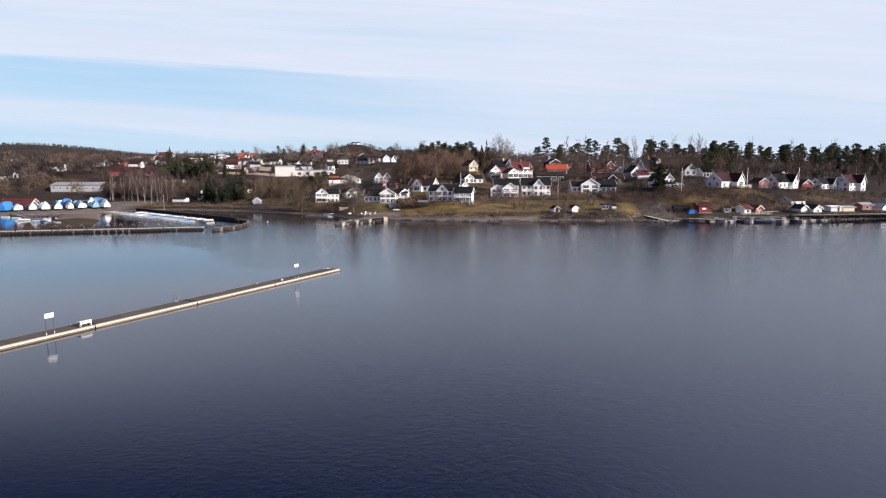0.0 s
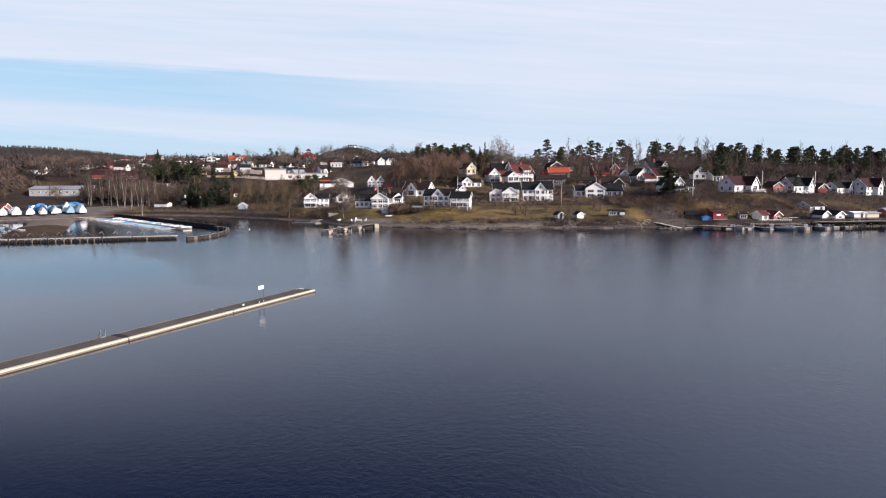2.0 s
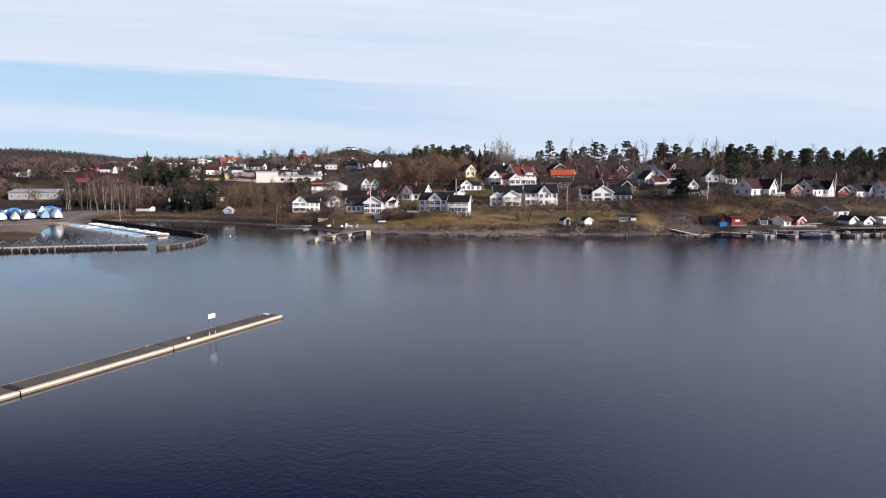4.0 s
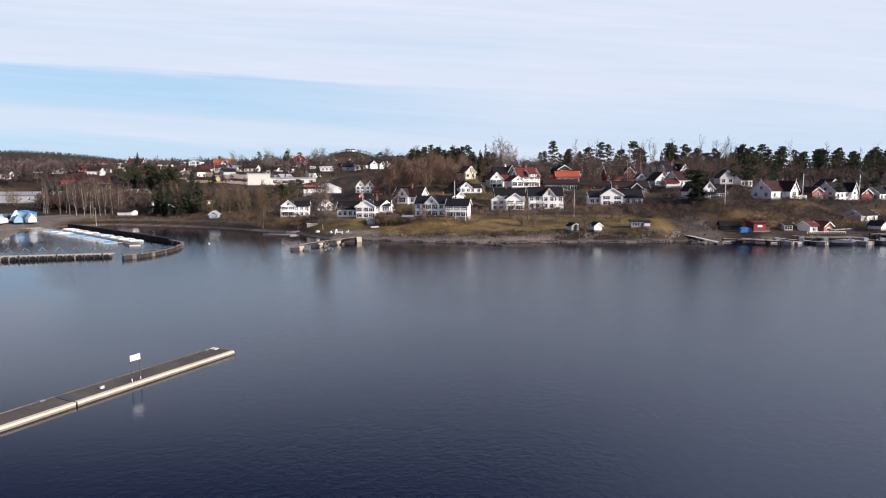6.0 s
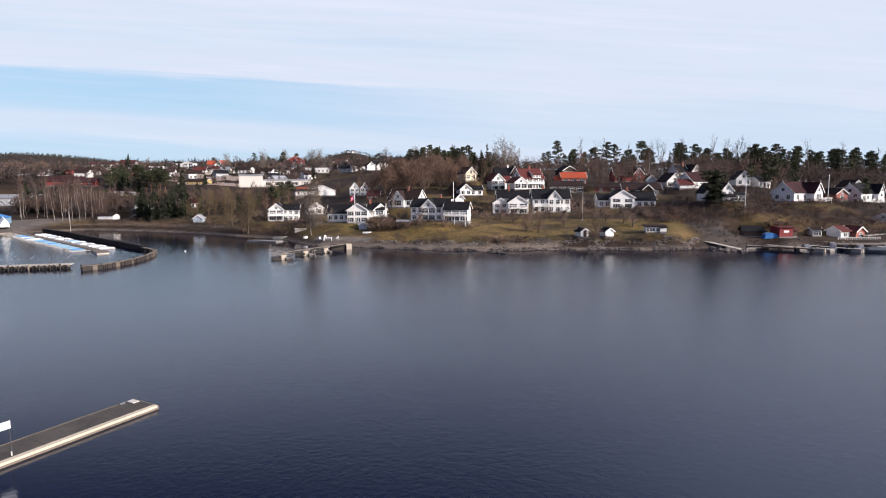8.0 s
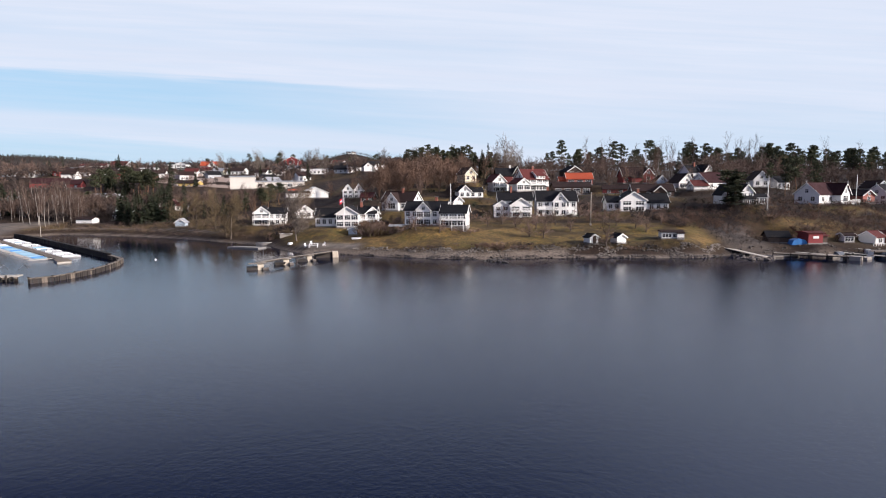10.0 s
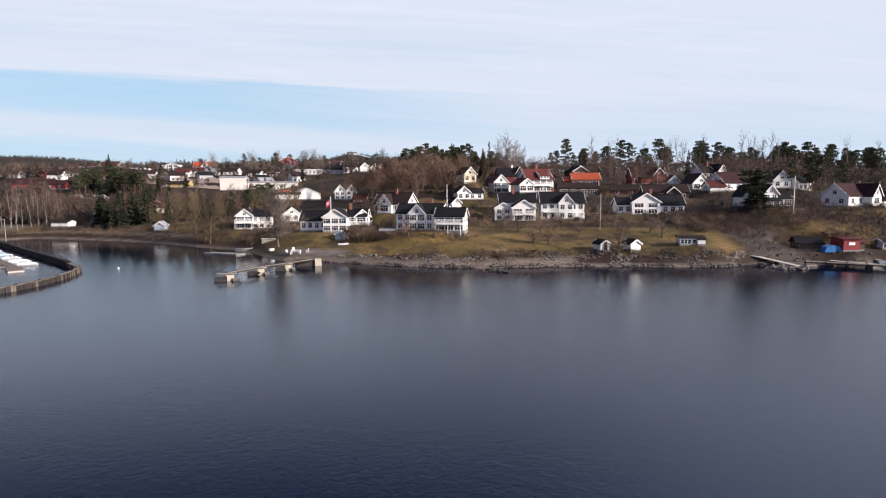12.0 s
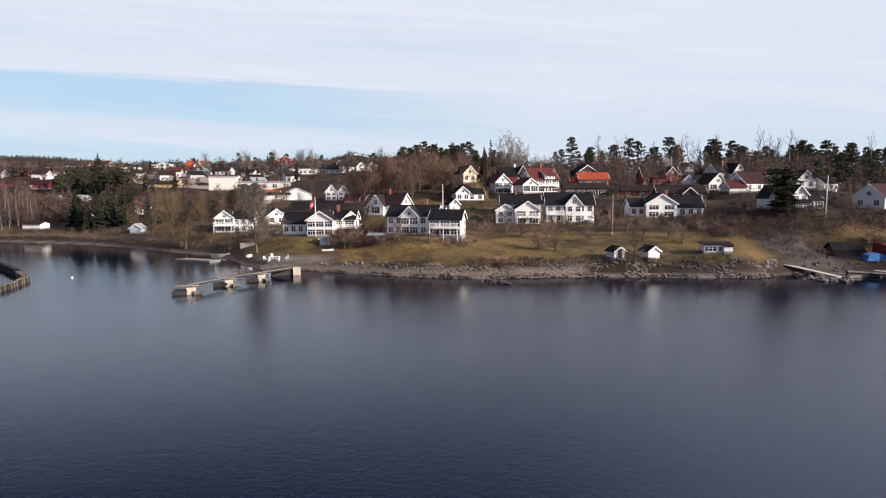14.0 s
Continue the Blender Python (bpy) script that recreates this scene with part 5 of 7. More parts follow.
# woods round the bay
scatter("spruce", 11, -146, -120, 289, 306, 10, 15, 1.0, 1.35)
scatter("spruce", 9, -126, -100, 295, 335, 6, 9.5, 1.0)
scatter("pine", 22, -218, -180, 376, 400, 10, 13.5, 1.0, 1.35)
scatter("pine", 12, -200, -160, 322, 350, 5, 7.5, 1.0, 1.3)
scatter("spruce", 6, -218, -180, 376, 400, 10, 13, 1.0)
scatter("spruce", 14, -158, -140, 306, 345, 8, 13, 1.0, 1.3)
scatter("pine", 10, -112, -88, 296, 330, 7, 10, 2, 1.25)
scatter("birch", 40, -197, -166, 284, 312, 10, 15, 1.5)
scatter("spruce", 7, -206, -197, 296, 320, 10, 14, 1.0, 1.3)
scatter("willow", 13, -126, -70, 274, 315, 8, 11.5, 2.0)
scatter("broad", 12, -130, -48, 290, 345, 7, 10, 2.0)
scatter("broad", 8, -200, -140, 306, 340, 6, 9, 2.0)
scatter("spruce", 40, -330, -60, 400, 600, 7, 12, 2.0, near=5)
scatter("spruce", 24, -520, -240, 330, 640, 8, 13, 2.0, near=6)
scatter("pine", 16, -260, -60, 520, 640, 9, 13, 2.0, near=5)
# bushes
scatter("bush", 22, -36, -27, 233, 242, 2.6, 4.2, -2, 1.2, near=1.0)
scatter("bush", 22, 46, 62, 238, 262, 1.0, 1.9, 0.5, 1.4, near=1.6)
scatter("bush", 44, 60, 118, 232, 262, 1.0, 2.2, 0.5, 1.4, near=2.0)
scatter("bush", 18, -70, -58, 244, 262, 1.2, 2.6, 1.0, 1.2, near=1.6)
scatter("bush", 26, -10, 40, 252, 262, 1.0, 2.0, 0.4, 1.2, near=1.2)
scatter("bush", 22, -28, -4, 230.5, 234, 1.0, 1.8, -4, 1.2, near=0.9)
scatter("bush", 16, -3, 9, 214.6, 217, 0.9, 1.5, 0, 1.2, near=0.6)
scatter("bush", 30, -44, 40, 216.5, 219.5, 0.5, 0.9, 0, 1.3, near=0.8)
plant("spruce", -269, 483, 15)
plant("spruce", -273, 486, 12)
for src in [o for group in KINDS.values() for o in group]:
    if src.name not in USED:
        for o in (*src.children_recursive, src):
            bpy.data.objects.remove(o)


def far_woods(name, n, area, h0, h1, mat, conifer, seed, label):
    """Distant woodland, crown by crown, as one mass."""
    rng, s = random.Random(seed), Shape()
    xs = np.array([rng.uniform(area[0], area[1]) for _ in range(n)])
    ys = np.array([rng.uniform(area[2], area[3]) for _ in range(n)])
    zs = ground_z(xs, ys, False)
    for x, y, z in zip(xs, ys, zs):
        h = rng.uniform(h0, h1)
        r = h * (0.17 if conifer else 0.30)
        for k in range(4 if conifer else 7):
            a = rng.uniform(0, 6.28)
            if conifer:
                f = 0.15 + 0.22 * k
                rr = r * (1.15 - f)
                m = 5
                ring = [(x + rr * math.cos(a + 1.2566 * i) * rng.uniform(0.7, 1.2), y + rr * math.sin(a + 1.2566 * i), z + h * f) for i in range(m)]
                s.add(ring + [(x, y, z + h * min(1, f + 0.36))], [(i, (i + 1) % m, m) for i in range(m)])
            else:
                c = Vector((x + rng.uniform(-r, r), y + rng.uniform(-r, r), z + h * rng.uniform(0.3, 0.85)))
                u = Vector((rng.uniform(-1, 1), rng.uniform(-1, 1), rng.uniform(-0.5, 1))).normalized() * r * 0.7
                w = u.orthogonal().normalized() * r * rng.uniform(0.3, 0.6)
                s.add([c - u, c - w * 0.6, c + u, c + w], [(0, 1, 2, 3)])
        s.tube((x, y, z - 0.5), (x, y, z + h * 0.5), 0.16, 0.1, 3, caps=False)
    tagged(new(name, s.data(name, M[mat])), label, "woods", kind="stuff")


def sliver_mesh(name, corners, mat):
    """Four-cornered slivers, given as an array of n x 4 x 3 numbers, as one mesh."""
    n = len(corners)
    me = bpy.data.meshes.new(name)
    me.vertices.add(4 * n)
    me.vertices.foreach_set("co", corners.astype(np.float32).ravel())
    me.loops.add(4 * n)
    me.loops.foreach_set("vertex_index", np.arange(4 * n, dtype=np.int32))
    me.polygons.add(n)
    me.polygons.foreach_set("loop_start", np.arange(0, 4 * n, 4, dtype=np.int32))
    me.materials.append(M[mat])
    me.update(calc_edges=True)
    me.validate()
    return me


def brush(name, n, areas, h0, h1, mat, seed, label, blades=46, width=0.05, gap=0.5, spread=0.55, long=0.10):
    """Leafless growth, too fine to tell apart: each plant is a rounded head of thin twigs on a few stems."""
    g, made = np.random.default_rng(seed), []
    for x0, x1, y0, y1, share in areas:
        many = int(n * share)
        xs, ys = g.uniform(x0, x1, many), g.uniform(y0, y1, many)
        zs, free = ground_z(xs, ys), ys - shoreline(xs) >= 3
        for a, b, _z, r in PLOTS:
            free &= np.hypot(xs - a, ys - b) > r * 0.95 + gap
        for x, y, z in zip(xs[free], ys[free], zs[free]):
            h = g.uniform(h0, h1)
            foot, fat = np.array((x, y, z - 0.2)), g.uniform(0.75, 1.3)
            # a crown of three or four overlapping lobes
            lobes = g.normal(0, 1, (4, 3)) * np.array((0.42 * spread * fat, 0.42 * spread * fat, 0.10)) * h + np.array((0, 0, 0.62 * h))
            a, b, k = g.uniform(0, 6.283, blades), g.uniform(-0.95, 1, blades), g.random(blades) ** 0.5
            ring = np.sqrt(1 - b * b) * k
            way = np.stack([np.cos(a) * ring, np.sin(a) * ring, b * k], 1)
            c = lobes[g.integers(0, 4, blades)] + way * np.array((0.66 * spread * fat * h, 0.66 * spread * fat * h, 0.27 * h))
            c[:, 2] = np.clip(c[:, 2], 0.05 * h, None)
            d = way * 0.8 + g.uniform(-0.5, 0.5, (blades, 3)) + np.array((0, 0, 0.45))
            d = d / np.linalg.norm(d, axis=1, keepdims=True) * h * g.uniform(0.6, 1.4, (blades, 1)) * long
            w = np.cross(d, g.normal(0, 1, (blades, 3)))
            w = w / (np.linalg.norm(w, axis=1, keepdims=True) + 1e-6) * width
            made.append(np.stack([c - w, c + w, c + d + w * 0.2, c + d - w * 0.2], 1) + foot)
            # stems and limbs, each a pair of crossed strips
            m = 7
            p = np.zeros((m, 3))
            p[1:, 2] = h * g.uniform(0.15, 0.4, m - 1)
            q = lobes[g.integers(0, 4, m)] + g.normal(0, 0.06, (m, 3)) * h
            for turn in ((1, 0, 0), (0, 1, 0)):
                t = np.array(turn) * 0.011 * h
                made.append(np.stack([p - t, p + t, q + t * 0.4, q - t * 0.4], 1) + foot)
    tagged(new(name, sliver_mesh(name, np.concatenate(made), mat)), label, "brush", kind="stuff")


brush("hedge_growth", 420, ((40, 58, 246, 258, 0.4), (58, 78, 244, 256, 0.4), (48, 52, 236, 250, 0.2)), 0.9, 2.0, "twig_dark", 51, "dark leafless hedge growth below the houses", 60, 0.05, -3.0)
brush("bank_growth", 330, ((-37, -12, 216, 218.8, 0.4), (2, 16, 216.5, 220.5, 0.3), (16, 52, 219, 221, 0.3)), 0.5, 1.25, "twig_dark", 61, "dark leafless growth along the top of the beach", 40, 0.03, -3.0)
brush("thicket", 1700, ((60, 118, 232, 264, 0.45), (110, 175, 238, 284, 0.35), (46, 62, 236, 262, 0.2)), 0.9, 2.4, "twig_red", 21, "brown leafless thickets on the bank", 40, 0.035)
brush("thicket", 900, ((60, 125, 234, 275, 0.4), (110, 185, 240, 300, 0.35), (56, 72, 224, 246, 0.1), (40, 100, 264, 300, 0.15)), 0.8, 2.6, "twig_dark", 62, "dark leafless thickets on the eastern bank", 46, 0.045, 0.3, 0.7)
brush("thicket", 700, ((-20, 62, 268, 330, 0.4), (60, 130, 264, 330, 0.6)), 1.0, 2.8, "scrub", 22, "dry garden shrubs between houses", 34, 0.04)
brush("evergreen_shrubs", 460, ((-50, 62, 252, 330, 0.5), (60, 190, 250, 330, 0.5)), 0.8, 2.6, "spruce", 31, "dark evergreen garden shrubs between houses", 60, 0.07, 0.2, 0.5)
brush("thicket", 460, ((-165, -66, 258, 300, 0.6), (-72, -58, 244, 262, 0.2), (-60, -30, 268, 300, 0.2)), 1.2, 3.4, "twig_dark", 23, "leafless shrubs round the bay", 40, 0.04)
brush("leafless_wood", 52, ((-46, -12, 318, 362, 0.8), (-50, -18, 292, 316, 0.2)), 8.5, 13.5, "twig_red", 24, "tall brown leafless wood between the rows of houses", 900, 0.06, 0.5, 0.27, 0.075)
brush("leafless_wood", 110, ((-14, 110, 338, 400, 0.7), (90, 130, 306, 350, 0.3)), 7, 12.5, "twig", 34, "leafless trees behind the upper houses", 420, 0.06, 0.5, 0.30, 0.08)
brush("leafless_wood", 520, ((-330, -60, 408, 600, 0.5), (-206, -148, 296, 335, 0.3), (-148, -98, 296, 350, 0.2)), 5, 9, "twig", 25, "leafless trees among the houses round the bay", 150, 0.12, 1.0, 0.32, 0.11)
brush("leafless_wood", 240, ((-330, -60, 408, 560, 0.5), (-206, -150, 292, 335, 0.25), (-150, -98, 292, 345, 0.12)), 4, 7, "twig_dark", 35, "dark leafless trees among the houses round the bay", 130, 0.14, 1.0, 0.34, 0.12)
brush("leafless_wood", 620, ((-400, -272, 300, 480, 0.42), (-256, -225, 362, 372, 0.03), (-640, -60, 480, 680, 0.54)), 6, 10.5, "twig_dark", 36, "dark leafless woodland on the slope behind the harbour", 80, 0.24, 1.0, 0.36, 0.15)
brush("leafless_wood", 600, ((-400, -272, 300, 480, 0.42), (-256, -225, 362, 372, 0.03), (-640, -60, 480, 680, 0.54)), 5, 9.5, "twig", 46, "grey-brown leafless woodland on the slope behind the harbour", 80, 0.22, 1.0, 0.36, 0.15)
brush("leafless_wood", 420, ((100, 330, 318, 440, 0.65), (-300, 0, 560, 760, 0.35)), 8, 13, "twig", 26, "leafless undergrowth in the pine wood", 190, 0.065, 1.5, 0.3)
# far slope's haze goes into the colour: paler twigs in place of dark ones
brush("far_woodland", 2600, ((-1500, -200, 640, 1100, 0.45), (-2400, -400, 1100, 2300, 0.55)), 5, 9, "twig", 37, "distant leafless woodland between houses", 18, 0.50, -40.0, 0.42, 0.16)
brush("bank_growth", 420, ((-168, -88, 262, 290, 0.8), (-88, -58, 246, 262, 0.2)), 0.8, 2.2, "twig_bush", 63, "brown leafless growth on the bank round the bay", 40, 0.04, -1.0, 0.8)
brush("reeds", 620, ((-165, -66, 252, 290, 1.0),), 0.7, 1.7, "twig_yellow", 39, "dry golden reeds and grass along the bay", 30, 0.04, -3.0, 0.9, 0.25)
# distant spruces wear the greyed needles, haze included in their colour
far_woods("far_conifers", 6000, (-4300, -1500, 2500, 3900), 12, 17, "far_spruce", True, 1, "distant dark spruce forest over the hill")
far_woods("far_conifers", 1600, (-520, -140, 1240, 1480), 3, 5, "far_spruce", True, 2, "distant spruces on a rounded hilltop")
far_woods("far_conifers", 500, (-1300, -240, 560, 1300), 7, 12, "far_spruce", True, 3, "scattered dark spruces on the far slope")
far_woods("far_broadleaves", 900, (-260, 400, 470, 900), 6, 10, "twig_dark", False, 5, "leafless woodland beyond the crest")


# ---------------------------------------------------------------- small houses scattered over the far slope
def far_house(wall, roof, label):
    h = thing("far_house", pose(0, 0, 0), label, "house", "houses on the far slope")
    block(h, 0, 0, 8.6, 6.6, 3.2, 2.1, "x", wall, roof, wins="f:3x1", barge=False, base=False, lift=-2.0)
    return h


FAR = [far_house(w, r, l) for w, r, l in (("white", "roof_brown", "small white house with brown roof far up the slope"), ("white", "roof_red", "small white house with red roof far up the slope"),
       ("grey", "roof_black", "small grey house with dark roof far up the slope"), ("red", "roof_brown", "small dark red house far up the slope"), ("cream", "roof_grey", "small cream house with grey roof far up the slope"))]
far_rng = random.Random(77)
placed, far_spots = 0, []
for k in range(3000):
    if placed >= 290:
        break
    x, y = (far_rng.uniform(-560, -190), far_rng.uniform(320, 640)) if k < 40 else (far_rng.uniform(-340, -60), far_rng.uniform(425, 640)) if k < 420 else (far_rng.uniform(-1100, -70), far_rng.uniform(430, 1500))
    if x > -0.16 * y or x < -1.05 * y or not clear_of_houses(x, y, 5) or (-245 < x < -140 and y < 425) or y - float(shoreline(x)) < 60 or any(math.hypot(x - a, y - b) < 14 for a, b in far_spots):
        continue
    far_spots.append((x, y))
    m = pose(x, y, gz(x, y) if y < 640 else float(ground_z(np.array([x]), np.array([y]), False)[0]), 0, 0, far_rng.uniform(-10, 50))
    src = FAR[placed] if placed < len(FAR) else far_rng.choice((FAR[0], FAR[0], FAR[0], FAR[1], FAR[2], FAR[2], FAR[3], FAR[4], FAR[0], FAR[2]))
    if placed < len(FAR):
        src.matrix_basis = m
    else:
        copy_thing(src, m)
    placed += 1

# ---------------------------------------------------------------- the long floating pier
pier_a, pier_b = Vector((-26.55, 103.7, 0)), Vector((-47.9, 54.75, 0))
along = (pier_b - pier_a).normalized()
yaw_pier = math.degrees(math.atan2(along.y, along.x))
pier = thing("floating_pier", pose(pier_a.x, pier_a.y, -0.26, 0, 0, yaw_pier), "long floating pier with dark deck and pale timber edge", "pier")
WIDTH, DECK = 3.1, 0.55
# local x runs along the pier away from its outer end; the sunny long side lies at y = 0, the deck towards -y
joints = [0.0, 15.9, 30.4, 44.2, 58.0, 71.8, 85.6]
for i in range(6):
    x0, x1 = joints[i] + (0.06 if i else 0.0), joints[i + 1] - 0.06
    sec = part("pontoon", Shape().box(x0 + 0.1, -WIDTH + 0.12, -0.5, x1 - 0.1, -0.12, DECK - 0.12), "concrete", pier)
    n = int((x1 - x0) / 2.3)
    for k in range(n):
        a, b = x0 + (x1 - x0) * k / n + 0.005, x0 + (x1 - x0) * (k + 1) / n - 0.005
        part("deck_panel", Shape().box(a, -WIDTH + 0.12, DECK - 0.12, b, -0.42, DECK - 0.01 - 0.004 * (k % 2)), "deck", sec)
    # sunny-side beam: sunlight put into its paler colour; the far beam stays darker
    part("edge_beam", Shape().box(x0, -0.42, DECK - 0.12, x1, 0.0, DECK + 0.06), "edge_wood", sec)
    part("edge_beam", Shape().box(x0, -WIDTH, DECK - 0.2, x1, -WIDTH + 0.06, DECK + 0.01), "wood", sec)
    part("fender", Shape().box(x0, -0.05, -0.1, x1, 0.02, 0.23), "rubber", sec)
    part("side_board", Shape().box(x0, -0.10, 0.24, x1, -0.02, DECK - 0.13), "wood", sec)
    part("joint_plate", Shape().box(x1 - 0.5, -WIDTH + 0.2, DECK, x1 + 0.12, -0.5, DECK + 0.03), "rubber" if i else "dark_steel", sec)
    part("cleat", Shape().box(x0 + 0.8, -WIDTH + 0.2, DECK, x0 + 1.2, -WIDTH + 0.32, DECK + 0.10), "steel", sec)
part("end_plate", Shape().box(-0.12, -WIDTH, 0.0, 0.0, 0.0, DECK + 0.02), "wood", pier)
part("corner_plate", Shape().box(0.02, -WIDTH + 0.1, DECK + 0.0, 0.55, -WIDTH + 0.95, DECK + 0.05), "pale_concrete", pier)


def pier_spot(d, across, z=DECK - 0.26, turn=0.0):
    p = pier_a + along * d + Vector((along.y, -along.x, 0)) * across
    return pose(p.x, p.y, z, 0, 0, yaw_pier + turn)


def pier_sign(d):
    s = thing("pier_sign", pier_spot(d, 0.75) @ Matrix.Diagonal((0.82, 0.82, 0.92, 1)), "white notice board on two slim posts on the pier", "sign", "signs on the pier")
    for x in (-0.5, 0.5):
        p = part("post", Shape().tube((x, 0, 0), (x, 0, 2.5), 0.035, 0.035, 6), "dark_steel", s)
        part("post_foot", Shape().tube((x, 0, 0), (x, 0, 0.3), 0.055, 0.055, 6), "pale_concrete", p)
    b = part("board", Shape().box(-0.58, -0.03, 2.0, 0.58, 0.03, 2.52), "sign", s)
    for z in (1.97, 2.52):
        part("frame_rail", Shape().box(-0.6, -0.035, z, 0.6, 0.035, z + 0.03), "steel", b)


pier_sign(10.3)
pier_sign(48.6)
bench = thing("bench", pier_spot(44.8, 0.9) @ Matrix.Diagonal((0.72, 0.72, 0.72, 1)), "white-framed bench with table on the pier", "bench")
part("seat", Shape().box(-0.9, -0.2, 0.42, 0.9, 0.2, 0.48), "trim", bench)
part("backrest", Shape().box(-0.9, 0.2, 0.55, 0.9, 0.26, 0.95), "trim", bench)
for x in (-0.8, 0.8):
    part("leg", Shape().box(x - 0.04, -0.2, 0, x + 0.04, 0.26, 0.42).box(x - 0.04, 0.2, 0.42, x + 0.04, 0.26, 1.0), "trim", bench)
part("tabletop", Shape().box(-0.9, -0.9, 0.7, 0.9, -0.35, 0.76), "pale_wood", bench)
for x in (-0.7, 0.7):
    part("table_leg", Shape().box(x - 0.04, -0.66, 0, x + 0.04, -0.58, 0.7), "dark_steel", bench)
box = thing("life_buoy_box", pier_spot(12.9, 1.55) @ Matrix.Diagonal((0.62, 0.62, 0.5, 1)), "small pale box lying on the pier deck", "box")
part("body", Shape().box(-0.25, -0.15, 0, 0.25, 0.15, 0.3), "sign", box)
part("lid", Shape().box(-0.28, -0.18, 0.3, 0.28, 0.18, 0.36), "pale_wood", box)
rail = thing("boarding_ladder", pier_spot(31.5, 2.75), "thin steel ladder hoops at the pier edge", "ladder")
for x in (-0.25, 0.25):
    part("hoop", Shape().tube((x, 0, 0), (x, 0, 0.9), 0.025, 0.025, 5).tube((x, 0, 0.9), (x, -0.5, 0.0), 0.025, 0.025, 5), "steel", rail)

# ---------------------------------------------------------------- the timber breakwater of the harbour
BREAK = ((-84.0, 174.2), (-81.6, 177.0), (-80.6, 181.5), (-80.4, 186.5), (-81.2, 192.0), (-83.0, 198.0), (-85.6, 203.6), (-92.5, 209.5), (-108, 221.8), (-126, 236), (-144, 250.5), (-165, 265.5))
breakwater = thing("breakwater", pose(0, 0, 0), "curved timber plank breakwater round the boat harbour", "breakwater")
rng = random.Random(3)
PLANK = {}
for i in range(len(BREAK) - 1):
    a, b = Vector((*BREAK[i], 0)), Vector((*BREAK[i + 1], 0))
    d = (b - a).normalized()
    ang = math.degrees(math.atan2(d.y, d.x))
    ln = (b - a).length
    near = i < 7
    top = 1.0 if near else 1.4
    # long arm: walkway and planks near-black, with its shade put into the colour
    part("walkway", Shape().box(-0.2, -0.4, top - 0.12, ln + 0.2, 0.4, top), "tar" if i > 6 else "wood", breakwater, at=pose(a.x, a.y, 0, 0, 0, ang))
    part("waling", Shape().box(0, -0.3, 0.1, ln, -0.2, 0.3).box(0, -0.3, 0.6, ln, -0.2, 0.85), "dark_wood", breakwater, at=pose(a.x, a.y, 0, 0, 0, ang))
    n = max(2, int(ln / (0.42 if near else 0.85)))
    w = ln / n
    for k in range(n):
        key = (near, rng.randrange(3), ("wood", "dark_wood", "dark_wood", "dark_wood", "dark_wood", "dark_wood")[rng.randrange(6)] if near else "tar")
        if key not in PLANK:
            PLANK[key] = Shape().box(0.0, 0.0, -1.2, w * 0.86, 0.12, (0.78 if near else 1.2) + 0.10 * key[1]).data("plank", M[key[2]])
        p = a + d * (w * k + 0.05)
        side = Vector((d.y, -d.x, 0)) * (0.42 + 0.05 * key[1])
        part("plank", PLANK[key], key[2], breakwater, at=pose(p.x + side.x, p.y + side.y, 0, 0, 0, ang))
        if not near or k % 2 == 0:
            p2 = p - side * 0.9
            part("plank", PLANK[key], key[2], breakwater, at=pose(p2.x, p2.y, 0, 0, 0, ang))
    if i % 2 == 0 or near:
        part("post", Shape().tube((a.x, a.y, -2), (a.x, a.y, 1.25), 0.2, 0.18, 8), "dark_wood", breakwater)


def lamp_post(x, y, z, h, label, name="lamp_post"):
    p = thing(name, pose(x, y, z), label, "lamp post", "lamp posts")
    part("pole", Shape().tube((0, 0, 0), (0, 0, h), 0.09, 0.06, 7), "pale_wood", p)
    part("lamp_head", Shape().box(-0.15, -0.6, h - 0.05, 0.15, 0.1, h + 0.1), "steel", p)


lamp_post(-142.4, 249.3, 1.7, 6.5, "pale mast at the bend of the breakwater")

# ---------------------------------------------------------------- quay of old piles and tyres
quay = thing("tyre_quay", pose(0, 0, 0), "long low quay of piles hung with tyres", "quay")
qa, qb = Vector((-190, 145, 0)), Vector((-88.4, 176.6, 0))
qd = (qb - qa).normalized()
qang = math.degrees(math.atan2(qd.y, qd.x))
qlen = (qb - qa).length
part("quay_deck", Shape().box(0, 0.1, 0.75, qlen, 2.6, 0.95), "pale_wood", quay, at=pose(qa.x, qa.y, 0, 0, 0, qang))
part("quay_wall", Shape().box(0, 0.3, -1.5, qlen, 0.5, 0.74), "dark_wood", quay, at=pose(qa.x, qa.y, 0, 0, 0, qang))
part("quay_beam", Shape().box(0, -0.05, 0.45, qlen, 0.1, 0.74), "wood", quay, at=pose(qa.x, qa.y, 0, 0, 0, qang))
tyre = Shape()
RING, ROUND = 12, 6
tyre.add([((0.42 + 0.14 * math.cos(2 * math.pi * j / ROUND)) * math.cos(2 * math.pi * k / RING), 0.14 * math.sin(2 * math.pi * j / ROUND), (0.42 + 0.14 * math.cos(2 * math.pi * j / ROUND)) * math.sin(2 * math.pi * k / RING)) for k in range(RING) for j in range(ROUND)],
         [(k * ROUND + j, k * ROUND + (j + 1) % ROUND, (k + 1) % RING * ROUND + (j + 1) % ROUND, (k + 1) % RING * ROUND + j) for k in range(RING) for j in range(ROUND)])
tyre_mesh = tyre.data("tyre", M["rubber"], True)
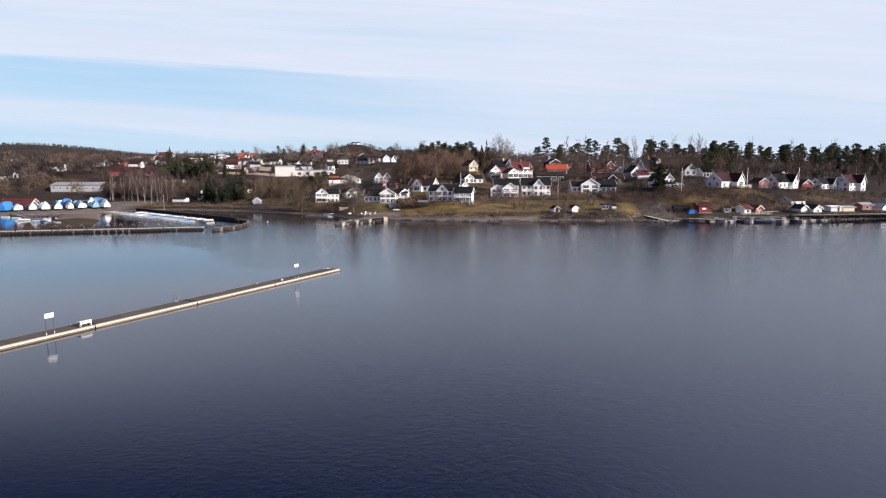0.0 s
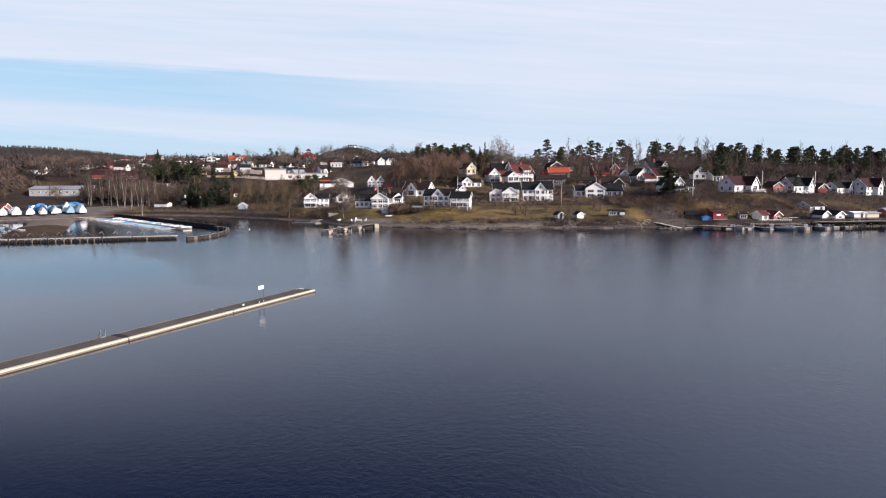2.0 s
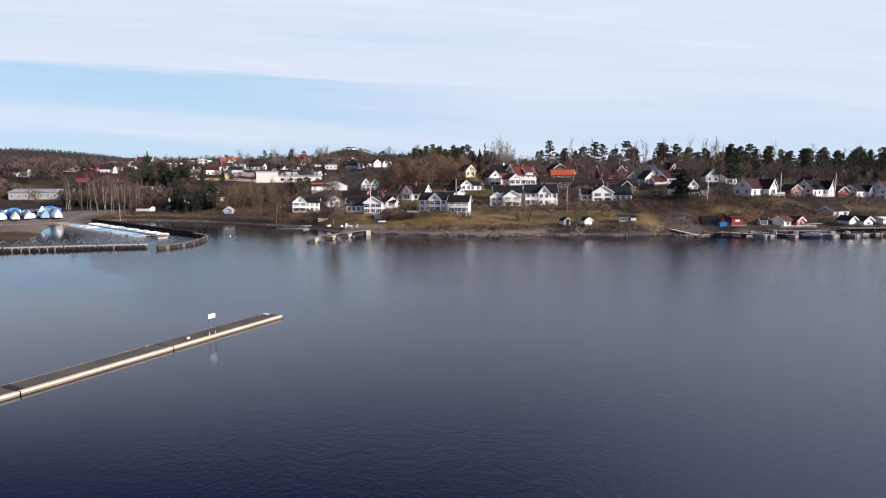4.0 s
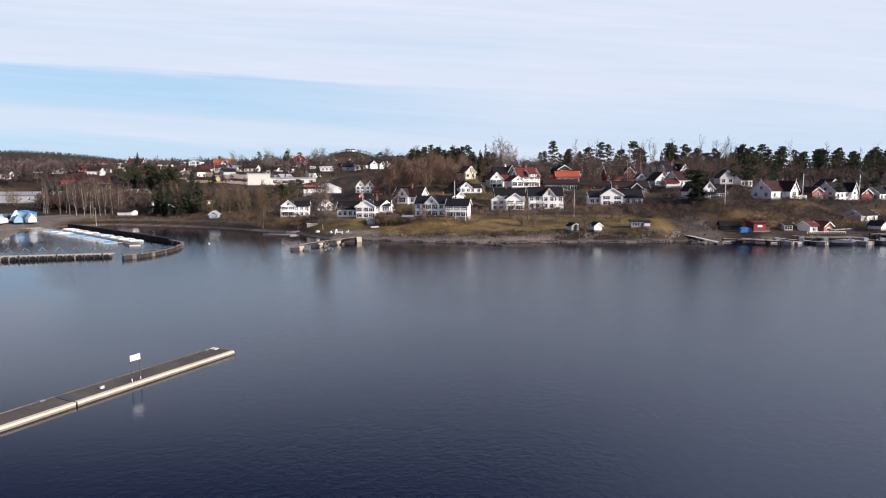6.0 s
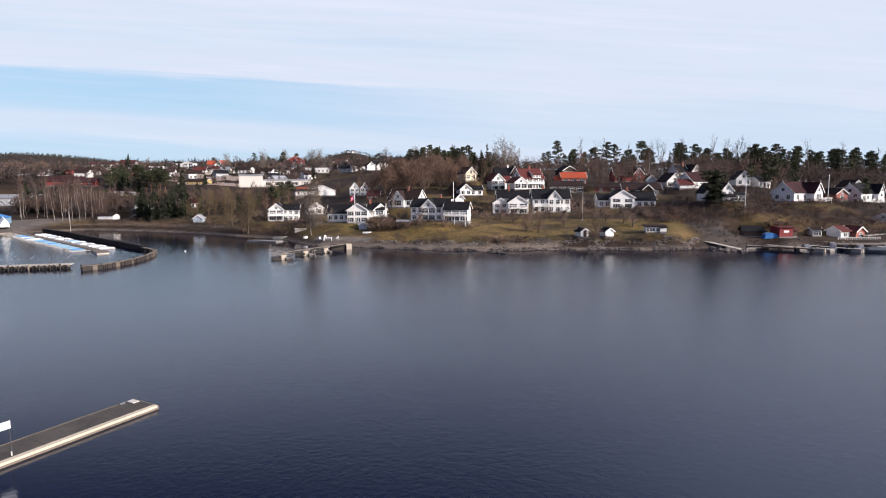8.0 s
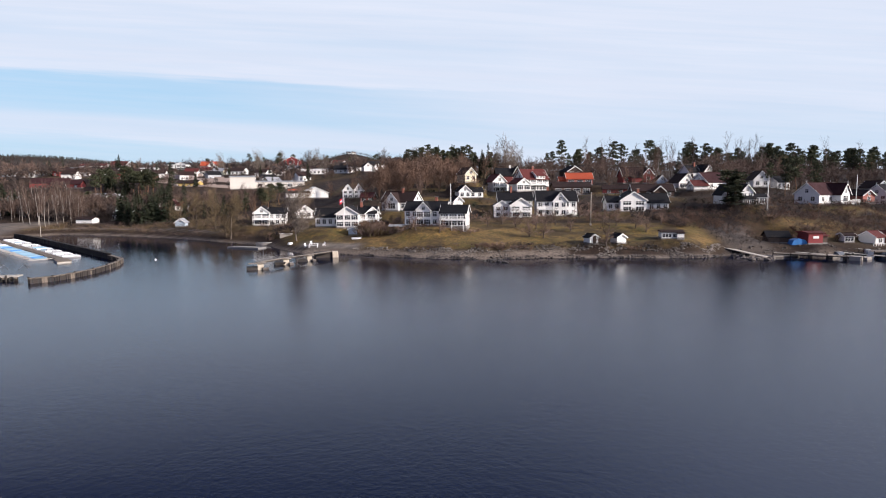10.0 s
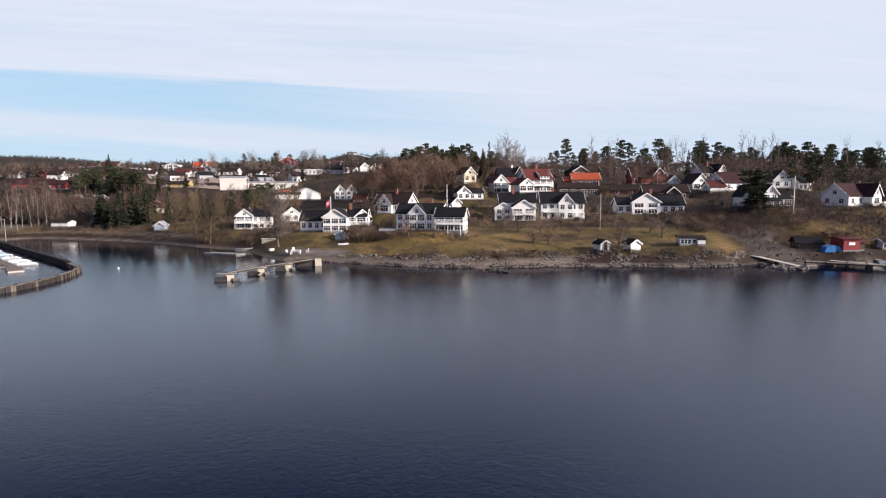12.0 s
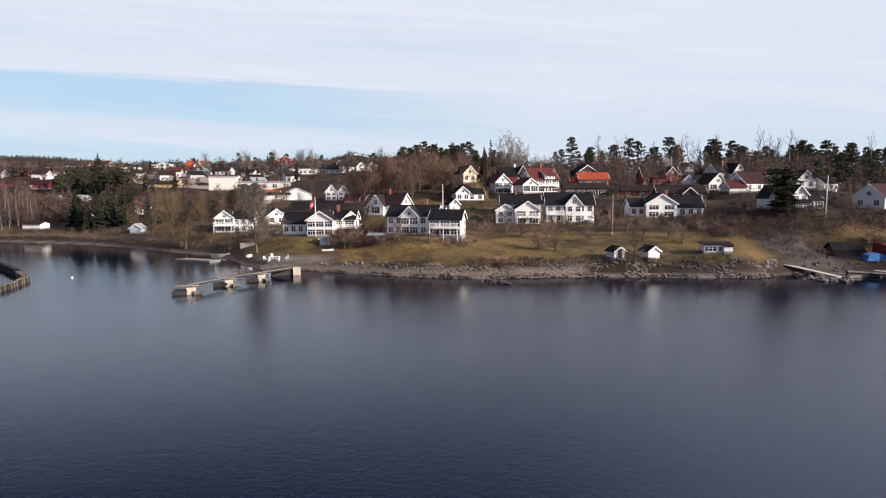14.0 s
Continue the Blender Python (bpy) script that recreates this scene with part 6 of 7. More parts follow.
post_mesh = [Shape().tube((0, 0, -2.0), (0, 0, 0.95 + 0.12 * k), 0.18, 0.17, 7).data("post", M[m]) for k, m in enumerate(("dark_wood", "wood", "dark_wood"))]
for k in range(int(qlen / 0.95)):
    p = qa + qd * (k * 0.95 + rng.uniform(-0.15, 0.15))
    off = Vector((qd.y, -qd.x, 0)) * 0.16
    if k % 2:
        part("tyre", tyre_mesh, "rubber", quay, at=pose(p.x + off.x, p.y + off.y, 0.4, 0, 0, qang + rng.uniform(-8, 8)))
    else:
        part("post", post_mesh[rng.randrange(3)], "wood", quay, at=pose(p.x + off.x * 0.4, p.y + off.y * 0.4, 0, rng.uniform(-4, 4), rng.uniform(-4, 4), 0))


# ---------------------------------------------------------------- boats and pontoons
def boat(m, length, label, cover="palebluetarp", cabin=False, hull="hull"):
    b = thing("boat", m, label, "boat", "boats")
    secs = []
    for f, wid, sh in ((0.0, 0.80, 0.62), (0.35, 1.0, 0.60), (0.7, 0.78, 0.70), (0.92, 0.32, 0.80), (1.0, 0.03, 0.86)):
        x, hw = (f - 0.5) * length, wid * length * 0.17
        secs.append([(x, -hw, sh), (x, -hw * 0.75, 0.0), (x, 0, -0.25), (x, hw * 0.75, 0.0), (x, hw, sh)])
    v = [p for s in secs for p in s]
    f = [(5 * i + j, 5 * i + j + 1, 5 * i + j + 6, 5 * i + j + 5) for i in range(4) for j in range(4)] + [(4, 3, 2, 1, 0)]
    f += [(5 * i + 4, 5 * i, 5 * i + 5, 5 * i + 9) for i in range(4)]
    part("hull", Shape().add(v, f), hull, b)
    if cover:
        c, hw = Shape(), length * 0.165
        c.prism([(-hw, 0.60), (-hw * 0.5, 1.0), (0, 1.2), (hw * 0.5, 1.0), (hw, 0.60)], -length * 0.46, length * 0.30, "x")
        c.add([(length * 0.30, -hw, 0.6), (length * 0.30, 0, 1.2), (length * 0.30, hw, 0.6), (length * 0.46, 0, 0.85)], [(0, 1, 3), (1, 2, 3)])
        part("cover", c, cover, b)
    if cabin:
        part("cabin", Shape().prism([(-length * 0.2, 0.6), (length * 0.18, 0.6), (length * 0.08, 1.45), (-length * 0.2, 1.5)], -length * 0.11, length * 0.11, "y"), "hull", b)
        part("windscreen", Shape().prism([(length * 0.10, 0.95), (length * 0.135, 0.95), (length * 0.09, 1.36), (length * 0.07, 1.36)], -length * 0.115, length * 0.115, "y"), "glass", b)
    return b


def pontoon(x0, y0, x1, y1, label, wide=1.8, fingers=0, finger_len=5.0, side=1):
    p = thing("pontoon", pose(x0, y0, 0, 0, 0, math.degrees(math.atan2(y1 - y0, x1 - x0))), label, "pontoon", "pontoons")
    ln = math.hypot(x1 - x0, y1 - y0)
    n = max(1, int(ln / 8))
    for k in range(n):
        a, b = ln * k / n + 0.05, ln * (k + 1) / n - 0.05
        d = part("deck", Shape().box(a, -wide / 2, 0.38, b, wide / 2, 0.5), "wood", p)
        part("float", Shape().box(a + 0.4, -wide / 2 + 0.1, -0.3, b - 0.4, wide / 2 - 0.1, 0.38), "pale_concrete", d)
    for k in range(fingers):
        x = ln * (k + 0.5) / fingers
        part("finger", Shape().box(x - 0.25, wide / 2 * side, 0.3, x + 0.25, (wide / 2 + finger_len) * side, 0.42) if side > 0 else Shape().box(x - 0.25, -wide / 2 - finger_len, 0.3, x + 0.25, -wide / 2, 0.42), "pale_wood", p)
    return p


pontoon(-184, 270.5, -103, 206.5, "timber pontoon with finger berths in the harbour", fingers=22, finger_len=5, side=-1)
pontoon(-103, 206.5, -98, 201.5, "outer end of the harbour pontoon", 3.0)
u = Vector((-103 + 164, 206.5 - 255, 0)).normalized()
vv = Vector((u.y, -u.x, 0))
boat_a = boat(pose(0, 0, 0), 4.2, "small moored boat under a pale blue cover", "palebluetarp")
boat_b = boat(pose(0, 0, 0), 4.2, "small moored boat under a blue tarpaulin", "bluetarp")
boat_c = boat(pose(0, 0, 0), 4.6, "white moored motor boat with a low cabin", None, True)
boat_d = boat(pose(0, 0, 0), 5.6, "white boat under a white winter cover", "whitetarp")
spots = []
for k in range(25):
    for side in (3.3, -3.3):
        p = Vector((-103, 206.5, 0)) - u * (2.75 * k + 4 + rng.uniform(-0.35, 0.35)) + vv * side
        kind = (boat_a, boat_d, boat_a, boat_a, boat_c, boat_a, boat_b)[rng.randrange(7)] if side > 0 else (boat_d, boat_a, boat_d, boat_c)[rng.randrange(4)]
        if kind is boat_d and side > 0 and k < 12:
            kind = boat_a
        spots.append((kind, p, math.degrees(math.atan2(vv.y, vv.x)) + (0 if side > 0 else 180) + rng.uniform(-6, 6)))
for x, y, a in ((-186, 219, 20), (-176, 211, 25), (-166.5, 205.5, 20), (-157, 200, 30), (-150.5, 196, 15), (-195, 224, 30), (-205, 224, 20)):
    spots.append((boat_d if x in (-176, -205) else boat_a if x < -160 else boat_c, Vector((x, y, 0)), a))
first = set()
for src, p, a in spots:
    m = pose(p.x, p.y, 0.02, 0, 0, a)
    if src.name in first:
        copy_thing(src, m)
    else:
        first.add(src.name)
        src.matrix_basis = m @ Matrix.Diagonal((0.74, 0.74, 0.55, 1))
for k in range(14):
    p = Vector((-136 + 3.6 * k, 171.5 + 1.1 * k + 3.0, 0))
    if p.x < -96:
        part("loop_rail", Shape().tube((0, 0, 0.9), (0, 2.2, 1.5), 0.06, 0.06, 5).tube((0, 2.2, 1.5), (0, 4.2, 0.3), 0.06, 0.06, 5), "steel", quay, at=pose(p.x, p.y, 0, 0, 0, qang))
pontoon(-204, 238, -146, 191, "dark narrow pontoon with moored boats", 1.4)
# boats laid up ashore under covers
def laid_up(x, y, mat, h, turn):
    name = {"darktarp": "dark", "bluetarp": "blue", "whitetarp": "white", "palebluetarp": "faded blue"}[mat]
    t = thing("covered_boat", pose(x, y, gz(x, y), 0, 0, turn), "boat laid up ashore under a " + name + " tarpaulin", "boat", "boats ashore")
    sh, hw = Shape(), 0.42 * h + 0.1
    secs = [[(px, -hw * w, 0.5), (px, -hw * w * 0.92, h * 0.5 * q), (px, -hw * w * 0.12, h * q), (px, hw * w * 0.12, h * q), (px, hw * w * 0.92, h * 0.5 * q), (px, hw * w, 0.5)] for px, w, q in ((-3.4, 0.8, 0.85), (-1.2, 1, 1), (1.2, 1.0, 0.97), (3.2, 0.55, 0.9), (4.0, 0.1, 0.75))]
    sh.add([p for s in secs for p in s], [(6 * i + j, 6 * i + j + 1, 6 * i + j + 7, 6 * i + j + 6) for i in range(4) for j in range(5)] + [(5, 4, 3, 2, 1, 0)])
    part("tarpaulin", sh, mat, t)
    for px in (-1.6, 1.5):
        part("cradle", Shape().box(px - 0.15, -0.8, 0, px + 0.15, 0.8, 0.5), "dark_wood", t)


TARPS = ("whitetarp", "palebluetarp", "whitetarp", "darktarp", "palebluetarp", "bluetarp", "whitetarp", "whitetarp", "darktarp")
for row in range(3):
    for k in range(10 - row):
        x = -214 + 3.8 * k + rng.uniform(-0.6, 0.6)
        laid_up(x, float(shoreline(x)) + 10 + 7 * row + rng.uniform(-0.5, 0.5), TARPS[rng.randrange(9)], rng.uniform(2.4, 4.2), 122 + rng.uniform(-25, 25))
shelter = thing("boat_shelter", pose(-189, 272, gz(-189, 272), 0, 0, 20), "blue tarpaulin shelter with a low gable roof", "shelter")
part("side_sheet", Shape().prism([(-3.6, 0), (-3.6, 2.6), (0, 3.7), (3.6, 2.6), (3.6, 0)], -3, 3, "y"), "palebluetarp", shelter)
part("roof_sheet", Shape().prism([(-3.8, 2.55), (0, 3.75), (3.8, 2.55), (3.8, 2.7), (0, 3.9), (-3.8, 2.7)], -3.2, 3.2, "y"), "bluetarp", shelter)
for k in range(5):
    x, y = -226 + 7.5 * k, float(shoreline(-226 + 7.5 * k)) + 28 + 4 * (k % 2)
    laid_up(x, y, ("whitetarp", "darktarp", "palebluetarp")[k % 3], 2.4, 40 + 12 * k)

# ---------------------------------------------------------------- old bathing jetty on concrete pillars
jetty = thing("old_jetty", pose(0, 0, 0), "ruined jetty of concrete pillars with dark timber beams", "jetty")
def rough_block(seed, w, l, z0, z1, layers=5, jitter=0.09):
    """A weathered cast pillar: rings of eight points, pushed in and out."""
    rng, s, rings = random.Random(seed), Shape(), []
    base = ((-1, -1), (0, -1), (1, -1), (1, 0), (1, 1), (0, 1), (-1, 1), (-1, 0))
    for i in range(layers):
        f = i / (layers - 1)
        k = 1.0 - 0.10 * f
        rings += [(x * w / 2 * k + rng.uniform(-jitter, jitter), y * l / 2 * k + rng.uniform(-jitter, jitter), z0 + (z1 - z0) * f + rng.uniform(-jitter, jitter) * 0.6) for x, y in base]
    return s.add(rings, [(8 * i + j, 8 * i + (j + 1) % 8, 8 * i + (j + 1) % 8 + 8, 8 * i + j + 8) for i in range(layers - 1) for j in range(8)] + [tuple(range(8 * layers - 8, 8 * layers))])


JETTY = ((-48.5, 193.8, 2.6), (-45.7, 201.4, 2.2), (-42.4, 207.4, 2.2))
for k, (x, y, w) in enumerate(JETTY):
    p = part("pillar", rough_block(40 + k, 1.3, 1.9, -1.4, 1.12, 6, 0.08), "jetty_concrete", jetty, at=pose(x, y, 0, 0, 0, 24))
    part("footing", rough_block(50 + k, w, 2.3, -2.0, 0.62, 5, 0.26), "wet_rock", p, at=pose(-0.7 - 0.3 * w, 0.1, 0))
    part("boulder", rough_block(70 + k, 1.2, 1.3, -1.2, 0.40, 4, 0.20), "rock", p, at=pose(0.9, -0.7, 0, 0, 0, 30))
    for j in range(3):
        part("cap_board", Shape().box(-w * 0.9, -0.95 + 0.66 * j, 1.22, 0.95 + 0.2 * j, -0.4 + 0.66 * j, 1.34), ("wood", "pale_wood", "dark_wood")[j], p, at=pose(0, 0, 0.02 * j, 0, 1.2 - j, 3 * j - 3))
ends = [Vector((x - 0.5, y, 1.42)) for x, y, _ in JETTY] + [Vector((-39.2, 214.4, 1.5))]
for a, b in zip(ends, ends[1:]):
    d = b - a
    at = pose(a.x, a.y, a.z, 0, 0, math.degrees(math.atan2(d.y, d.x)))
    part("beam", Shape().box(0, -0.55, -0.22, d.length, -0.35, 0.0).box(0, 0.35, -0.22, d.length, 0.55, 0.0), "dark_wood", jetty, at=at)
    for j in range(4):
        part("plank", Shape().box(0, -0.6 + 0.31 * j, 0.0, d.length - 0.05, -0.33 + 0.31 * j, 0.06), ("wood", "pale_wood", "wood", "dark_wood")[j], jetty, at=at)
part("landing", Shape().box(-4.2, -1.0, -1.0, 0.2, 1.4, 1.3), "dark_wood", jetty, at=pose(-39.0, 215.2, 0, 0, 0, 26))
part("landing_end", rough_block(90, 1.5, 2.2, -1.0, 1.4, 5, 0.06), "jetty_concrete", jetty, at=pose(-38.2, 214.9, 0, 0, 0, 20))
slab = thing("stone_landing", pose(-69, 234.5, 0, 0, 0, -20), "low stone landing in the bay", "landing")
part("slab", Shape().prism([(-6, -1), (-5.4, 0.25), (5.6, 0.35), (6, -1)], -1.6, 1.6, "y"), "stone", slab)
part("kerb", Shape().box(-5.4, -1.5, 0.25, 5.4, -1.2, 0.42), "concrete", slab)
wall = thing("garden_wall", pose(-66, 241.8, gz(-66, 241.8), 0, 0, 24), "short pale garden wall by the bay", "wall")
part("wall_body", Shape().box(-3, -0.2, -0.6, 3, 0.2, 0.5), "concrete", wall)
part("coping", Shape().box(-3.1, -0.28, 0.5, 3.1, 0.28, 0.6), "pale_concrete", wall)
wall2 = thing("garden_wall", pose(-61.0, 244.5, gz(-61, 244.5), 0, 0, 14), "short pale garden wall with a step", "wall")
part("wall_body", Shape().box(-1.8, -0.2, -0.6, 1.8, 0.2, 0.8), "concrete", wall2)
part("coping", Shape().box(-1.9, -0.28, 0.8, 1.9, 0.28, 0.9), "pale_concrete", wall2)


# ---------------------------------------------------------------- flagpoles
def flagpole(x, y, z, h, label, flag=False, mat="trim"):
    p = thing("flagpole", pose(x, y, z), label, "flagpole", "flagpoles")
    part("pole", Shape().tube((0, 0, -0.3), (0, 0, h), 0.13, 0.07, 8), mat, p, smooth=True)
    part("finial", Shape().tube((0, 0, h), (0, 0, h + 0.18), 0.1, 0.03, 8), mat, p)
    part("base", Shape().box(-0.25, -0.25, -0.4, 0.25, 0.25, 0.5), "concrete", p)
    if flag:
        # hanging in folds from the halyard
        def cloth(u0, u1, v0, v1, mat_name, off, name):
            s, n = Shape(), 6
            pts = []
            for j in range(n + 1):
                uu = u0 + (u1 - u0) * j / n
                for v in (v0, v1):
                    pts.append((-1.2 * uu, off + 0.25 * math.sin(uu * 5.0), h - 0.4 - 1.4 * v - 1.0 * uu))
            for j in range(n):
                s.add([pts[2 * j], pts[2 * j + 2], pts[2 * j + 3], pts[2 * j + 1]], [(0, 1, 2, 3)])
                s.add([(q[0], q[1] + 0.015, q[2]) for q in (pts[2 * j], pts[2 * j + 1], pts[2 * j + 3], pts[2 * j + 2])], [(0, 1, 2, 3)])
            return part(name, s, mat_name, fl if name != "flag" else p)
        fl = cloth(0, 1, 0, 1, "flagred", 0.0, "flag")
        for mat_name, k, o in (("trim", 0.12, 0.03), ("flagblue", 0.06, 0.045)):
            cloth(0, 1, 0.5 - k, 0.5 + k, mat_name, -o, "cross_bar")
            cloth(0.36 - k * 0.7, 0.36 + k * 0.7, 0, 1, mat_name, -o - 0.004, "cross_bar")
            cloth(0, 1, 0.5 - k, 0.5 + k, mat_name, o, "cross_bar")
    return p


flagpole(-42.4, 241.0, gz(-42.4, 241.0), 9.6, "white flagpole with a red flag with white-edged blue cross", True)
flagpole(-11.6, 239.0, gz(-11.6, 239.0), 11.4, "tall white flagpole on the lawn")
flagpole(27.4, 242.5, gz(27.4, 242.5), 9.0, "slim pale flagpole below the houses", mat="pale_wood")
flagpole(78.4, 251.0, gz(78.4, 251.0), 9.6, "white flagpole by the path")
flagpole(61.5, 318.5, gz(61.5, 318.5), 11, "weathered flagpole by the red house", mat="pale_wood")
flagpole(109, 262.5, gz(109, 262.5), 9, "white flagpole on the terrace")
flagpole(140, 283, gz(140, 283), 9.5, "white flagpole by the deck")

# ---------------------------------------------------------------- shore stones
def stone_field(name, n, seed, label, where, r0, r1, mat="rock", lowest=-9.0):
    rng, s = random.Random(seed), Shape()
    t = (1 + 5 ** 0.5) / 2
    ico = [Vector(p).normalized() for p in ((-1, t, 0), (1, t, 0), (-1, -t, 0), (1, -t, 0), (0, -1, t), (0, 1, t), (0, -1, -t), (0, 1, -t), (t, 0, -1), (t, 0, 1), (-t, 0, -1), (-t, 0, 1))]
    faces = [(0, 11, 5), (0, 5, 1), (0, 1, 7), (0, 7, 10), (0, 10, 11), (1, 5, 9), (5, 11, 4), (11, 10, 2), (10, 7, 6), (7, 1, 8), (3, 9, 4), (3, 4, 2), (3, 2, 6), (3, 6, 8), (3, 8, 9), (4, 9, 5), (2, 4, 11), (6, 2, 10), (8, 6, 7), (9, 8, 1)]
    spots = [where(rng) for _ in range(n)]
    zs = ground_z(np.array([p[0] for p in spots]), np.array([p[1] for p in spots]))
    for (x, y), z in zip(spots, zs):
        r = r0 + (r1 - r0) * rng.random() ** 2.2
        k = Vector((rng.uniform(0.8, 1.5), rng.uniform(0.7, 1.2), rng.uniform(0.5, 0.9)))
        a = rng.uniform(0, 6.28)
        v = []
        for p in ico:
            q = Vector((p.x * k.x, p.y * k.y, p.z * k.z)) * r * rng.uniform(0.75, 1.15)
            v.append((x + q.x * math.cos(a) - q.y * math.sin(a), y + q.x * math.sin(a) + q.y * math.cos(a), max(z, lowest + 0.5 * r) + q.z + r * 0.2))
        s.add(v, faces)
    tagged(new(name, s.data(name, M[mat])), label, "stones", kind="stuff")


def band(x0, x1, d0, d1):
    def pick(rng):
        while True:
            x, d = rng.uniform(x0, x1), d0 + (d1 - d0) * rng.random()
            if float(wavy(np.array(x), np.array(d * 2), 1.7, 4.0)) > rng.uniform(-0.25, 0.2):
                return x, float(shoreline(x)) + d
    return pick


stone_field("shore_stones", 1100, 11, "grey rubble along the foot of the lawn", band(-36, 56, 2.9, 4.9), 0.08, 0.36)
stone_field("shore_stones", 1500, 12, "wet dark stones at the waterline", band(-40, 56, -1.2, 1.1), 0.07, 0.30, "wet_rock")
stone_field("shore_stones", 900, 13, "scattered boulders on the eastern shore", band(56, 170, -0.5, 4), 0.10, 0.42)
stone_field("shore_stones", 260, 14, "wet dark stones round the bay", band(-170, -48, -0.5, 1.6), 0.08, 0.26, "wet_rock")
stone_field("stone_groyne", 110, 15, "short groyne of heaped dark stones", lambda rng: (0.4 + rng.gauss(0, 1.1), 208.6 + rng.gauss(0, 1.0)), 0.2, 0.5, "wet_rock", lowest=-0.2)
stone_field("stone_groyne", 150, 16, "heap of stones beside the slipway", lambda rng: (60.5 + rng.gauss(0, 2.0), 214.8 + rng.gauss(0, 1.2)), 0.2, 0.55, lowest=-0.25)

stone_field("rock_slabs", 420, 17, "worn rock slabs and boulders at the waterline", band(22, 54, 0.3, 3.2), 0.10, 0.42)
stone_field("rock_slabs", 260, 18, "worn boulders below the lawn", band(-20, 24, 1.0, 3.4), 0.08, 0.36)

# ---------------------------------------------------------------- slipway and the docks to the east
slip = thing("slipway", pose(59.5, 221.6, 1.0, 8, 0, 42), "pale timber slipway running down to the water", "slipway")
part("ramp", Shape().box(-0.85, -6.4, -0.08, 0.85, 5.9, 0.06), "pale_wood", slip)
for y in (-5.2, -2.0, 1.2, 4.4):
    part("bearer", Shape().box(-1.0, y - 0.12, -1.1, 1.0, y + 0.12, -0.08), "dark_wood", slip)
apron = thing("concrete_apron", pose(67.5, 219.5, -0.1, 0, 0, 12), "rough concrete apron by the slipway", "apron")
part("apron_slab", Shape().prism([(-4.5, -1.5), (-3.6, 0.25), (3.4, 0.4), (4.4, -1.5)], -2.5, 9, "y"), "rock", apron)
part("apron_edge", Shape().box(-3.5, -2.4, 0.3, 3.2, -2.1, 0.5), "concrete", apron)


def dock(x0, y0, x1, y1, z, wide, label, mat="wood", floats=False):
    d = thing("dock", pose(x0, y0, 0, 0, 0, math.degrees(math.atan2(y1 - y0, x1 - x0))), label, "dock", "docks")
    ln = math.hypot(x1 - x0, y1 - y0)
    n = max(2, int(ln / 0.9))
    for k in range(n):
        part("plank", Shape().box(ln * k / n + 0.02, -wide / 2, z - 0.1 + 0.01 * (k % 2), ln * (k + 1) / n - 0.02, wide / 2, z), mat, d)
    part("stringer", Shape().box(0, -wide / 2 + 0.1, z - 0.3, ln, -wide / 2 + 0.25, z - 0.1).box(0, wide / 2 - 0.25, z - 0.3, ln, wide / 2 - 0.1, z - 0.1), "dark_wood", d)
    m = max(2, int(ln / 3.2))
    for k in range(m + 1):
        for s in (-1, 1):
            x = ln * k / m
            part("post", Shape().tube((x, s * (wide / 2 - 0.15), -2.2), (x, s * (wide / 2 - 0.15), z + 0.15), 0.13, 0.12, 6), "dark_wood", d)
    if floats:
        part("float", Shape().box(ln - 2.2, -wide / 2 - 0.3, -0.4, ln, wide / 2 + 0.3, z + 0.1), "concrete", d)


dock(66, 219, 79, 213, 0.9, 2.2, "grey plank dock before the boathouses")
dock(72, 221, 81.5, 211.5, 0.85, 1.4, "narrow pale dock with a float at its end", "pale_wood", True)
dock(82, 221.5, 90, 211, 0.8, 1.4, "narrow plank dock with a float", "pale_wood", True)
dock(88, 220, 104, 220.5, 1.3, 4.0, "timber dock deck before red-roofed boathouses")
dock(97, 219, 101, 211, 0.9, 2.4, "short dock with a white float", "pale_wood", True)
dock(104, 220, 108, 212.5, 0.8, 2.0, "short dock with a pale float", "wood", True)
dock(110, 224, 126, 226, 1.9, 4.0, "high timber dock on posts")
dock(126, 227, 152, 233, 1.9, 4.0, "long timber dock on dark posts before sheds")
dock(150, 233, 176, 240, 1.9, 4.0, "long timber dock on dark posts")
dock(101, 229, 121, 243, 2.6, 1.4, "pale plank walkway along the bank", "pale_wood")
dock(74, 230, 82.6, 220.6, 1.0, 0.9, "pale gangway slanting down to the water", "pale_wood")
for x, y, turn, length, dark, cover, cabin in ((88.4, 221.4, 75, 5.2, True, None, True), (90.3, 218.6, 70, 5.4, True, "darktarp", False), (92.0, 215.8, 78, 5.0, True, None, True), (93.6, 212.2, 172, 6.2, True, "darktarp", False),
                                               (86.2, 216.4, 60, 4.6, False, None, True), (98.8, 215.6, 80, 5.0, False, "whitetarp", False), (103.0, 217.0, 86, 5.2, True, None, True), (107.2, 216.6, 80, 5.2, False, None, True),
                                               (111.5, 219.4, 84, 5.4, True, "darktarp", False), (80.6, 218.4, 40, 4.2, True, "darktarp", False)):
    boat(pose(x, y, 0.02, 0, 0, turn), length, ("dark" if dark else "white") + (" cabin boat" if cabin else " covered boat") + " tied up among the docks", cover, cabin, "darktarp" if dark else "hull")
terrace = thing("hut_terrace", pose(97.6, 227.6, 0, 0, 0, 5), "white-railed timber terrace before the red-roofed huts", "terrace")
part("deck", Shape().box(-5.6, -1.8, 1.35, 5.6, 1.8, 1.55), "pale_wood", terrace)
rails = Shape().box(-5.6, -1.8, 2.35, 5.6, -1.7, 2.45)
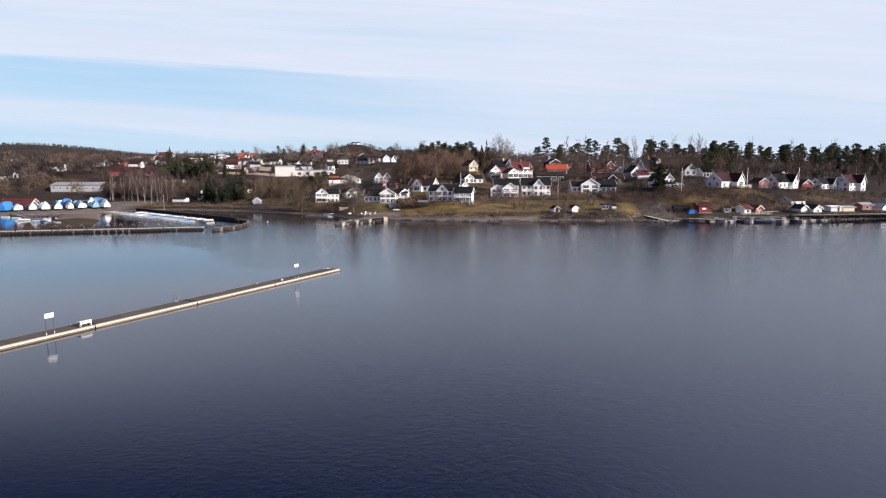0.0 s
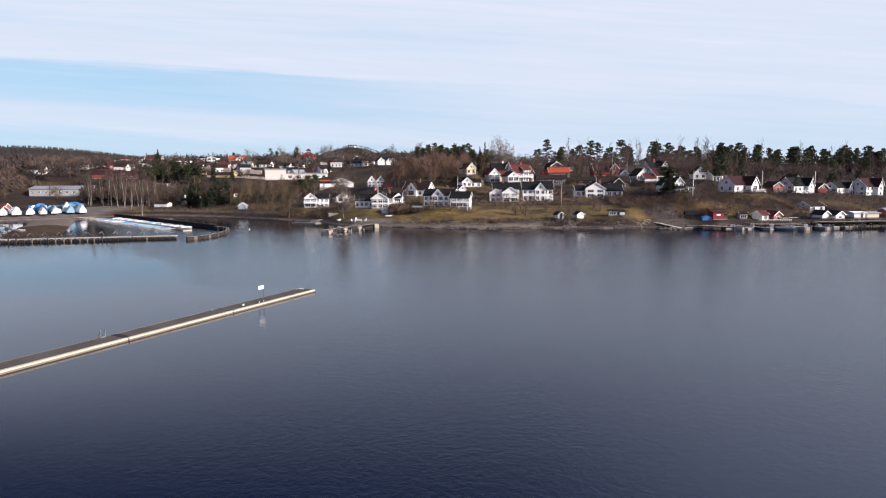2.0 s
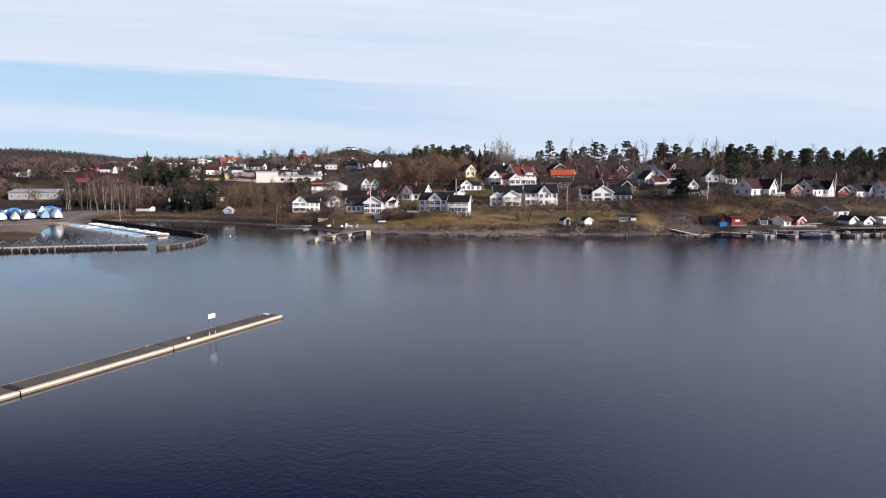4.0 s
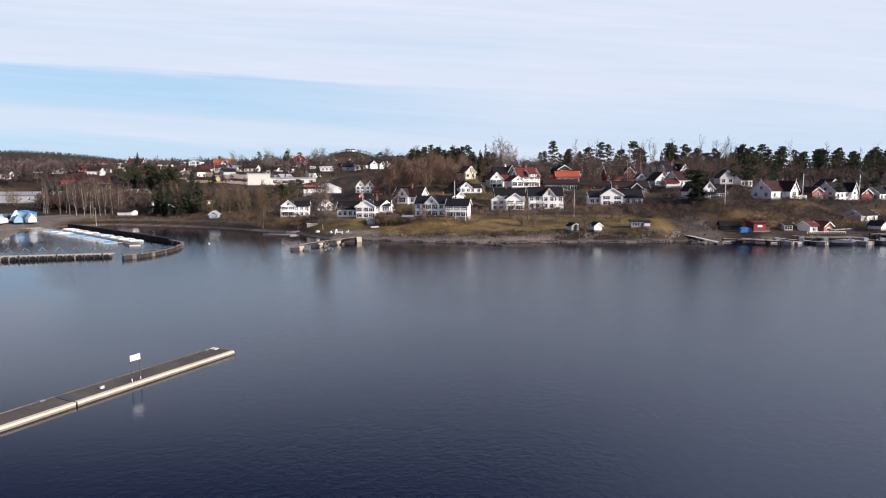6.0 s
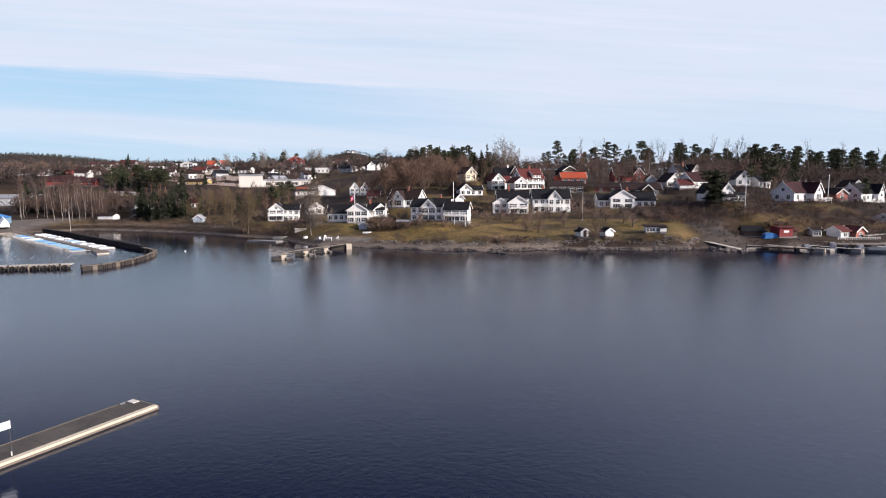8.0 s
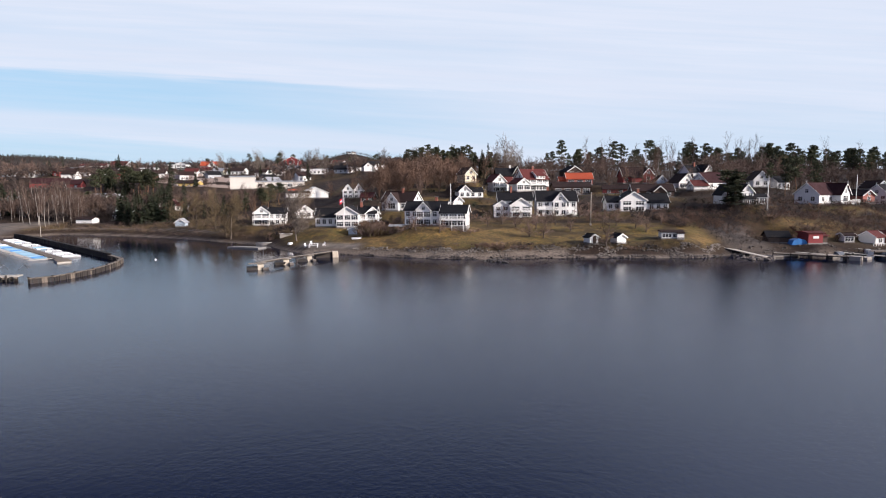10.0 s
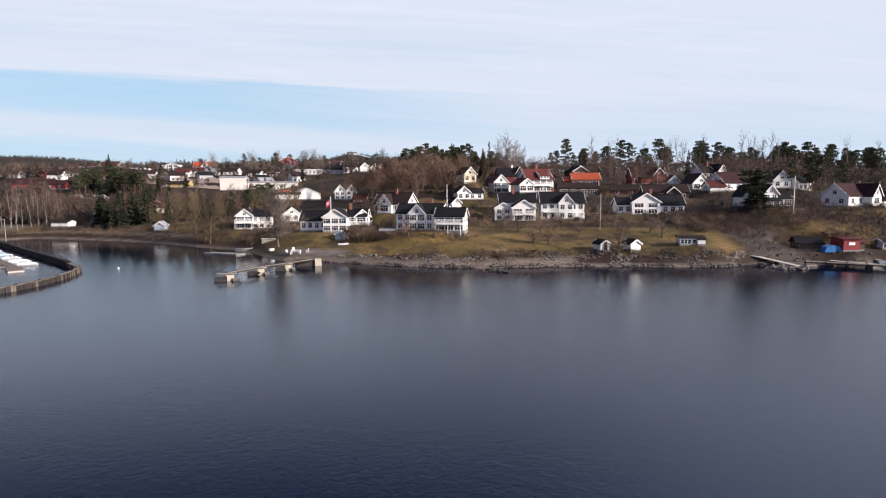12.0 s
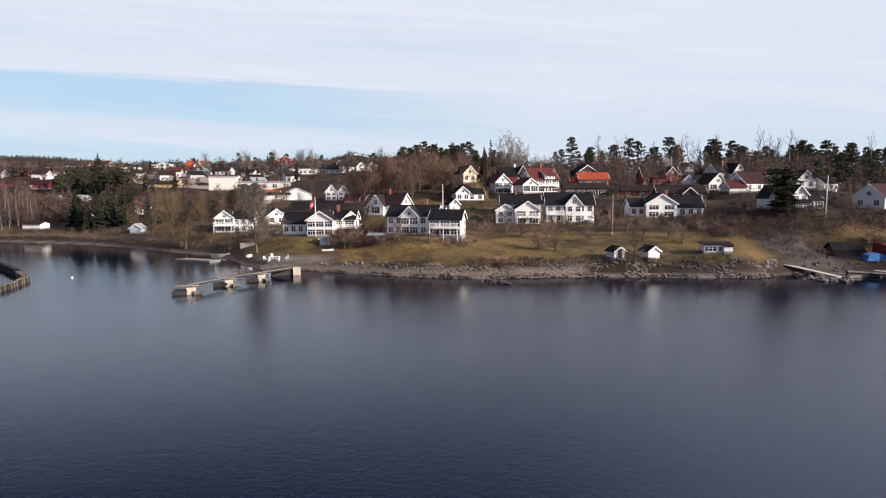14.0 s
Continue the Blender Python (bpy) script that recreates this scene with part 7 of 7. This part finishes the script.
for k in range(19):
    rails.box(-5.6 + 0.62 * k, -1.78, 1.55, -5.5 + 0.62 * k, -1.72, 2.35)
part("rail", rails, "trim", terrace)
for k in range(6):
    part("post", Shape().tube((-5.2 + 2.08 * k, -1.6, -1.5), (-5.2 + 2.08 * k, -1.6, 1.35), 0.13, 0.12, 6), "dark_wood", terrace)
mooring = thing("mooring_post", pose(96.0, 216.0, 0), "dark mooring post standing in the water", "post", "mooring posts")
part("post_shaft", Shape().tube((0, 0, -2.0), (0, 0, 1.5), 0.13, 0.11, 7), "dark_wood", mooring)
part("cap", Shape().tube((0, 0, 1.5), (0, 0, 1.58), 0.15, 0.13, 7), "pale_concrete", mooring)
prng = random.Random(41)
for k in range(20):
    copy_thing(mooring, pose(prng.uniform(80, 128), 0, 0) @ pose(0, prng.uniform(213, 221), prng.uniform(-0.3, 0.4)))
float_box = thing("float", pose(78.5, 217.2, 0, 0, 0, 20), "white floating platform moored off the docks", "float", "floats")
part("hull", Shape().box(-1.1, -0.9, -0.3, 1.1, 0.9, 0.42), "concrete", float_box)
part("deck", Shape().box(-1.15, -0.95, 0.42, 1.15, 0.95, 0.52), "pale_wood", float_box)
for x, y, turn in ((83.9, 214.4, 35), (95.8, 219.0, 0), (101.6, 213.0, 70), (105.8, 219.6, 10), (114.4, 220.6, 15), (118.6, 221.0, 5)):
    copy_thing(float_box, pose(x, y, 0, 0, 0, turn))
boat(pose(-36.5, 230.5, gz(-36.5, 230.5) + 0.3, 180, 0, 20) @ Matrix.Diagonal((1, 1, 0.55, 1)), 2.6, "white dinghy turned keel up on the shore", None)
tarp = thing("tarpaulin_heap", pose(75.6, 227.0, gz(75.6, 227.0)), "blue tarpaulin over stored gear", "tarpaulin")
part("sheet", Shape().prism([(-2.2, -0.2), (-1.7, 1.0), (-0.4, 1.4), (0.9, 1.1), (2.1, -0.2)], -1.2, 1.2, "y"), "bluetarp", tarp)
g = thing("garden_table", pose(-46.8, 225.5, gz(-46.8, 225.5), 0, 0, 8), "white garden table with bench and chairs on the lawn", "table")
part("tabletop", Shape().box(-1.2, -0.4, 0.68, 1.2, 0.4, 0.75), "sign", g)
for sx_ in (-1.0, 1.0):
    part("leg", Shape().box(sx_ - 0.05, -0.35, -0.2, sx_ + 0.05, 0.35, 0.68), "sign", g)
part("bench_seat", Shape().prism([(-1.2, 0.36), (1.2, 0.36), (1.2, 0.42), (-1.2, 0.42)], -1.1, -0.75, "y"), "sign", g)
for sx_ in (-1.1, 1.1):
    part("bench_leg", Shape().box(sx_ - 0.05, -1.05, -0.2, sx_ + 0.05, -0.8, 0.36), "sign", g)
chair = thing("garden_chair", pose(-49.2, 226.2, gz(-49.2, 226.2), 0, 0, 60), "white garden chair on the lawn", "chair", "garden chairs")
part("seat", Shape().box(-0.28, -0.28, 0.4, 0.28, 0.28, 0.46), "sign", chair)
part("backrest", Shape().box(-0.28, 0.24, 0.46, 0.28, 0.3, 0.95), "sign", chair)
for sx_, sy_ in ((-0.25, -0.25), (0.25, -0.25), (-0.25, 0.25), (0.25, 0.25)):
    part("leg", Shape().box(sx_ - 0.03, sy_ - 0.03, -0.1, sx_ + 0.03, sy_ + 0.03, 0.4), "sign", chair)
copy_thing(chair, pose(-44.2, 226.0, gz(-44.2, 226.0), 0, 0, -50))
copy_thing(chair, pose(-48.0, 227.0, gz(-48.0, 227.0), 0, 0, 10))
tub = thing("upturned_tub", pose(-55.8, 233.2, gz(-55.8, 233.2)), "white upturned tub under the bare tree", "tub")
part("tub_body", Shape().tube((0, 0, -0.1), (0, 0, 0.5), 0.8, 0.62, 12), "sign", tub)
part("tub_rim", Shape().tube((0, 0, -0.1), (0, 0, 0.06), 0.88, 0.86, 12), "pale_concrete", tub)
buoy = thing("mooring_buoy", pose(-80.0, 208.0, 0.0), "small white mooring buoy", "buoy")
part("float", Shape().tube((0, 0, -0.3), (0, 0, 0.22), 0.2, 0.15, 10), "sign", buoy)
part("ring", Shape().tube((0, 0, 0.22), (0, 0, 0.32), 0.05, 0.04, 6), "steel", buoy)

# ---------------------------------------------------------------- terraces of the hill road
def long_wall(x0, y0, x1, y1, h, label):
    w = thing("retaining_wall", pose(0, 0, 0), label, "wall", "walls along the hill road")
    ln, ang = math.hypot(x1 - x0, y1 - y0), math.degrees(math.atan2(y1 - y0, x1 - x0))
    n = int(ln / 6)
    for k in range(n):
        x, y = x0 + (x1 - x0) * k / n, y0 + (y1 - y0) * k / n
        at = pose(x, y, gz(x, y) - 0.8, 0, 0, ang)
        body = part("wall_body", Shape().box(0, -0.25, 0, ln / n, 0.25, 0.8 + h), "brick_pale", w, at=at)
        part("coping", Shape().box(0, -0.33, 0.8 + h, ln / n, 0.33, 0.95 + h), "concrete", body)


long_wall(-236, 452, -168, 446, 2.6, "long pale pink retaining wall along the hill road")
long_wall(-214, 428, -150, 424, 1.6, "lower pale retaining wall below the road")
long_wall(-264, 474, -200, 470, 1.6, "upper pale wall beside the hill road")
